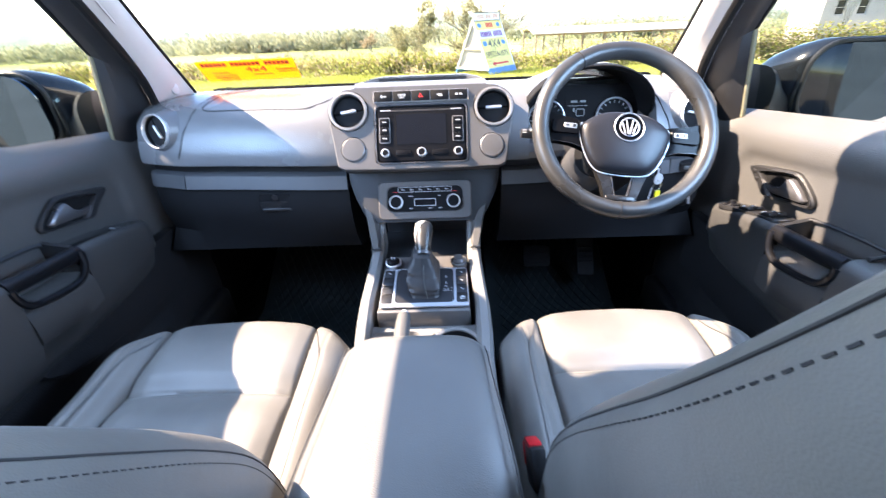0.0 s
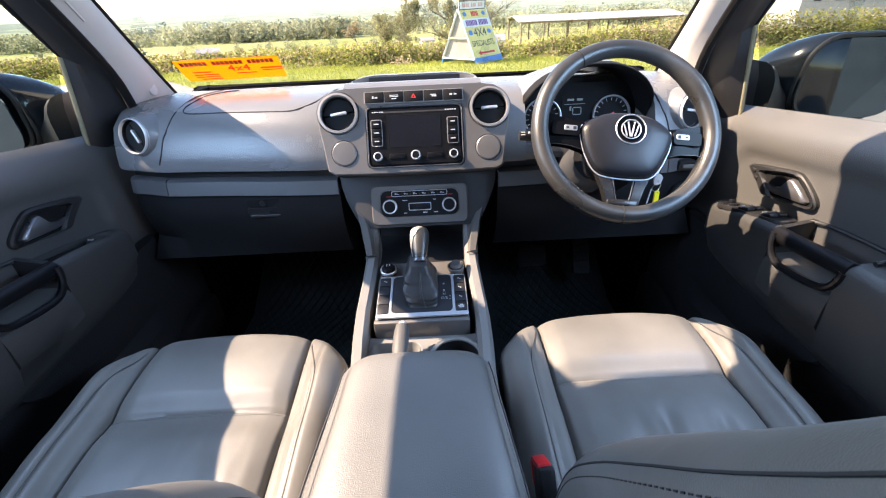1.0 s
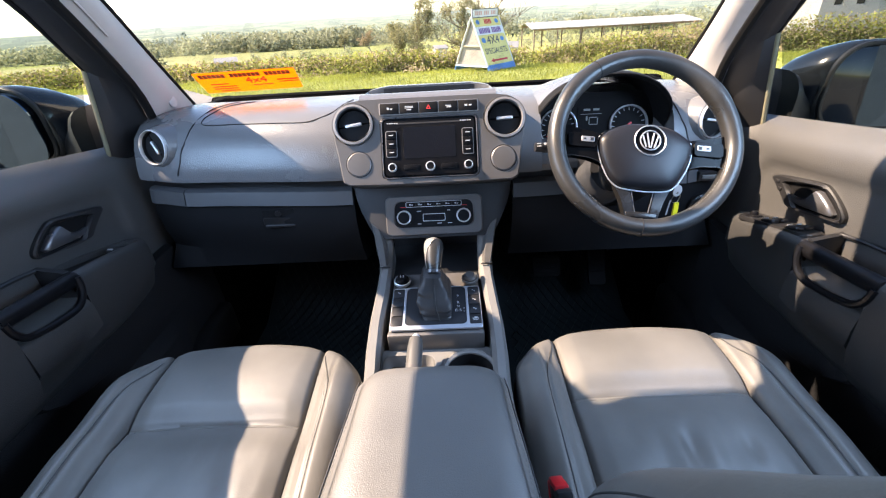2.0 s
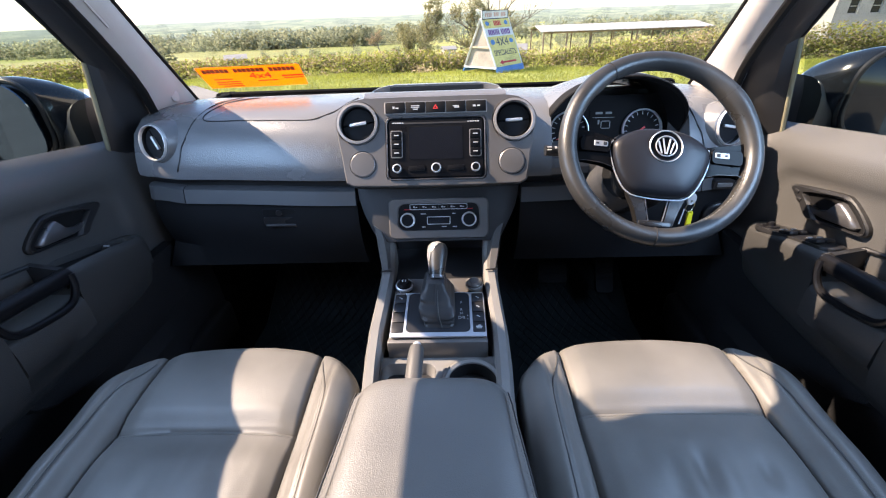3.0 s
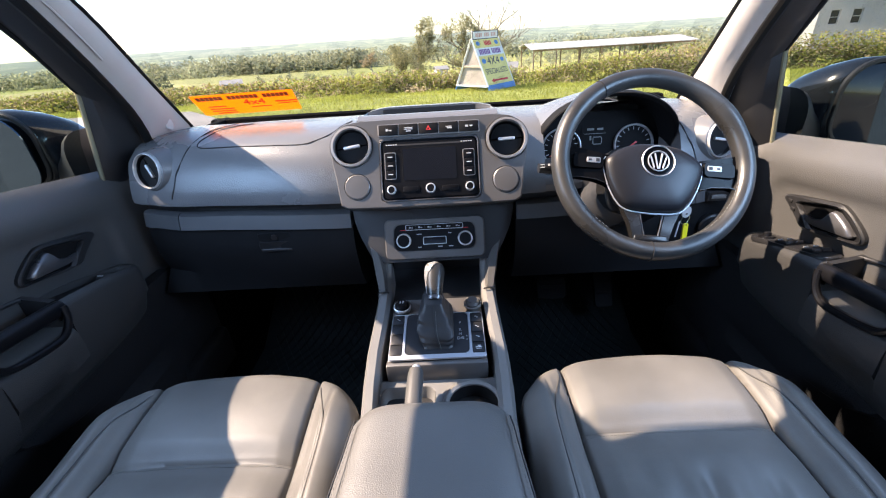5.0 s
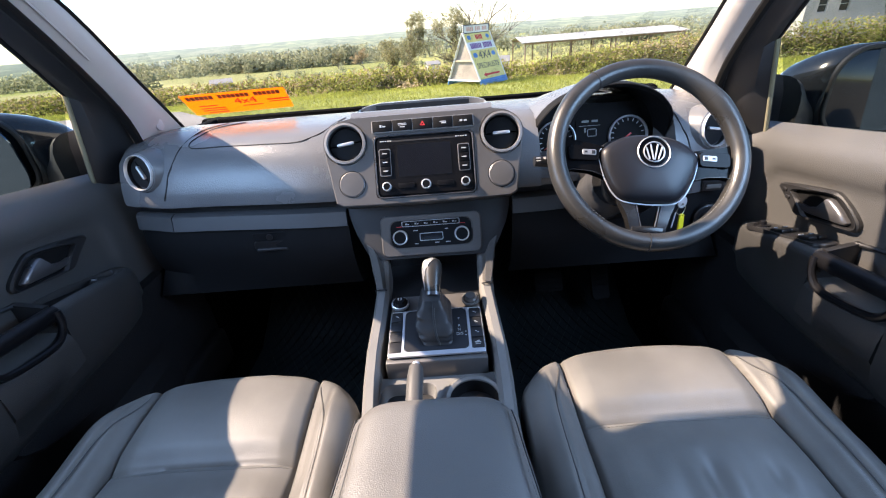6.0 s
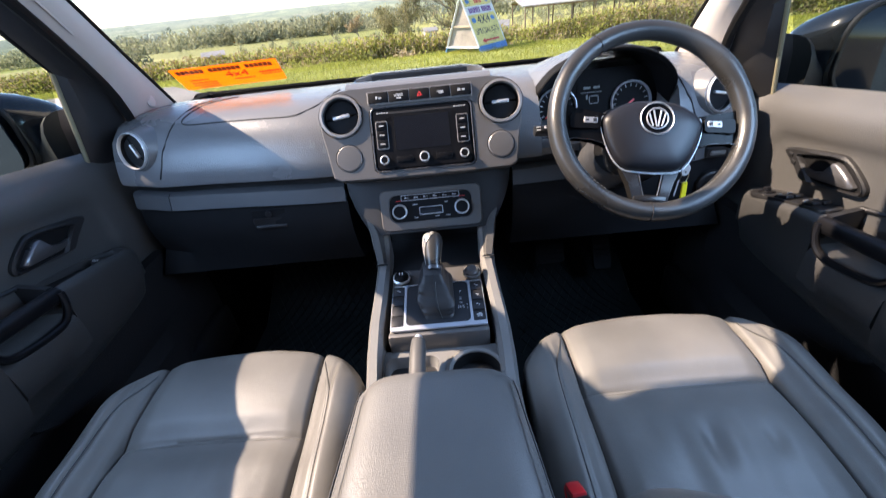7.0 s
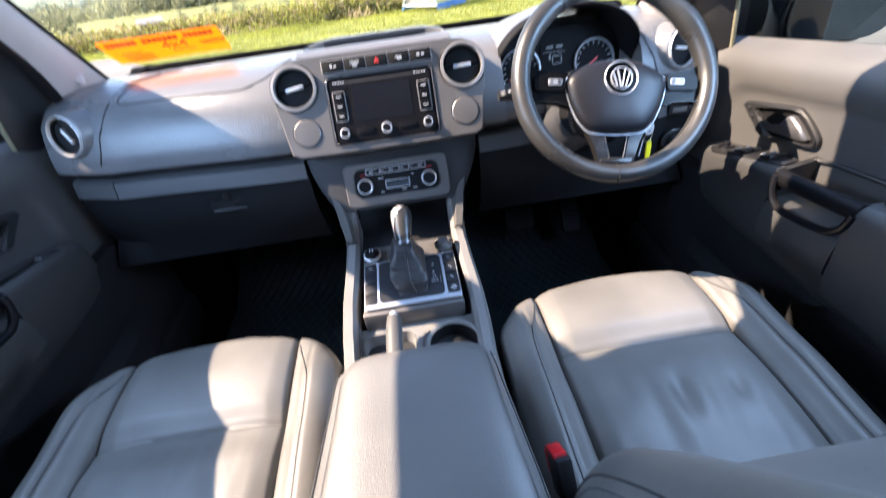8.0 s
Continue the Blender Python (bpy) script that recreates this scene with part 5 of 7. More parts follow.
def build_seat(label, worn, lean, cross):
    seat = thing("front_seat", label, "seat", "front seats")
    nx, ny = 170, 130
    bm = bmesh.new()
    rows = []
    for j in range(ny + 1):
        y = -0.252 - (0.74 - 0.252) * j / ny
        front = 1 - smooth(-0.252, -0.305, y)
        h = seat_outline_half(y)
        row = []
        for i in range(nx + 1):
            f = -1 + 2 * i / nx
            x = f * h
            a = abs(f)
            yy = y + 0.014 * (1 - j / ny) ** 6 - 0.050 * a**2.6 * (1 - j / ny) ** 6
            z = seat_height(x, yy, worn, cross)
            z -= 0.030 * max(0, (a - 0.78) / 0.22) ** 2.6 + 0.036 * front**2.0 + 0.012 * a**2 * front
            row.append((x, yy, z))
        rows.append(row)
    vr = [[bm.verts.new(p) for p in row] for row in rows]
    for a, b in zip(vr, vr[1:]):
        for i in range(nx):
            bm.faces.new((a[i], a[i + 1], b[i + 1], b[i]))
    # skirt down to the seat base
    rim = vr[0] + [r[-1] for r in vr[1:]] + vr[-1][::-1][1:] + [r[0] for r in vr[::-1][1:-1]]
    prev = rim
    for dz, g in ((-0.03, 1.012), (-0.07, 1.01), (-0.13, 0.97)):
        ring = [bm.verts.new((v.co.x * g, -0.50 + (v.co.y + 0.50) * g, min(v.co.z, 0.345) + dz)) for v in rim]
        for i in range(len(rim)):
            bm.faces.new((prev[i], prev[(i + 1) % len(rim)], ring[(i + 1) % len(rim)], ring[i]))
        prev = ring
    part("cushion", bm, M_LEATHER, seat, "smooth dark leather cushion, lightly creased", 50)
    # welts and stitching
    for s in (-1, 1):
        bm = bmesh.new()
        pts = []
        for k in range(26):
            y = -0.318 - 0.0164 * k
            x = s * (0.1930 + 0.003 * smooth(-0.3, -0.5, y) - 0.029 * smooth(-0.440, -0.300, y) ** 1.6)
            pts.append(Vector((x, y, seat_height(x, y) + 0.0002 - 0.030 * max(0, (abs(x) / seat_outline_half(y) - 0.78) / 0.22) ** 2.6)))
        tube(bm, curve(pts, 2), 0.0016, n=5)
        part("welt", bm, M_WELT, seat)
        bm = bmesh.new()
        inner = [Vector((p.x - s * 0.006, p.y, seat_height(p.x - s * 0.006, p.y) + 0.0001 - 0.030 * max(0, (abs(p.x - s * 0.006) / seat_outline_half(p.y) - 0.78) / 0.22) ** 2.6)) for p in pts[3:]]
        stitches(bm, inner, 0.0035, 0.003, 0.0005)
        part("bolster_stitching", bm, M_THREAD, seat)
    bm = bmesh.new()
    stitches(bm, [Vector((x, cross - 0.0065 - 0.003 * (x / 0.15) ** 2, seat_height(x, cross - 0.0065 - 0.003 * (x / 0.15) ** 2, 0.0, cross) + 0.0004)) for x in [-0.15 + 0.01 * i for i in range(31)]], 0.0035, 0.003, 0.0007)
    part("stitching", bm, M_THREAD, seat, "pale cross stitching")
    bm = bmesh.new()
    rbox(bm, (0, -0.50, 0.14), (0.42, 0.40, 0.16), 0.03, 3)
    part("seat_base", bm, M_BLACK, seat)
    # backrest
    spine = [(-0.640, 0.30), (-0.655, 0.42), (-0.680, 0.517), (-0.726, 0.606), (-0.780, 0.690), (-0.830, 0.765), (-0.880, 0.850), (-0.915, 0.930), (-0.935, 1.00), (-0.945, 1.04)]
    pts = curve([(0, y - lean * max(0, z - 0.42), z) for y, z in spine], 4)
    bm = bmesh.new()
    rings = []
    for i, p in enumerate(pts):
        q = pts[min(i + 1, len(pts) - 1)] - pts[max(i - 1, 0)]
        up = q.normalized()
        back = Vector((0, -up.z, up.y))
        t = i / (len(pts) - 1)
        w = 0.232 + 0.006 * math.sin(math.pi * t) - 0.055 * smooth(0.62, 1.0, t)
        dep = 0.062 - 0.018 * smooth(0.75, 1.0, t)
        ring = []
        for j in range(56):
            a = 2 * math.pi * j / 56
            c, s_ = math.cos(a), math.sin(a)
            x = w * math.copysign(abs(c) ** 0.42, c)
            d = dep * math.copysign(abs(s_) ** 0.55, s_)
            if s_ < 0:
                d += 0.040 * (1 - smooth(0.55, 0.86, abs(x) / w)) * (1 - 0.4 * t)
            ring.append(p + Vector((x, 0, 0)) + back * (d + dep))
        rings.append(ring)
    loft(bm, rings)
    part("backrest", bm, M_LEATHER, seat, "dark leather backrest with side wings", 60)
    for s in (-1, 1):
        bm = bmesh.new()
        line, line2 = [], []
        for i, p in enumerate(pts[3:-3]):
            k = i + 3
            up = (pts[k + 1] - pts[k - 1]).normalized()
            back = Vector((0, -up.z, up.y))
            t = k / (len(pts) - 1)
            w = 0.232 + 0.006 * math.sin(math.pi * t) - 0.055 * smooth(0.62, 1.0, t)
            dep = 0.062 - 0.018 * smooth(0.75, 1.0, t)
            for g, row in ((0.42, line), (0.58, line2)):
                c = 1 - (1 - g) ** (2 / 0.55)
                row.append(p + Vector((s * w * c ** 0.21, 0, 0)) + back * (dep * g))
        tube(bm, line, 0.0011, n=5)
        part("back_seam", bm, M_SEAM, seat)
        bm = bmesh.new()
        stitches(bm, line2, 0.004, 0.0035, 0.0007)
        part("back_stitching", bm, M_SEAM, seat)
    return seat


left_seat = build_seat("dark leather front passenger seat beside the armrest", 0.0, 0.07, -0.459)
left_seat.matrix_basis = pose(-0.392, 0, -0.008)
right_seat = build_seat("dark leather driver's seat with a creased cushion behind the wheel", 1.0, 0.0, -0.434)
right_seat.matrix_basis = pose(0.394, 0, 0)


def build_buckle(x, y, z, s, label):
    b = thing("belt_buckle", label, "buckle", "seat belt buckles")
    m = pose(x, y, z, -35, 0, 6 * s)
    bm = bmesh.new()
    rbox(bm, (0, 0, 0), (0.022, 0.040, 0.060), 0.005, 2, m)
    part("housing", bm, M_BLACK, b)
    bm = bmesh.new()
    rbox(bm, (-0.001, 0.004, 0.028), (0.019, 0.030, 0.012), 0.003, 2, m)
    rbox(bm, (-0.006 * s, 0.017, 0.012), (0.012, 0.010, 0.034), 0.003, 2, m)
    part("press_button", bm, M_RED, b, "bright red release button")
    bm = bmesh.new()
    rbox(bm, (0, -0.01, -0.13), (0.012, 0.030, 0.22), 0.004, 1, m)
    part("stem", bm, M_BLACK, b)
    return b


build_buckle(0.170, -0.636, 0.360, 1, "red and black seat belt buckle beside the driver's seat")
build_buckle(-0.150, -0.735, 0.350, -1, "red and black seat belt buckle beside the passenger seat")


# ---- doors ----
def build_door(s, tag):
    door = thing("front_door", f"closed dark grey front door lining with window, {tag}", "door", "front doors")
    X = lambda pts: mirrored(pts, s)
    # left lip rises towards the rear to set the seat's shadow edge
    lip = lambda y: 0.15 * min(0.5, max(0, -0.19 - y)) if s < 0 else 0.02 * max(0, -0.30 - y)
    # lining: a padded roll under the window, with a round-ended recess for the handle below it
    def recess(y, z):
        top = belt(y) - 0.062
        q, r = y + 0.066, z - (top - 0.055)
        out = math.hypot(max(q, 0), max(r, 0)) + min(max(q, r), 0) - 0.055
        return smooth(0.006, -0.022, out)

    bm = bmesh.new()
    rings = []
    for y in [0.22 - 0.0125 * i for i in range(37)] + [-0.27 - 0.03 * i for i in range(26)]:
        zb = belt(y)
        front = 0.06 * smooth(0.02, 0.22, y)
        ring = [(0.805, y, zb + 0.016 + lip(y)), (0.790, y, zb + 0.018 + lip(y)), (0.770, y, zb + 0.004), (0.757 - front, y, zb - 0.012), (0.7505 - front, y, zb - 0.026)]
        for k in range(15):
            z = zb - 0.040 - 0.010 * k
            ring.append((0.7475 + 0.0095 * recess(y, z) - front, y, z))
        ring += [(0.757 - front, y, 0.44), (0.755 - front * 0.5, y, 0.40), (0.80, y, 0.40)]
        rings.append(X(ring))
    loft(bm, rings)
    part("lining", bm, M_DOOR, door, "dark grey grained lining")
    bm = bmesh.new()
    rings = []
    for y in [0.22 - 0.03 * i for i in range(42)]:
        bul = smooth(0.06, -0.08, y)
        front = 0.06 * smooth(0.02, 0.22, y)
        rings.append(X([(0.755 - front * 0.5, y, 0.398), (0.750 - front * 0.5, y, 0.35), (0.748, y, 0.22), (0.742 - 0.02 * bul, y, 0.19), (0.742 - 0.03 * bul, y, 0.10), (0.75, y, 0.06), (0.80, y, 0.06), (0.80, y, 0.398)]))
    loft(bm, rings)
    part("lower_lining", bm, M_DOORLOW_SHADE, door, "lower lining with shade put into its colour")
    # armrest: one swelling body whose top drops at the pull cup
    def swell(y, x, zt):
        q = lambda d: min(0.762, x + d)
        # the passenger's armrest is hollowed out into a tray
        dip = 0.016 * smooth(-0.050, -0.064, y) * smooth(-0.262, -0.250, y) if s < 0 else 0.0
        far = 0.755 - 0.010 * smooth(-0.10, -0.05, y)
        return X([(0.764, y, zt), (max(far, x + 0.030), y, zt), (max(far - 0.004, x + 0.028), y, zt - dip), (x + 0.018, y, zt - dip), (x + 0.0145, y, zt)] + [(q(d), y, zt - h) for d, h in ((0.0135, 0.0), (0.0105, 0.0008), (0.0055, 0.0035), (0.0015, 0.008), (-0.001, 0.016), (-0.002, 0.035))] + [(q(0.000), y, zt - 0.070), (q(0.008), y, 0.405), (q(0.022), y, 0.365), (q(0.040), y, 0.335), (0.764, y, 0.320)])
    for rows in (((-0.014, 0.752, 0.462), (-0.020, 0.738, 0.472), (-0.030, 0.722, 0.479), (-0.045, 0.707, 0.484), (-0.052, 0.703, 0.486), (-0.058, 0.700, 0.4875), (-0.066, 0.6975, 0.489), (-0.10, 0.693, 0.498), (-0.16, 0.689, 0.512), (-0.22, 0.687, 0.522), (-0.250, 0.6865, 0.526), (-0.262, 0.686, 0.5275), (-0.268, 0.686, 0.528)),
                 ((-0.268, 0.686, 0.474), (-0.30, 0.685, 0.470), (-0.34, 0.684, 0.474), (-0.42, 0.684, 0.486)),
                 ((-0.42, 0.683, 0.546), (-0.50, 0.683, 0.550), (-0.60, 0.684, 0.554), (-0.98, 0.70, 0.566))):
        bm = bmesh.new()
        loft(bm, [swell(*row) for row in rows])
        part("armrest_body", bm, M_DOORARM_SHADE, door, "moulded armrest, its grey darkened for shade", 60)
    bm = bmesh.new()
    rings = []
    for y, x, zt in ((-0.264, 0.686, 0.530), (-0.30, 0.684, 0.534), (-0.36, 0.682, 0.541), (-0.424, 0.682, 0.548)):
        rings.append(X([(x + 0.001, y, zt - 0.026), (x - 0.003, y, zt - 0.014), (x - 0.001, y, zt - 0.004), (x + 0.005, y, zt + 0.001), (x + 0.018, y, zt - 0.001), (x + 0.023, y, zt - 0.010), (x + 0.018, y, zt - 0.024), (x + 0.008, y, zt - 0.030)]))
    loft(bm, rings)
    part("pull_bar", bm, M_GLOSS, door, "black pull bar", 70)
    bm = bmesh.new()
    tube(bm, X([(p.x, p.y, p.z) for p in curve([(0.684, -0.270, 0.522), (0.681, -0.275, 0.500), (0.681, -0.287, 0.481), (0.681, -0.306, 0.472), (0.681, -0.345, 0.475), (0.681, -0.390, 0.484), (0.681, -0.410, 0.495), (0.682, -0.419, 0.512), (0.683, -0.421, 0.530)], 5)]), 0.0068, n=10)
    part("pull_frame", bm, M_GLOSS, door, "gloss black frame of the pull cup")
    bm = bmesh.new()
    rings = [X([(0.700, y, 0.533 + 0.10 * (-0.27 - y)), (0.762, y, 0.545 + 0.10 * (-0.27 - y)), (0.762, y, 0.50), (0.700, y, 0.49)]) for y in (-0.262, -0.274)]
    loft(bm, rings)
    part("pocket_wall", bm, M_BLACK, door)
    # panel round the pocket's edge
    bm = bmesh.new()
    tube(bm, X([(p.x, p.y, p.z) for p in curve([(0.712, -0.266, 0.530), (0.735, -0.262, 0.534), (0.752, -0.270, 0.540), (0.755, -0.32, 0.548), (0.755, -0.40, 0.554), (0.750, -0.426, 0.555), (0.715, -0.430, 0.551)], 4)]), 0.004, n=8)
    part("pocket_rim", bm, M_BLACK, door)
    # inner release handle in its surround
    H = Matrix.Translation((s * 0.7575, -0.163, 0.574)) @ Matrix(((0, 0, -s), (s, 0, 0), (0, 1, 0))).to_4x4()
    # local x runs forward on the right door, local y up, local z into the cabin
    def L(pts):
        return [(s * x, y) for x, y in pts]
    outline = [(0.093, 0.006), (0.084, 0.014), (0.03, 0.026), (-0.025, 0.036), (-0.046, 0.034), (-0.075, 0.018), (-0.096, 0.001), (-0.098, -0.012), (-0.085, -0.019), (-0.03, -0.027), (0.018, -0.036), (0.036, -0.036), (0.054, -0.021), (0.078, -0.004)]
    outline = [(p.x, p.y) for p in curve([(a, b, 0) for a, b in outline + outline[:1]], 3)[:-1]]
    inner = [(x * 0.75 - 0.017, y * 0.78 + 0.000) for x, y in outline]
    bm = bmesh.new()
    plate(bm, L(outline), -0.004, 0.013, H, [L(inner)], 0.005)
    rel = part("handle_surround", bm, M_BLACK, door, "black release handle surround")
    bm = bmesh.new()
    plate(bm, L(inner), -0.003, 0.0035, H)
    part("handle_well", bm, M_MATT, rel)
    bm = bmesh.new()
    lev = [(0.046, -0.010), (0.012, -0.011), (-0.010, -0.003), (-0.026, 0.021), (-0.036, 0.021), (-0.058, 0.009), (-0.079, -0.006), (-0.074, -0.013), (0.0, -0.022), (0.044, -0.023)]
    rings = []
    for d, k in ((0.001, 1.0), (0.008, 1.0), (0.012, 0.94), (0.014, 0.84)):
        rings.append([H @ Vector((s * (-0.012 + (x + 0.012) * k), -0.006 + (y + 0.006) * k, d - 0.004 * smooth(-0.03, 0.045, x))) for x, y in lev])
    loft(bm, rings)
    part("release_lever", bm, M_LEVER, rel, "satin silver release lever", 50)
    if s > 0:
        for k in (0, 1):
            bm = bmesh.new()
            rbox(bm, (s * (0.071 - 0.012 * k), 0.005 - 0.013 * k, 0.0125), (0.012, 0.008, 0.005), 0.002, 2, H)
            part("lock_key", bm, M_BLACK, rel)
    # switch panel on the ledge
    bm = bmesh.new()
    slope = math.atan2(0.034, 0.16)
    S = Matrix.Translation((s * 0.719, -0.163, 0.5115)) @ Matrix.Rotation(-slope, 4, "X") @ Matrix.Rotation(radians(4 * s), 4, "Z")
    if s > 0:
        plate(bm, rrect(0.046, 0.182, 0.018), -0.006, 0.0030, S, bev=0.0015)
        swp = part("switch_panel", bm, M_BLACK, door, "black switch panel")
    else:
        plate(bm, rrect(0.036, 0.166, 0.012, -0.006, 0.004), -0.016, -0.0105, S)
        swp = part("tray_floor", bm, M_MATT, door, "black floor of the armrest tray")
    if s > 0:
        bm = bmesh.new()
        lathe(bm, [(0.016, 0.004), (0.015, 0.007), (0.008, 0.008), (0.007, 0.014), (0.005, 0.016), (0, 0.016)], S @ Matrix.Translation((-0.002, 0.062, -0.001)), 24)
        part("mirror_switch", bm, M_GLOSS, swp, "black mirror adjuster")
        for y in (0.010, -0.048):
            for x in (-0.0100, 0.0100):
                bm = bmesh.new()
                rbox(bm, (x, y, 0.0055), (0.018, 0.030, 0.008), 0.003, 2, S @ Matrix.Translation((0, y, 0.0075)) @ Matrix.Rotation(radians(-9), 4, "X") @ Matrix.Translation((0, -y, -0.0075)))
                key = part("window_switch", bm, M_BLACK, swp)
                bm = bmesh.new()
                bars(bm, S @ Matrix.Translation((x, y + 0.010, 0.0080)), [(0, 0, 0.010, 0.002)], 0.002)
                part("switch_edge", bm, M_ALU, key)
    else:
        bm = bmesh.new()
        rbox(bm, (-0.004, 0.040, -0.006), (0.020, 0.028, 0.012), 0.003, 2, S)
        key = part("window_switch", bm, M_BLACK, swp)
        bm = bmesh.new()
        bars(bm, S @ Matrix.Translation((-0.004, 0.030, 0.0005)), [(0, 0, 0.012, 0.0025)], 0.002)
        part("switch_edge", bm, M_ALU, key)
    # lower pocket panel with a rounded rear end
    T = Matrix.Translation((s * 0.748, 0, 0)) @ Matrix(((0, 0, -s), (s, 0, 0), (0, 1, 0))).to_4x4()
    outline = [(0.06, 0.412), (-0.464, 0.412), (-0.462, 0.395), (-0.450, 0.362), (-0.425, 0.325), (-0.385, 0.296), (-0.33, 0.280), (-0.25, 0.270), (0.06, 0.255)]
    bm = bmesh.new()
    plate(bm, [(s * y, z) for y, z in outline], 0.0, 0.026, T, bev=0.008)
    part("pocket_panel", bm, M_DOORLOW_SHADE, door, "grained door pocket panel")
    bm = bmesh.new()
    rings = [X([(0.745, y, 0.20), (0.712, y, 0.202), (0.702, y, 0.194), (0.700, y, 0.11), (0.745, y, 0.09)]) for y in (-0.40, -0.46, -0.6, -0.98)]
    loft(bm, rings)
    part("storage_bin", bm, M_DOORLOW_SHADE, door)
    # window frame in front, sail panel and beam
    a, b = curve(X(TRIM_EDGE), 4), [lerp3(X(GLASS_EDGE), i / 20) for i in range(21)]
    bm = bmesh.new()
    t = Vector((s * 0.03, 0.012, 0.0))
    rings = []
    for i, (p, q) in enumerate(zip(a, b)):
        p, q = p + Vector((s * 0.010, -0.002, 0)), q + Vector((0, -0.009, 0))
        k = smooth(14, 6, i)
        m1, m2 = p.lerp(q, 0.45) + Vector((-s * 0.004 * k, -0.012 * k, 0)), p.lerp(q, 0.62) + Vector((-s * 0.006 * k, -0.014 * k, 0))
        rings.append([p, m1, m2, q, q + t * 0.15, p + t])
    loft(bm, rings)
    part("window_frame", bm, M_BLACK, door)
    bm = bmesh.new()
    tube(bm, [p + Vector((-s * 0.004, -0.004, 0)) for p in a], 0.010, n=8)
    part("door_seal", bm, M_RUBBER, door)
    bm = bmesh.new()
    tube(bm, [p + Vector((-s * 0.002, -0.007, 0)) for p in b[2:9]], 0.0045, n=8)
    part("glass_seal", bm, M_SEALEDGE, door, "pale khaki seal edge")
    bm = bmesh.new()
    tube(bm, [p + Vector((-s * 0.002, -0.004, 0)) for p in b[8:]], 0.006, n=8)
    part("glass_seal", bm, M_RUBBER, door)
    bm = bmesh.new()
    beam = curve(X([(0.640, -0.310, 1.086), (0.640, -0.45, 1.088), (0.645, -0.7, 1.092), (0.645, -1.03, 1.090)]), 5)
    loft(bm, [[p + Vector((-s * 0.02, 0, 0.06)), p + Vector((0, 0, -0.02)), p + Vector((s * 0.03, 0, 0.0)), p + Vector((s * 0.05, 0, 0.07))] for p in beam])
    part("window_frame", bm, M_BLACK, door)
    # outer skin
    bm = bmesh.new()
    loft(bm, [X([(0.812, y, belt(y) + 0.012), (0.845, y, belt(y) - 0.06), (0.87, y, 0.35), (0.86, y, 0.0), (0.84, y, 0.0), (0.85, y, 0.35), (0.825, y, belt(y) - 0.06), (0.806, y, belt(y) + 0.006)]) for y in (0.30, 0.05, -0.3, -0.7, -1.05)])
    part("outer_skin", bm, M_PAINT, door, "glossy black painted outer skin")
    # glass
    bm = bmesh.new()
    lower = [Vector((s * 0.800, y, belt(y) - 0.02)) for y in (0.045, -0.03, -0.15, -0.35, -0.7, -1.03)]
    upper = [Vector((s * 0.745, 0.035, 0.855)), Vector((s * 0.700, -0.085, 0.960)), Vector((s * 0.672, -0.20, 1.040)), Vector((s * 0.660, -0.35, 1.100)), Vector((s * 0.660, -0.7, 1.116)), Vector((s * 0.660, -1.03, 1.112))]
    loft(bm, [lower, [p.lerp(q, 0.5) + Vector((s * 0.012, 0, 0)) for p, q in zip(lower, upper)], upper], closed=False)
    bmesh.ops.solidify(bm, geom=bm.faces[:], thickness=0.004)
    g = part("window_glass", bm, M_WINDOW, door, "lightly tinted side window")
    g.visible_shadow = False
    # outside mirror
    part_mirror(s, door)
    return door


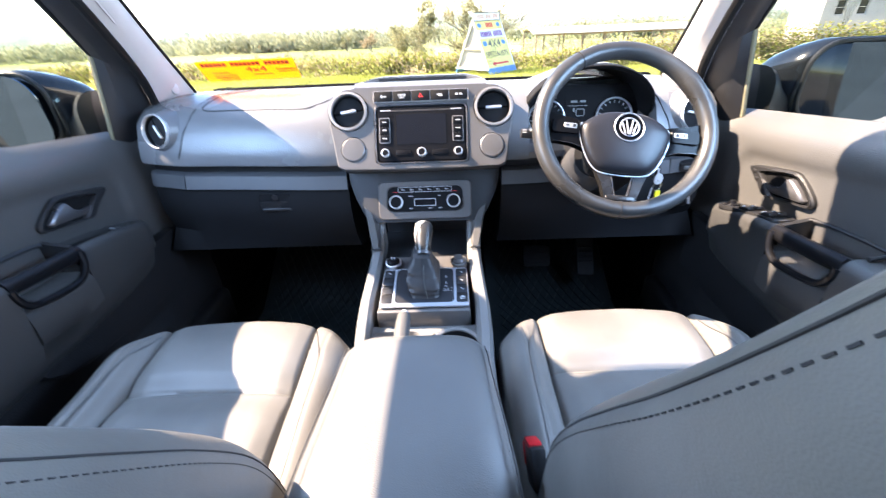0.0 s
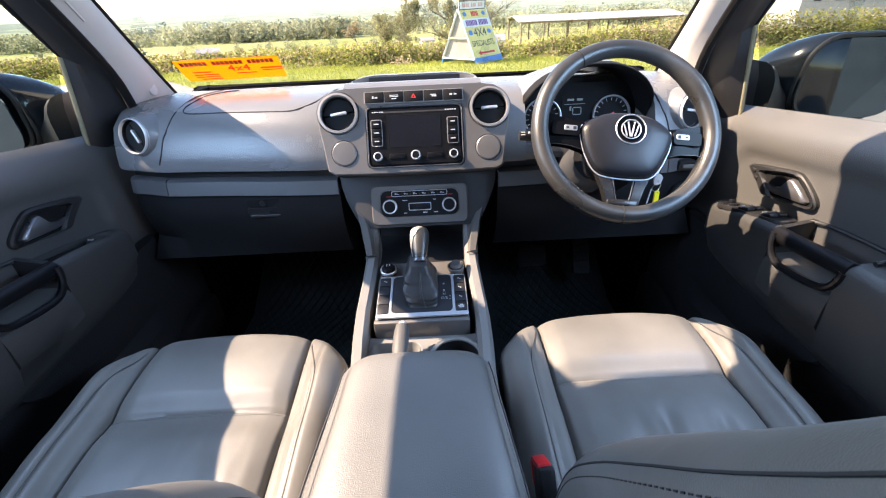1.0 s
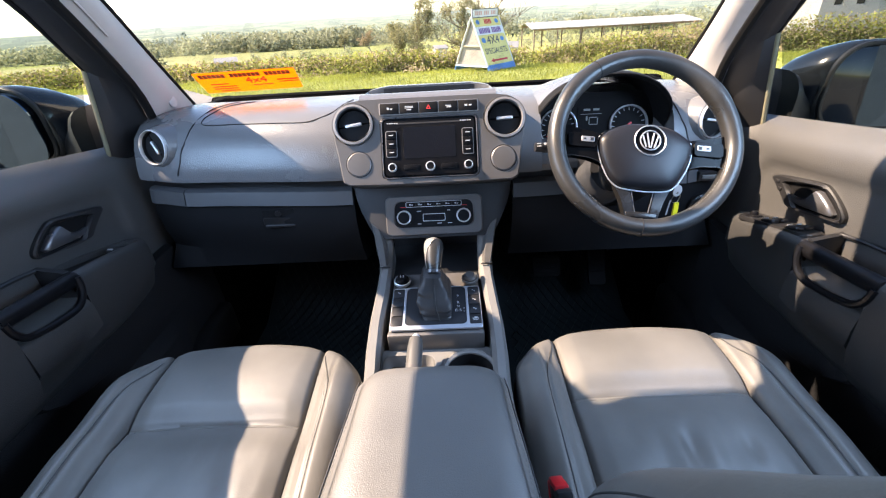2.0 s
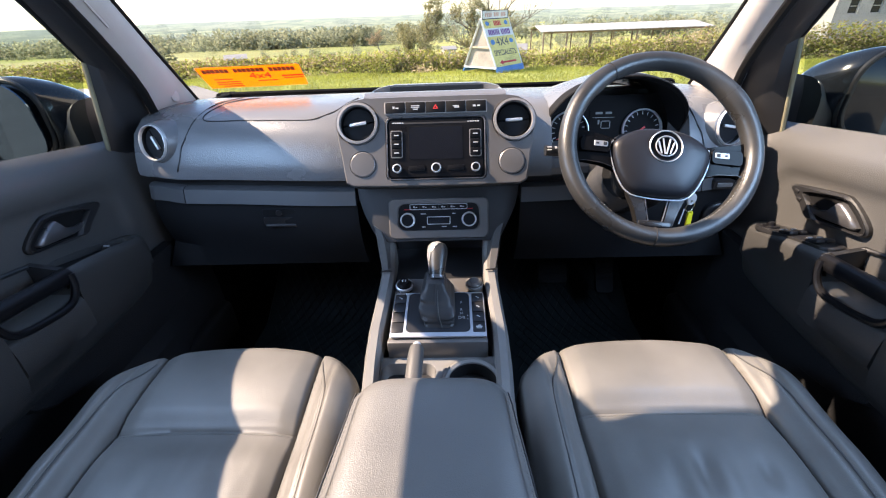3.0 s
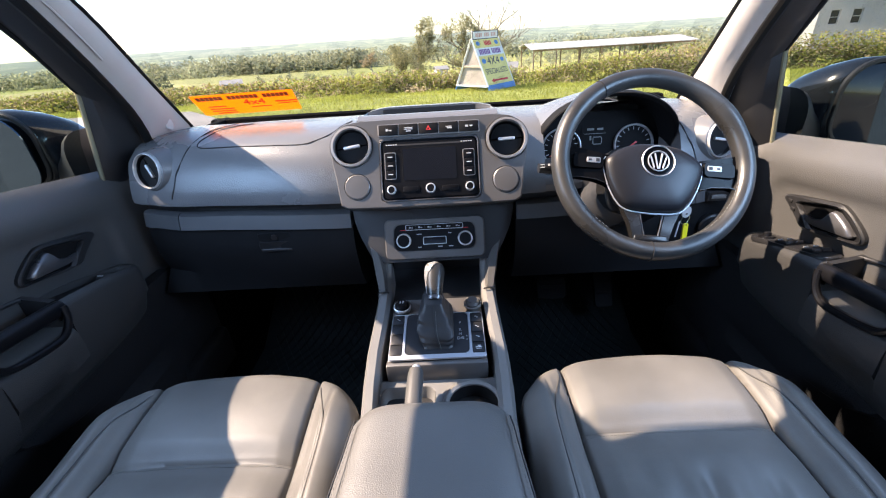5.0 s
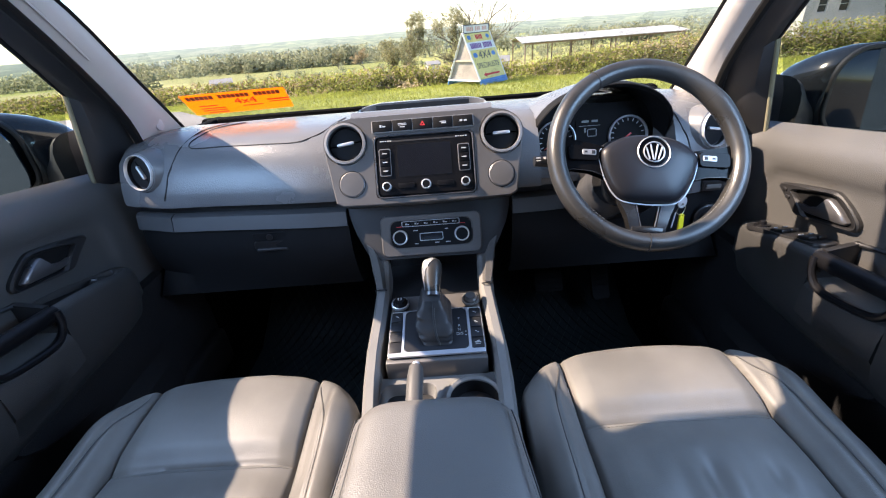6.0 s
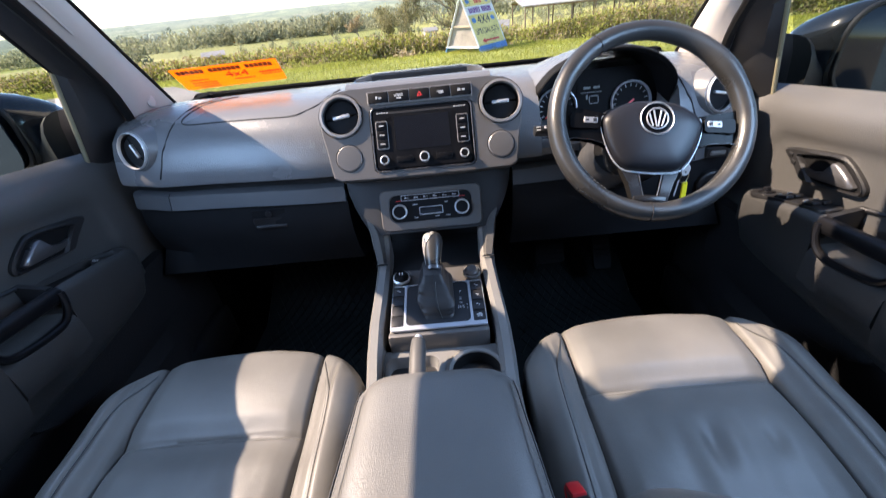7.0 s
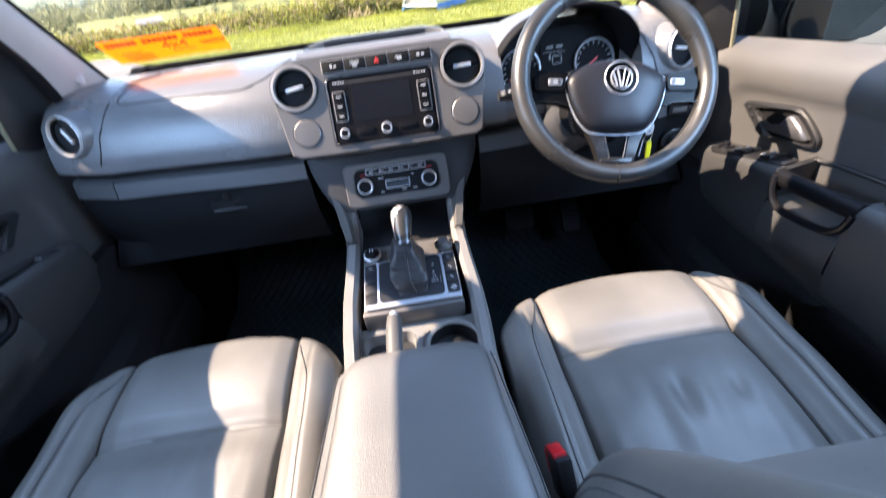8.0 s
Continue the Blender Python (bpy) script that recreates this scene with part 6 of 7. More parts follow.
def part_mirror(s, door):
    """Door mirror: a rounded shell that tapers forward, with its glass, on a short foot."""
    bm = bmesh.new()
    rings = []
    # y, inner edge, outer edge, middle height, height
    for y, xi, xo, zc, h in ((0.048, 0.886, 1.128, 0.734, 0.186), (0.054, 0.878, 1.134, 0.734, 0.196), (0.080, 0.868, 1.136, 0.733, 0.194), (0.115, 0.854, 1.128, 0.729, 0.176), (0.150, 0.848, 1.105, 0.724, 0.146), (0.180, 0.856, 1.065, 0.719, 0.110), (0.205, 0.880, 1.010, 0.716, 0.070), (0.214, 0.905, 0.975, 0.714, 0.036)):
        w = xo - xi
        rings.append([(s * (xi + w / 2) + x, y, zc + z) for x, z in rrect(w, h, h * 0.40, n=7)])
    loft(bm, rings)
    shell = part("mirror_shell", bm, M_PAINT, door, "glossy black mirror shell", 50)
    T = Matrix.Translation((s * 1.007, 0.047, 0.735)) @ Matrix.Rotation(radians(90), 4, "X")
    bm = bmesh.new()
    plate(bm, rrect(0.244, 0.190, 0.070, n=7), -0.004, 0.005, T, [rrect(0.226, 0.172, 0.062, n=7)], 0.002)
    part("mirror_bezel", bm, M_BLACK, shell)
    bm = bmesh.new()
    plate(bm, rrect(0.222, 0.172, 0.062, n=7), -0.001, 0.0025, T @ Matrix.Translation((0, 0, 0.004)) @ Matrix.Rotation(radians(-17 if s > 0 else -7), 4, "Y") @ Matrix.Rotation(radians(2), 4, "X"))
    part("mirror_glass", bm, M_MIRROR, shell, "mirror glass darkened to a dim blue")
    # foot on the sail panel, with the joint under the shell
    bm = bmesh.new()
    rings = []
    for x, y0, y1, z0, z1 in ((0.803, 0.008, 0.150, 0.630, 0.778), (0.818, 0.016, 0.150, 0.632, 0.772), (0.850, 0.040, 0.148, 0.640, 0.738), (0.900, 0.065, 0.145, 0.640, 0.692), (0.940, 0.085, 0.140, 0.642, 0.665)):
        rings.append([(s * x, (y0 + y1) / 2 + y, (z0 + z1) / 2 + z) for y, z in rrect(y1 - y0, z1 - z0, min(y1 - y0, z1 - z0) * 0.35, n=4)])
    loft(bm, rings)
    part("mirror_foot", bm, M_BLACK, shell, "black mirror foot", 50)
    bm = bmesh.new()
    tube(bm, [(s * 0.846, 0.072, 0.700), (s * 0.872, 0.062, 0.690), (s * 0.905, 0.060, 0.684)], 0.004, n=6)
    part("pale_strip", bm, M_SATIN, shell, "thin pale strip")
    return shell


left_door = build_door(-1, "passenger side")
right_door = build_door(1, "driver's side with switches")


# ---- footwells ----
def build_footwells():
    for x, lab in ((-0.40, "rubber mat with a diamond pattern on the passenger floor, darkened for shade"), (0.40, "rubber mat on the driver's floor, darkened for shade")):
        mat = thing("floor_mat", lab, "mat", "floor mats")
        bm = bmesh.new()
        rise = lambda y: 0.012 + 0.55 * max(0, y - 0.20) ** 1.0
        loft(bm, [[(x - 0.22, y, rise(y) - 0.010), (x - 0.215, y, rise(y)), (x + 0.215, y, rise(y)), (x + 0.22, y, rise(y) - 0.010)] for y in (-0.16, -0.05, 0.08, 0.18, 0.21, 0.30, 0.40, 0.52)])
        part("base", bm, M_MAT, mat)
        bm = bmesh.new()
        # raised diamond ribs
        for i in range(-26, 27):
            for sg in (-1, 1):
                pts = []
                for k in range(13):
                    y = -0.14 + 0.054 * k
                    q = i * 0.030 + sg * (y - 0.18) * 0.6
                    if abs(q) < 0.20:
                        pts.append((x + q, y, rise(y) + 0.001))
                if len(pts) > 1:
                    tube(bm, pts, 0.0026, n=4)
        tagged(part("ribs", bm, M_MAT, mat), kind="stuff")
    for x, w, lab in ((0.34, 0.09, "wide black rubber brake pedal with raised grips"), (0.50, 0.055, "tall black accelerator pedal")):
        ped = thing("pedal", lab, "pedal", "pedals")
        bm = bmesh.new()
        F = pose(x, 0.20, 0.20, 60)
        plate(bm, rrect(w, 0.07 if w > 0.06 else 0.14, 0.012), -0.008, 0.006, F, bev=0.003)
        pad = part("pad", bm, M_MATT, ped)
        for k in range(4):
            bm = bmesh.new()
            rbox(bm, (0, -0.024 + 0.016 * k, 0.007), (w * 0.8, 0.006, 0.004), 0.0015, 1, F)
            part("grip_rib", bm, M_MATT, pad)
        bm = bmesh.new()
        tube(bm, curve([(x, 0.21, 0.20), (x, 0.30, 0.26), (x, 0.36, 0.40), (x, 0.34, 0.50)], 4), 0.010, n=8)
        part("arm", bm, M_BLACK, ped)


build_footwells()


# ---- sticker inside the windscreen ----
def build_sticker():
    st = thing("windscreen_sticker", "translucent orange dealer sticker with red lettering on the windscreen", "sticker")
    m = bpy.data.materials.new("orange_film")
    m.use_nodes = True
    n, l = m.node_tree.nodes, m.node_tree.links
    b = n["Principled BSDF"]
    b.inputs["Base Color"].default_value, b.inputs["Roughness"].default_value = (0.90, 0.34, 0.02, 1), 0.4
    tr, tl, mx, m2 = n.new("ShaderNodeBsdfTransparent"), n.new("ShaderNodeBsdfTranslucent"), n.new("ShaderNodeMixShader"), n.new("ShaderNodeMixShader")
    tr.inputs["Color"].default_value, tl.inputs["Color"].default_value = (1.0, 0.40, 0.07, 1), (1.0, 0.50, 0.04, 1)
    mx.inputs[0].default_value, m2.inputs[0].default_value = 0.66, 0.56
    l.new(b.outputs[0], mx.inputs[1]), l.new(tl.outputs[0], mx.inputs[2])
    l.new(mx.outputs[0], m2.inputs[1]), l.new(tr.outputs[0], m2.inputs[2])
    l.new(m2.outputs[0], n["Material Output"].inputs[0])
    ang = radians(38)
    # frame on the pane: x across, y up the glass, z into the cabin
    up = Vector((0, -math.cos(ang), math.sin(ang)))
    x = Vector((1, 0.110, 0.0)).normalized()
    up = (up - x * up.dot(x)).normalized()
    F = Matrix.Translation((-0.470, 0.228, 0.795)) @ Matrix((x, up, x.cross(up))).transposed().to_4x4()
    bm = bmesh.new()
    plate(bm, rrect(0.250, 0.092, 0.003, n=2), -0.0004, 0.0004, F)
    part("film", bm, m, st)
    red = material("red_print", (0.50, 0.02, 0.01), 0.5)
    dark = material("dark_red_print", (0.16, 0.02, 0.01), 0.5)
    Z = F @ Matrix.Translation((0, 0, 0.0008))
    bm = bmesh.new()
    bars(bm, Z, [(-0.110 + 0.0108 * i, 0.030, 0.0086, 0.0150) for i in range(21) if i not in (6, 14)])
    tagged(part("name_bars", bm, dark, st, "dark red name line as plain bars"), kind="stuff")
    lettering("lettering", "4x4", 0.037, Z @ Matrix.Translation((0.018, 0.004, 0)), red, st)
    bm = bmesh.new()
    bars(bm, Z, [(0.098, 0.000, 0.055, 0.004), (0.098, -0.010, 0.050, 0.0025), (-0.078, -0.006, 0.045, 0.003), (-0.070, -0.018, 0.060, 0.003), (-0.070, -0.028, 0.060, 0.003), (-0.064, -0.038, 0.050, 0.003), (0.03, -0.018, 0.05, 0.0025)])
    tagged(part("small_print", bm, red, st, "small red print as plain bars"), kind="stuff")


build_sticker()


# ---- outside ----
def ground_height(x, y):
    r = math.hypot(x, y)
    z = -0.62
    if y > 11:
        d = min(y - 11, 4)
        z -= 0.050 * d * d
    if y > 15:
        k = 1 - 0.62 * smooth(2, 22, x) * smooth(140, 60, y)
        z -= k * (0.13 * min(y - 15, 84)) + smooth(95, 500, y) * 9
    z -= 28 * smooth(800, 3000, y)
    z += 2.6 * noise.noise(Vector((x * 0.006, y * 0.006, 0.3))) * smooth(60, 300, r)
    return z


def grass_material():
    m = bpy.data.materials.new("meadow")
    m.use_nodes = True
    n, l = m.node_tree.nodes, m.node_tree.links
    b = n["Principled BSDF"]
    b.inputs["Roughness"].default_value = 0.9
    b.inputs["Specular IOR Level"].default_value = 0.2
    co = n.new("ShaderNodeTexCoord").outputs["Object"]
    v = n.new("ShaderNodeTexVoronoi")
    v.inputs["Scale"].default_value = 0.0085
    l.new(co, v.inputs["Vector"])
    sep = n.new("ShaderNodeSeparateColor")
    l.new(v.outputs["Color"], sep.inputs[0])
    ramp = n.new("ShaderNodeValToRGB")
    e = ramp.color_ramp.elements
    e[0].position, e[0].color = 0.0, (0.20, 0.23, 0.06, 1)
    e[1].position, e[1].color = 1.0, (0.28, 0.29, 0.10, 1)
    for p, c in ((0.3, (0.27, 0.30, 0.08, 1)), (0.5, (0.29, 0.25, 0.14, 1)), (0.7, (0.24, 0.27, 0.07, 1)), (0.86, (0.15, 0.16, 0.07, 1))):
        q = e.new(p)
        q.color = c
    l.new(sep.outputs[0], ramp.inputs[0])
    t = n.new("ShaderNodeTexNoise")
    t.inputs["Scale"].default_value, t.inputs["Detail"].default_value = 1.3, 8.0
    l.new(co, t.inputs["Vector"])
    r = n.new("ShaderNodeMapRange")
    r.inputs["From Min"].default_value, r.inputs["From Max"].default_value, r.inputs["To Min"].default_value, r.inputs["To Max"].default_value = 0.3, 0.7, 0.7, 1.25
    l.new(t.outputs["Fac"], r.inputs["Value"])
    sc = n.new("ShaderNodeVectorMath")
    sc.operation = "SCALE"
    l.new(ramp.outputs[0], sc.inputs[0]), l.new(r.outputs[0], sc.inputs["Scale"])
    l.new(sc.outputs[0], b.inputs["Base Color"])
    u = n.new("ShaderNodeBump")
    u.inputs["Strength"].default_value, u.inputs["Distance"].default_value = 0.6, 0.05
    t2 = n.new("ShaderNodeTexNoise")
    t2.inputs["Scale"].default_value = 14.0
    l.new(co, t2.inputs["Vector"]), l.new(t2.outputs["Fac"], u.inputs["Height"]), l.new(u.outputs[0], b.inputs["Normal"])
    return m


M_GRASS = grass_material()
def leaf_material(name, base, vary, size, piece, through=0.45):
    """Matt leaves that let part of the light through."""
    m = material(name, base, 0.75, vary=vary, vary_size=size, piece=piece, spec=0.15)
    n, l = m.node_tree.nodes, m.node_tree.links
    b = n["Principled BSDF"]
    t, mx = n.new("ShaderNodeBsdfTranslucent"), n.new("ShaderNodeMixShader")
    l.new(b.inputs["Base Color"].links[0].from_socket, t.inputs["Color"])
    mx.inputs[0].default_value = through
    l.new(b.outputs[0], mx.inputs[1]), l.new(t.outputs[0], mx.inputs[2]), l.new(mx.outputs[0], n["Material Output"].inputs[0])
    return m


M_BLADE = leaf_material("grass_blades", (0.32, 0.335, 0.072), 0.25, 0.6, 0.3)
M_LEAF_A = leaf_material("hedge_leaves", (0.285, 0.290, 0.072), 0.3, 1.2, 0.5)
M_LEAF_B = leaf_material("dry_twigs", (0.36, 0.285, 0.175), 0.3, 1.2, 0.5)
M_LEAF_C = leaf_material("tree_leaves", (0.25, 0.232, 0.125), 0.3, 0.7, 0.4)
# haze painted into the leaf colours of the valley and beyond
M_LEAF_D = leaf_material("far_leaves_hazed", (0.31, 0.35, 0.30), 0.30, 0.02, 0.22)
M_LEAF_E = leaf_material("valley_leaves_hazed", (0.275, 0.285, 0.185), 0.35, 0.03, 0.28)
M_BARK = material("bark", (0.20, 0.168, 0.135), 0.9, grain=0.8, grain_size=30, vary=0.3, vary_size=3)


def build_ground():
    bm = bmesh.new()
    ys = [-3000, -800, -200, -60, -20, -8, -3, 0, 3, 6] + [8 + 1.0 * i for i in range(22)] + [30 * 1.075**i for i in range(68)]
    ys = [y for y in ys if y < 4300]
    xs = sorted({sg * v for v in [0, 1.5, 3, 5, 7, 9, 12, 15, 18, 22] + [26 * 1.11**i for i in range(48)] for sg in (-1, 1)})
    grid = [[bm.verts.new((x, y, ground_height(x, y))) for x in xs] for y in ys]
    for a, b in zip(grid, grid[1:]):
        for i in range(len(xs) - 1):
            bm.faces.new((a[i], a[i + 1], b[i + 1], b[i]))
    tagged(part("ground", bm, M_GRASS, sharp=180), "sunlit green fields falling to a wide valley", "ground", kind="structure")
    bm = bmesh.new()
    n = 40
    edge = [(-45 + 90 * i / n, 7.4 + min(3.4, max(0, 41.5 - 90 * i / n)) + 0.25 * noise.noise(Vector((i * 0.7, 0, 0)))) for i in range(n + 1)]
    poly = edge + [(45, -40), (-45, -40)]
    plate(bm, poly[::-1], -0.62, -0.605)
    tagged(part("road", bm, M_TARMAC), "grey worn tarmac yard beside the verge", "yard", kind="structure")


build_ground()


def leaf_cloud(rng, verts, faces, c, rad, count, size):
    """Small bent leaves scattered through a lump, denser towards its skin."""
    for _ in range(count):
        d = Vector((rng.gauss(0, 1), rng.gauss(0, 1), rng.gauss(0, 1))).normalized()
        p = Vector(c) + Vector((d.x * rad[0], d.y * rad[1], d.z * rad[2])) * (rng.random() ** 0.45)
        a = Vector((rng.gauss(0, 1), rng.gauss(0, 1), rng.gauss(0, 1))).normalized()
        b = a.orthogonal().normalized()
        s = size * (0.6 + 0.8 * rng.random())
        k = len(verts)
        verts += [p - a * s, p + b * s * 0.55, p + a * s, p - b * s * 0.55]
        faces += [(k, k + 1, k + 2, k + 3)]


def leaf_mesh(name, verts, faces, mat, parent=None, label=""):
    me = bpy.data.meshes.new(name)
    me.from_pydata([tuple(v) for v in verts], [], faces)
    me.materials.append(mat)
    ob = new(name, me)
    if parent is not None:
        ob.parent = parent
    if label:
        ob["label"] = label
    return ob


def build_verge():
    rng = random.Random(5)
    verts, faces = [], []
    for _ in range(95000):
        x = -13 + 28 * rng.random()
        y = 7.4 + min(3.4, max(0, -3.5 - x)) + 7 * rng.random() ** 1.1
        h = 0.04 + 0.07 * rng.random() + 0.16 * max(0, noise.noise(Vector((x * 0.5, y * 0.5, 3)))) * smooth(9, 13, y)
        z = ground_height(x, y) - 0.01
        a = rng.random() * math.tau
        w = 0.004 + 0.005 * rng.random()
        lean = Vector((rng.gauss(0, 0.05), rng.gauss(0, 0.05), 0))
        d = Vector((math.cos(a) * w, math.sin(a) * w, 0))
        p = Vector((x, y, z))
        k = len(verts)
        verts += [p - d, p + d, p + lean + Vector((0, 0, h))]
        faces += [(k, k + 1, k + 2)]
    ob = leaf_mesh("grass", verts, faces, M_BLADE)
    tagged(ob, "tufted bright green verge grass", "grass", kind="stuff")


build_verge()


def build_hedge():
    rng = random.Random(11)
    for kind, mat, share, lab in (("hedge", M_LEAF_A, 1.0, "trimmed leafy green roadside hedge"), ("hedge_twigs", M_LEAF_B, 0.75, "dry brown twigs in the roadside hedge")):
        verts, faces = [], []
        x = -26.0
        while x < 32:
            y = 15 + 0.5 * noise.noise(Vector((x * 0.2, 0, 0)))
            lush = noise.noise(Vector((x * 0.16, 4, 0)))
            top = 1.10 + 0.16 * noise.noise(Vector((x * 0.45, 1, 0))) + 0.10 * noise.noise(Vector((x * 1.7, 2, 0))) + 0.40 * smooth(3, 11, x)
            z0 = ground_height(x, y)
            part_ = share * (0.9 + 0.9 * lush) if kind == "hedge" else share * (0.9 - 0.9 * lush)
            near = 1.0 if -16 < x < 22 else 0.45
            leaf_cloud(rng, verts, faces, (x, y, z0 + top * 0.5), (0.55, 0.5, top * 0.55), int(680 * max(part_, 0.15) * near), 0.044 if kind == "hedge" else 0.042)
            x += 0.38
        # clumps of taller growth at its foot
        for _ in range(60):
            x = rng.uniform(-14, 20)
            y = rng.uniform(12.4, 14.4)
            leaf_cloud(rng, verts, faces, (x, y, ground_height(x, y) + 0.15), (0.35, 0.3, 0.22), 50, 0.035)
        ob = leaf_mesh(kind, verts, faces, mat)
        tagged(ob, lab, "hedge", kind="stuff")


build_hedge()


def build_tree(seed, place, height, spread, leaves, leaf_mat, label, bare=0.0):
    rng = random.Random(seed)
    tree = thing("tree", label, "tree", "field trees")
    bm = bmesh.new()
    tips = []

    def limb(p, d, length, r, depth):
        pts, q, v = [p], p, d
        for _ in range(4):
            v = (v + Vector((rng.gauss(0, 0.16), rng.gauss(0, 0.16), rng.gauss(0.03, 0.10)))).normalized()
            q = q + v * (length / 4)
            pts.append(q)
        tube(bm, pts, [r * (1 - 0.16 * i) for i in range(5)], n=7 if depth < 2 else 4)
        if depth >= (2 if bare else 1):
            tips.extend(pts[2:])
        if depth < (4 if bare else 3):
            for k in range(rng.choice((3, 4)) if depth else 6):
                at = pts[rng.choice((2, 3, 4))] if depth else pts[1 + k % 4]
                out = Vector((rng.gauss(0, 1), rng.gauss(0, 1), rng.uniform(0.1, 0.9))).normalized()
                w = (v * 0.55 + out * spread).normalized()
                limb(at, w, length * rng.uniform(0.55, 0.78), r * 0.5, depth + 1)

    limb(Vector((0, 0, -0.2)), Vector((0.03, 0, 1)), height * 0.5, height * 0.028, 0)
    part("trunk", bm, M_BARK, tree)
    verts, faces = [], []
    for t in tips:
        if rng.random() > bare:
            leaf_cloud(rng, verts, faces, t, (0.55, 0.55, 0.5), leaves, 0.095)
    if faces:
        leaf_mesh("crown", verts, faces, leaf_mat, tree)
    tree.matrix_basis = Matrix.Translation((place[0], place[1], ground_height(*place)))
    return tree


build_tree(3, (-4.6, 55), 8.8, 0.50, 26, M_LEAF_C, "ivy-covered dark green tree beyond the hedge")
build_tree(8, (2.6, 60), 9.6, 0.60, 17, M_LEAF_C, "half-bare tree with thin grey branches", 0.45)
build_tree(12, (6.6, 62), 13.2, 0.62, 3, M_LEAF_B, "bare spreading tree with fine twigs", 0.8)
build_tree(17, (-30, 190), 7.5, 0.6, 10, M_LEAF_B, "small brown budding tree in the valley field", 0.3)
build_tree(21, (-43, 200), 7.0, 0.7, 16, M_LEAF_C, "round green tree in the valley field")


def build_valley():
    """Field hedges, copses and woods far down in the valley."""
    rng = random.Random(23)
    near, far = ([], []), ([], [])

    def lump(x, y, h, w):
        z = ground_height(x, y)
        verts, faces = near if y < 300 else far
        leaf_cloud(rng, verts, faces, (x, y, z + h * 0.5), (w, w, h * 0.55), 120 if y < 330 else 60, h * (0.085 if y < 330 else 0.13))

    for _ in range(40):
        y = 150 * (4.4 ** rng.random())
        x = rng.uniform(-1.0, 1.0) * (30 + y * 0.95)
        a = rng.choice((0.12, -0.2, 0.05, 1.7, 0.3))
        length = rng.uniform(0.12, 0.5) * y + 12
        step = 2.0 + y * 0.006
        k = 0.0
        while k < length:
            h = (1.3 + 1.9 * rng.random() ** 2) * (1 + y * 0.0008)
            if rng.random() < 0.14:
                h *= 2.5
            lump(x + k * math.cos(a) + rng.gauss(0, 0.8), y + k * math.sin(a) + rng.gauss(0, 0.8), h, h * 0.45)
            k += step
    # woods in long bands across the valley
    for _ in range(20):
        y = 230 * (3.2 ** rng.random())
        x = rng.uniform(-1, 1) * y * 0.95
        for _ in range(46):
            lump(x + rng.gauss(0, 0.14 * y), y + rng.gauss(0, 0.012 * y), rng.uniform(5, 10), rng.uniform(4, 8))
    tagged(leaf_mesh("valley_trees", *near, M_LEAF_E), "hedgerows and budding trees in the valley fields, haze in their colour", "trees", kind="stuff")
    tagged(leaf_mesh("far_trees", *far, M_LEAF_D), "far hedgerows, copses and woods across the valley, haze in their colour", "trees", kind="stuff")


build_valley()


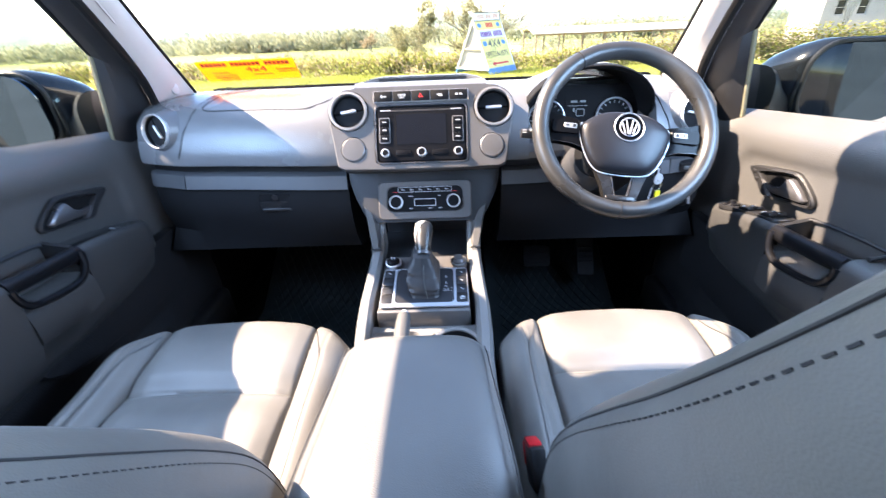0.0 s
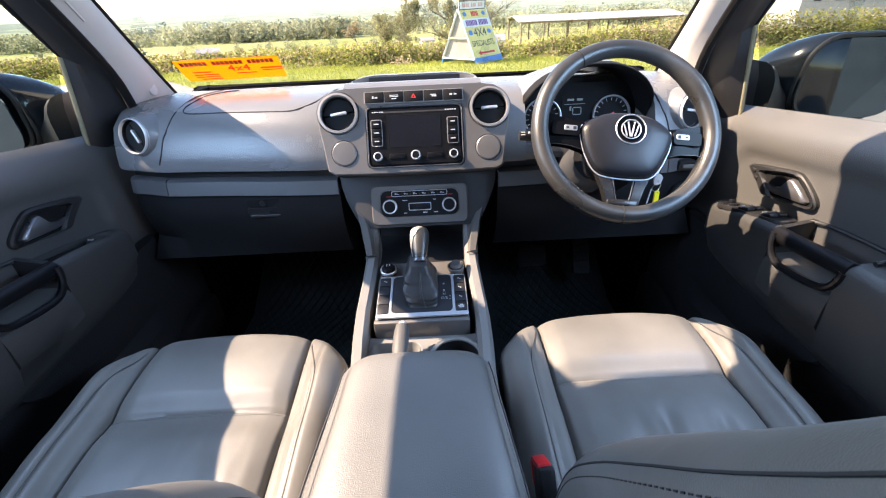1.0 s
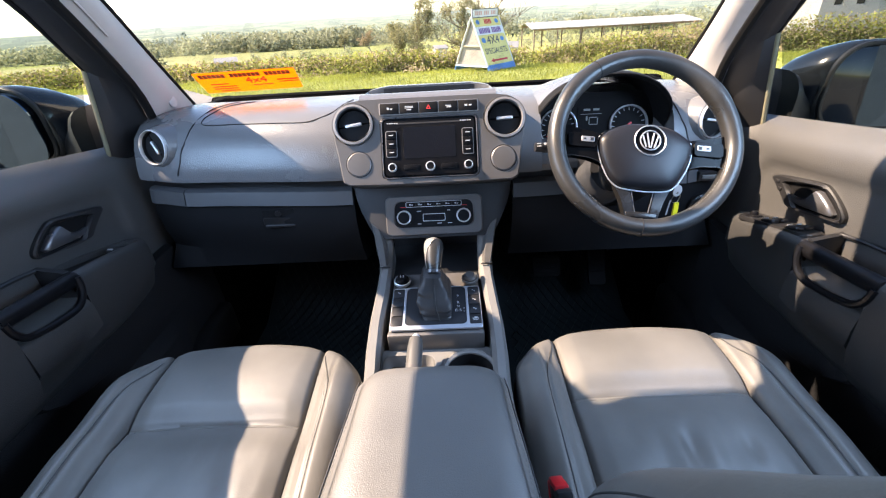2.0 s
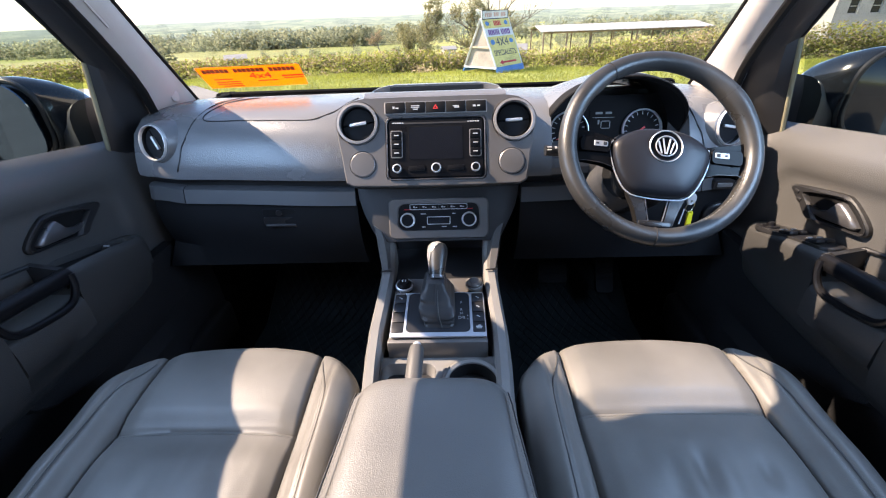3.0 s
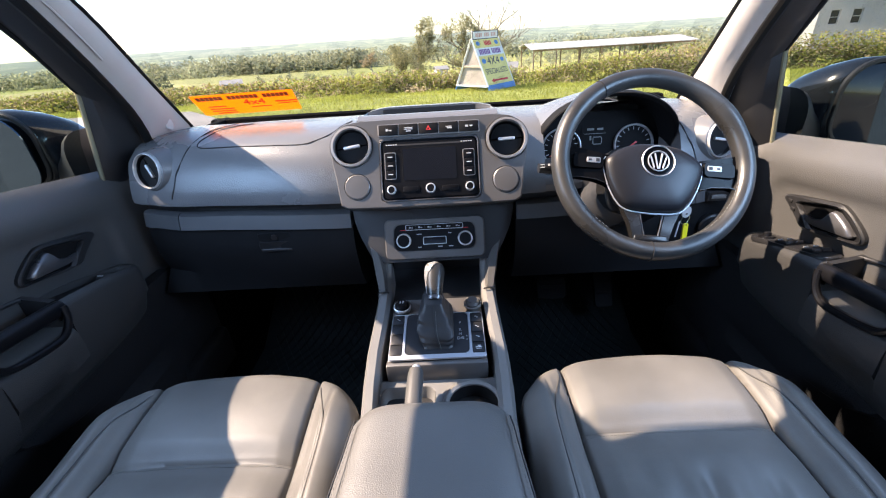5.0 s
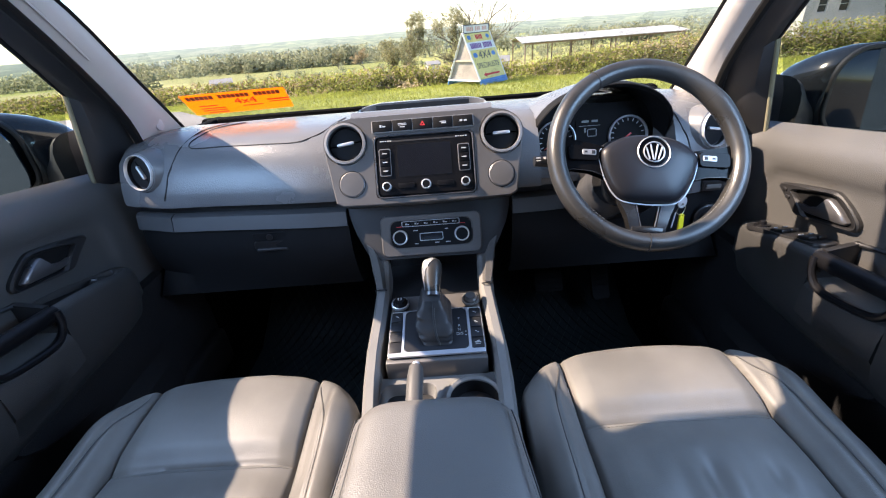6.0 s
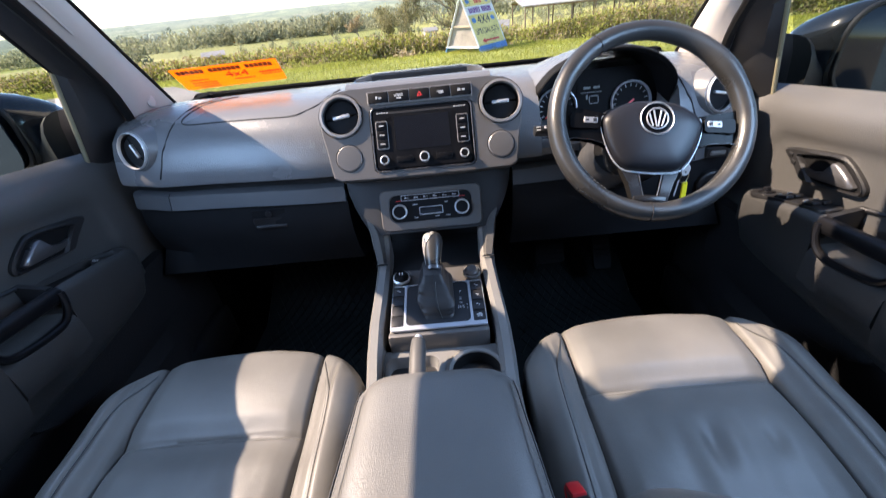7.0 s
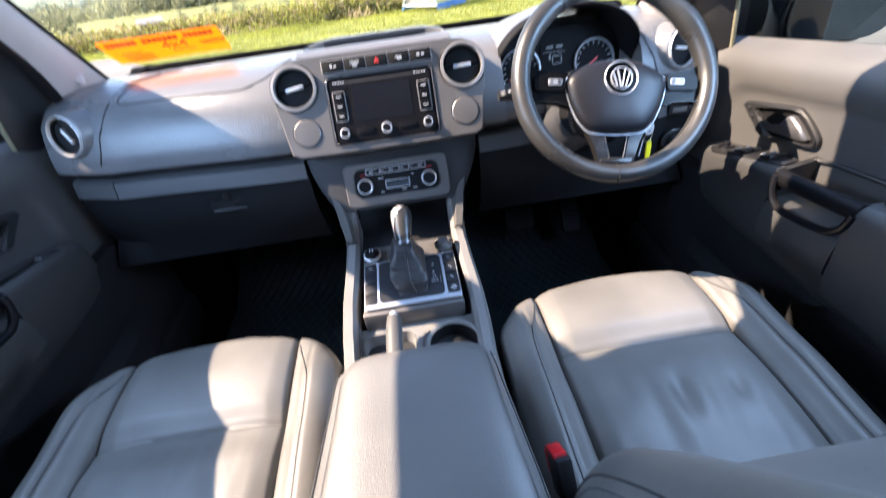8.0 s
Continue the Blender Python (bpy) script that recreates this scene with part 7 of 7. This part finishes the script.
def build_backdrop():
    """The far side of the valley, as one plain curved sheet behind all the rest; it glows, with haze painted in."""
    m = bpy.data.materials.new("painted_haze_distance")
    m.use_nodes = True
    n, l = m.node_tree.nodes, m.node_tree.links
    n.remove(n["Principled BSDF"])
    em = n.new("ShaderNodeEmission")
    geo = n.new("ShaderNodeNewGeometry")
    sep = n.new("ShaderNodeSeparateXYZ")
    l.new(geo.outputs["Position"], sep.inputs[0])
    mp = n.new("ShaderNodeMapping")
    mp.inputs["Scale"].default_value = (0.012, 0.012, 0.20)
    l.new(geo.outputs["Position"], mp.inputs["Vector"])
    # a patchwork of fields
    cells = n.new("ShaderNodeTexVoronoi")
    cells.inputs["Scale"].default_value = 1.1
    l.new(mp.outputs[0], cells.inputs["Vector"])
    tone = n.new("ShaderNodeSeparateColor")
    l.new(cells.outputs["Color"], tone.inputs[0])
    field = n.new("ShaderNodeValToRGB")
    e = field.color_ramp.elements
    e[0].position, e[0].color = 0.1, (0.30, 0.34, 0.16, 1)
    e[1].position, e[1].color = 0.9, (0.50, 0.52, 0.24, 1)
    e.new(0.5).color = (0.36, 0.35, 0.22, 1)
    l.new(tone.outputs[0], field.inputs[0])
    # woods and hedgerows between them
    t = n.new("ShaderNodeTexNoise")
    t.inputs["Scale"].default_value, t.inputs["Detail"].default_value, t.inputs["Roughness"].default_value = 3.0, 10.0, 0.65
    l.new(mp.outputs[0], t.inputs["Vector"])
    wood = n.new("ShaderNodeMapRange")
    wood.inputs["From Min"].default_value, wood.inputs["From Max"].default_value = 0.46, 0.53
    l.new(t.outputs["Fac"], wood.inputs["Value"])
    dark = n.new("ShaderNodeMix")
    dark.data_type = "RGBA"
    l.new(wood.outputs[0], dark.inputs[0])
    l.new(field.outputs[0], dark.inputs[6])
    dark.inputs[7].default_value = (0.15, 0.175, 0.10, 1)
    # haze painted into the sheet, paler towards its top
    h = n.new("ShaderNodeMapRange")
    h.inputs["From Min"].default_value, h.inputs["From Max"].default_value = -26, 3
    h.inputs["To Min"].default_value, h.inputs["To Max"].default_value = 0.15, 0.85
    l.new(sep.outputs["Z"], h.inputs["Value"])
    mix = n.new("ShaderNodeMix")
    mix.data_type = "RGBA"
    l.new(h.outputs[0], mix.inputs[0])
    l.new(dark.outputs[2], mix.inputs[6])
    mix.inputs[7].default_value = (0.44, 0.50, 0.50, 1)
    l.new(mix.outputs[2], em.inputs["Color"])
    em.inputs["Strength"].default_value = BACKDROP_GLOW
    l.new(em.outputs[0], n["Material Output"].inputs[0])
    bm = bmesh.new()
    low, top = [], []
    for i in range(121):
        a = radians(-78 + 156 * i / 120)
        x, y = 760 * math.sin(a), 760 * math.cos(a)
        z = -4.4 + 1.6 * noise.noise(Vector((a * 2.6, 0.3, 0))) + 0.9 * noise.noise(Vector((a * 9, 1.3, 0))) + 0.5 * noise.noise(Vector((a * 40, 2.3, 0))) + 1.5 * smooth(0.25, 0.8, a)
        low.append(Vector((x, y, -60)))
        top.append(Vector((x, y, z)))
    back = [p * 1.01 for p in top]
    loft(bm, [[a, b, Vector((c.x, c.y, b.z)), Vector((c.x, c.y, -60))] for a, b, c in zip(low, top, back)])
    tagged(part("backdrop", bm, m), "glowing sheet of far fields and woods with painted haze", "backdrop", kind="structure")


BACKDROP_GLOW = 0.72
build_backdrop()


def build_sign():
    sign = thing("a_board_sign", "yellow wooden roadside A-board sign with a blue base", "sign")
    M_SIGNWHITE = material("white_board", (0.72, 0.72, 0.70), 0.6, vary=0.08, vary_size=4)
    M_SIGNYEL = material("yellow_board", (0.75, 0.62, 0.20), 0.5, vary=0.08, vary_size=4)
    M_PLY = material("bare_plywood", (0.48, 0.40, 0.29), 0.75, vary=0.15, vary_size=5)
    M_BLUE = material("blue_board", (0.08, 0.22, 0.48), 0.5, vary=0.1, vary_size=4)
    M_SIGNGREY = material("weathered_board", (0.33, 0.29, 0.25), 0.7, vary=0.15, vary_size=4)
    M_PURPLE = material("purple_band", (0.17, 0.05, 0.22), 0.5)
    M_FADED = material("faded_red", (0.62, 0.36, 0.32), 0.6)
    M_INK = material("dark_ink", (0.02, 0.03, 0.06), 0.5)
    x0, y0 = 0.81, 11.75
    B = Matrix.Translation((x0, y0, ground_height(x0, y0))) @ Matrix.Rotation(radians(47), 4, "Z") @ Matrix.Diagonal((0.87, 0.87, 0.80, 1))
    W, L, H = 0.66, 1.40, 1.50
    slope = math.hypot(W, H)
    for s in (-1, 1):
        u = Vector((0, -s * W, H)).normalized()
        c = Vector((L / 2, s * W / 2, 0.16 + H / 2))
        if s < 0:
            x, up = Vector((1, 0, 0)), Vector((0, W, H)).normalized()
        else:
            x, up = Vector((-1, 0, 0)), Vector((0, -W, H)).normalized()
        F = B @ Matrix.Translation(c) @ Matrix((x, up, x.cross(up))).transposed().to_4x4()
        bm = bmesh.new()
        plate(bm, rrect(L, slope, 0.01, n=1), -0.018, 0.0, F)
        part("board", bm, M_PLY, sign, "plywood board")
        bm = bmesh.new()
        plate(bm, rrect(L - 0.04, slope - 0.04, 0.01, n=1), 0.0, 0.004, F)
        part("panel", bm, M_SIGNYEL, sign, "yellow painted panel")
        bm = bmesh.new()
        plate(bm, rrect(L + 0.02, slope + 0.02, 0.01, n=1), -0.024, 0.012, F, [rrect(L - 0.05, slope - 0.05, 0.01, n=1)])
        part("edge_frame", bm, M_SIGNWHITE, sign, "white edge frame")
        if s < 0:
            Z = F @ Matrix.Translation((0, 0, 0.005)) @ Matrix.Diagonal((1.04, 1.04, 1, 1))
            bm = bmesh.new()
            plate(bm, rrect(L - 0.10, 0.26, 0.01, 0, 0.34, 1), 0, 0.003, Z)
            band = part("name_band", bm, M_SIGNWHITE, sign)
            bm = bmesh.new()
            bars(bm, Z @ Matrix.Translation((0, 0, 0.003)), [(-0.50 + 0.077 * i, 0.34, 0.055, 0.17) for i in range(14) if i != 7], 0.003)
            part("name_bars", bm, M_PURPLE, band, "purple name line as plain bars")
            bm = bmesh.new()
            bars(bm, Z, [(-0.12 + 0.07 * i, 0.62, 0.05, 0.15) for i in range(5)], 0.003)
            part("heading_bars", bm, M_REDMARK, sign, "red heading as plain bars")
            lettering("lettering", "4X4", 0.36, Z @ Matrix.Translation((0.0, 0.02, 0.002)), M_INK, sign, 0.002)
            lettering("lettering", "SPECIALISTS", 0.225, Z @ Matrix.Translation((0.0, -0.32, 0.002)) @ Matrix.Diagonal((0.92, 1.15, 1, 1)), M_INK, sign, 0.002)
            for k, (cx, cy, ww, hh) in enumerate(((-0.46, 0.62, 0.17, 0.14), (0.46, 0.62, 0.17, 0.14), (-0.46, 0.04, 0.19, 0.16), (0.46, 0.04, 0.19, 0.14))):
                bm = bmesh.new()
                plate(bm, rrect(ww, hh, 0.07, cx, cy), 0, 0.003, Z)
                part("picture", bm, M_BLUE, sign, "blue vehicle picture as a plain shape")
            bm = bmesh.new()
            plate(bm, [(-0.42, -0.62), (-0.26, -0.54), (-0.26, -0.59), (0.42, -0.59), (0.42, -0.65), (-0.26, -0.65), (-0.26, -0.70)], 0, 0.003, Z)
            part("arrow", bm, M_REDMARK, sign, "red arrow")
        bm = bmesh.new()
        plate(bm, rrect(L + 0.03, 0.20, 0.005, 0, -slope / 2 - 0.06, 1), -0.03, 0.014, F)
        part("base_board", bm, M_BLUE, sign, "blue base board")
    for x in (0.0, L):
        for z in (0.16, 0.80):
            w = W * (1 - (z - 0.16) / H)
            bm = bmesh.new()
            rbox(bm, (x, 0, z), (0.03, 2 * w, 0.06), 0.004, 1, B)
            part("brace", bm, M_BLUE if z < 0.3 else M_PLY, sign)
    bm = bmesh.new()
    plate(bm, [(-W * 0.93, 0.19), (W * 0.93, 0.19), (0, 0.10 + H)], -0.01, 0.01, B @ Matrix.Translation((0.05, 0, 0)) @ Matrix(((0, 0, 1), (1, 0, 0), (0, 1, 0))).to_4x4())
    part("end_panel", bm, M_SIGNGREY, sign, "pale weathered end panel")
    bm = bmesh.new()
    for sg in (-1, 1):
        tube(bm, [B @ Vector((-0.01, sg * W, 0.16)), B @ Vector((-0.01, 0, 0.16 + H))], 0.028, n=4)
    tube(bm, [B @ Vector((-0.01, -W, 0.17)), B @ Vector((-0.01, W, 0.17))], 0.028, n=4)
    part("end_frame", bm, M_SIGNWHITE, sign, "white end frame")
    bm = bmesh.new()
    rbox(bm, (L / 2, 0, 0.16 + H + 0.10), (L * 0.95, 0.03, 0.26), 0.004, 1, B)
    header = part("header_board", bm, M_SIGNWHITE, sign, "white header board")
    HB = B @ Matrix.Translation((L / 2, -0.016, 0.16 + H + 0.10)) @ Matrix.Rotation(radians(90), 4, "X")
    bm = bmesh.new()
    plate(bm, rrect(L * 0.95, 0.27, 0.005, n=1), -0.002, 0.006, HB, [rrect(L * 0.95 - 0.05, 0.22, 0.005, n=1)])
    part("header_frame", bm, M_INK, header, "thin dark frame")
    bm = bmesh.new()
    bars(bm, HB, [(-0.48 + 0.088 * i, 0.0, 0.060, 0.12) for i in range(12) if i not in (4, 8)], 0.003)
    part("header_bars", bm, M_FADED, header, "faded pink heading as plain bars")


build_sign()


def build_barn():
    barn = thing("open_barn", "long open-sided barn with a pale sheet roof on brown posts", "barn")
    M_SHEET = material("pale_sheet_roof", (0.34, 0.335, 0.325), 0.6, vary=0.12, vary_size=0.5)
    M_POST = material("rusty_post", (0.27, 0.19, 0.15), 0.8, vary=0.2, vary_size=2)
    x0, x1, y0, y1, z = 10.0, 27.5, 50.0, 58.0, -1.52
    bm = bmesh.new()
    n = 60
    rings = []
    for i in range(n + 1):
        x = x0 - 0.4 + (x1 - x0 + 0.8) * i / n
        w = 0.03 * (i % 2)
        rings.append([(x, y0 - 0.5, z + w), (x, (y0 + y1) / 2, z + 0.46 + w), (x, y1 + 0.5, z + w), (x, y1 + 0.5, z - 0.06 + w), (x, (y0 + y1) / 2, z + 0.40 + w), (x, y0 - 0.5, z - 0.06 + w)])
    loft(bm, rings)
    part("roof", bm, M_SHEET, barn, "pale corrugated sheet roof")
    for y in (y0, y1):
        for i in range(8):
            x = x0 + (x1 - x0) * i / 7
            g = min(ground_height(x, y), z - 1.5)
            bm = bmesh.new()
            rbox(bm, (x, y, (z + g) / 2 - 0.05), (0.13, 0.13, z - g), 0.01, 1)
            part("post", bm, M_POST, barn)
            bm = bmesh.new()
            tube(bm, [(x, y, z - 0.8), (x + 0.6, y, z - 0.12)], 0.04, n=4)
            part("knee_brace", bm, M_POST, barn)
        bm = bmesh.new()
        rbox(bm, ((x0 + x1) / 2, y, z - 0.12), (x1 - x0, 0.14, 0.18), 0.01, 1)
        part("beam", bm, M_POST, barn)


build_barn()


def build_house():
    house = thing("house", "white rendered house with a slate roof across the road, walls greyed for shade", "house")
    # white render greyed so that the walls read as shaded
    M_RENDER = material("shaded_white_render", (0.36, 0.355, 0.35), 0.85, grain=0.3, grain_size=8, vary=0.07, vary_size=1)
    M_SLATE = material("slate_roof", (0.10, 0.105, 0.115), 0.7, vary=0.2, vary_size=1)
    M_PANE = material("dark_pane", (0.02, 0.025, 0.03), 0.08)
    # gable frame: local x along the front, y back, z up
    B = Matrix.Translation((42.3, 44.6, ground_height(44, 46) - 0.6)) @ Matrix.Rotation(radians(-15), 4, "Z")
    w, d, h = 11.0, 7.0, 6.4
    wins = [(-4.1, 3.45), (-2.3, 3.45), (1.4, 3.45), (3.8, 3.45)]
    bm = bmesh.new()
    F = B @ Matrix.Rotation(radians(90), 4, "X")
    plate(bm, [(-w / 2, 0), (w / 2, 0), (w / 2, h), (-w / 2, h)], -0.3, 0.0, F, [[(x - 0.4, z - 0.65), (x + 0.4, z - 0.65), (x + 0.4, z + 0.65), (x - 0.4, z + 0.65)] for x, z in wins])
    part("wall", bm, M_RENDER, house)
    for s in (-1, 1):
        bm = bmesh.new()
        plate(bm, [(0.3, 0), (d, 0), (d, h), (d / 2, h + 2.6), (0.3, h + 0.25)], -0.15, 0.15, B @ Matrix.Translation((s * (w / 2 - 0.15), 0, 0)) @ Matrix(((0, 0, 1), (1, 0, 0), (0, 1, 0))).to_4x4())
        part("wall", bm, M_RENDER, house)
        bm = bmesh.new()
        loft(bm, [[B @ Vector((x, d / 2 - s * (d / 2 + 0.3), h - 0.1)), B @ Vector((x, d / 2, h + 2.7)), B @ Vector((x, d / 2, h + 2.85)), B @ Vector((x, d / 2 - s * (d / 2 + 0.3), h + 0.05))] for x in (-w / 2 - 0.2, w / 2 + 0.2)])
        part("roof", bm, M_SLATE, house, "slate roof slope")
    bm = bmesh.new()
    plate(bm, [(-w / 2, 0), (w / 2, 0), (w / 2, h), (-w / 2, h)], -0.3, 0.0, B @ Matrix.Translation((0, d, 0)) @ Matrix.Rotation(radians(90), 4, "X"))
    part("wall", bm, M_RENDER, house)
    for x, z in wins:
        bm = bmesh.new()
        plate(bm, rrect(0.8, 1.3, 0.01, x, z, 1), -0.2, -0.12, F, [rrect(0.66, 1.16, 0.01, x, z, 1)])
        rbox(bm, (x, z, -0.16), (0.66, 0.06, 0.05), 0.0, 1, F)
        fr = part("window_frame", bm, M_RENDER, house)
        bm = bmesh.new()
        plate(bm, rrect(0.68, 1.18, 0.01, x, z, 1), -0.19, -0.17, F)
        part("pane", bm, M_PANE, fr)


build_house()


def build_far_building(name, label, category, place, turn, w, d, h, rise, wall, roof):
    """A small gabled building: four walls, two roof slopes, a door and a window."""
    ob = thing(name, label, category)
    B = Matrix.Translation((*place, ground_height(*place) - 0.3)) @ Matrix.Rotation(radians(turn), 4, "Z")
    F = B @ Matrix.Rotation(radians(90), 4, "X")
    for y in (0.0, d):
        bm = bmesh.new()
        plate(bm, [(-w / 2, 0), (w / 2, 0), (w / 2, h), (-w / 2, h)], -0.1, 0.1, B @ Matrix.Translation((0, y, 0)) @ Matrix.Rotation(radians(90), 4, "X"))
        part("wall", bm, wall, ob)
    for s in (-1, 1):
        bm = bmesh.new()
        plate(bm, [(0.11, 0), (d - 0.11, 0), (d - 0.11, h), (d / 2, h + rise), (0.11, h)], -0.1, 0.1, B @ Matrix.Translation((s * (w / 2 - 0.1), 0, 0)) @ Matrix(((0, 0, 1), (1, 0, 0), (0, 1, 0))).to_4x4())
        part("wall", bm, wall, ob)
        bm = bmesh.new()
        loft(bm, [[B @ Vector((x, d / 2 - s * (d / 2 + 0.25), h - 0.05)), B @ Vector((x, d / 2, h + rise)), B @ Vector((x, d / 2, h + rise + 0.12)), B @ Vector((x, d / 2 - s * (d / 2 + 0.25), h + 0.07))] for x in (-w / 2 - 0.15, w / 2 + 0.15)])
        part("roof", bm, roof, ob)
    bm = bmesh.new()
    plate(bm, [(-w * 0.12, 0.3), (w * 0.10, 0.3), (w * 0.10, min(h * 0.8, 2.3)), (-w * 0.12, min(h * 0.8, 2.3))], 0.1, 0.16, F)
    part("door", bm, M_BARK, ob)


M_LIME = material("pale_limewash", (0.50, 0.49, 0.46), 0.85, vary=0.12, vary_size=1.0)
M_TIN = material("grey_tin_roof", (0.22, 0.22, 0.225), 0.6, vary=0.15, vary_size=0.6)
build_far_building("shed", "small whitewashed shed beside the ivy-covered tree", "shed", (-0.2, 52), 12, 1.3, 1.6, 3.4, 0.25, M_LIME, M_TIN)
build_far_building("farm_shed", "grey-roofed farm shed down in the valley", "shed", (-72, 150), 25, 7.0, 6.0, 1.6, 1.2, M_TIN, M_TIN)
build_far_building("cottage", "small white cottage among trees beyond the hedge", "house", (17.5, 120), -10, 4.0, 4.0, 2.8, 1.3, M_LIME, M_TIN)
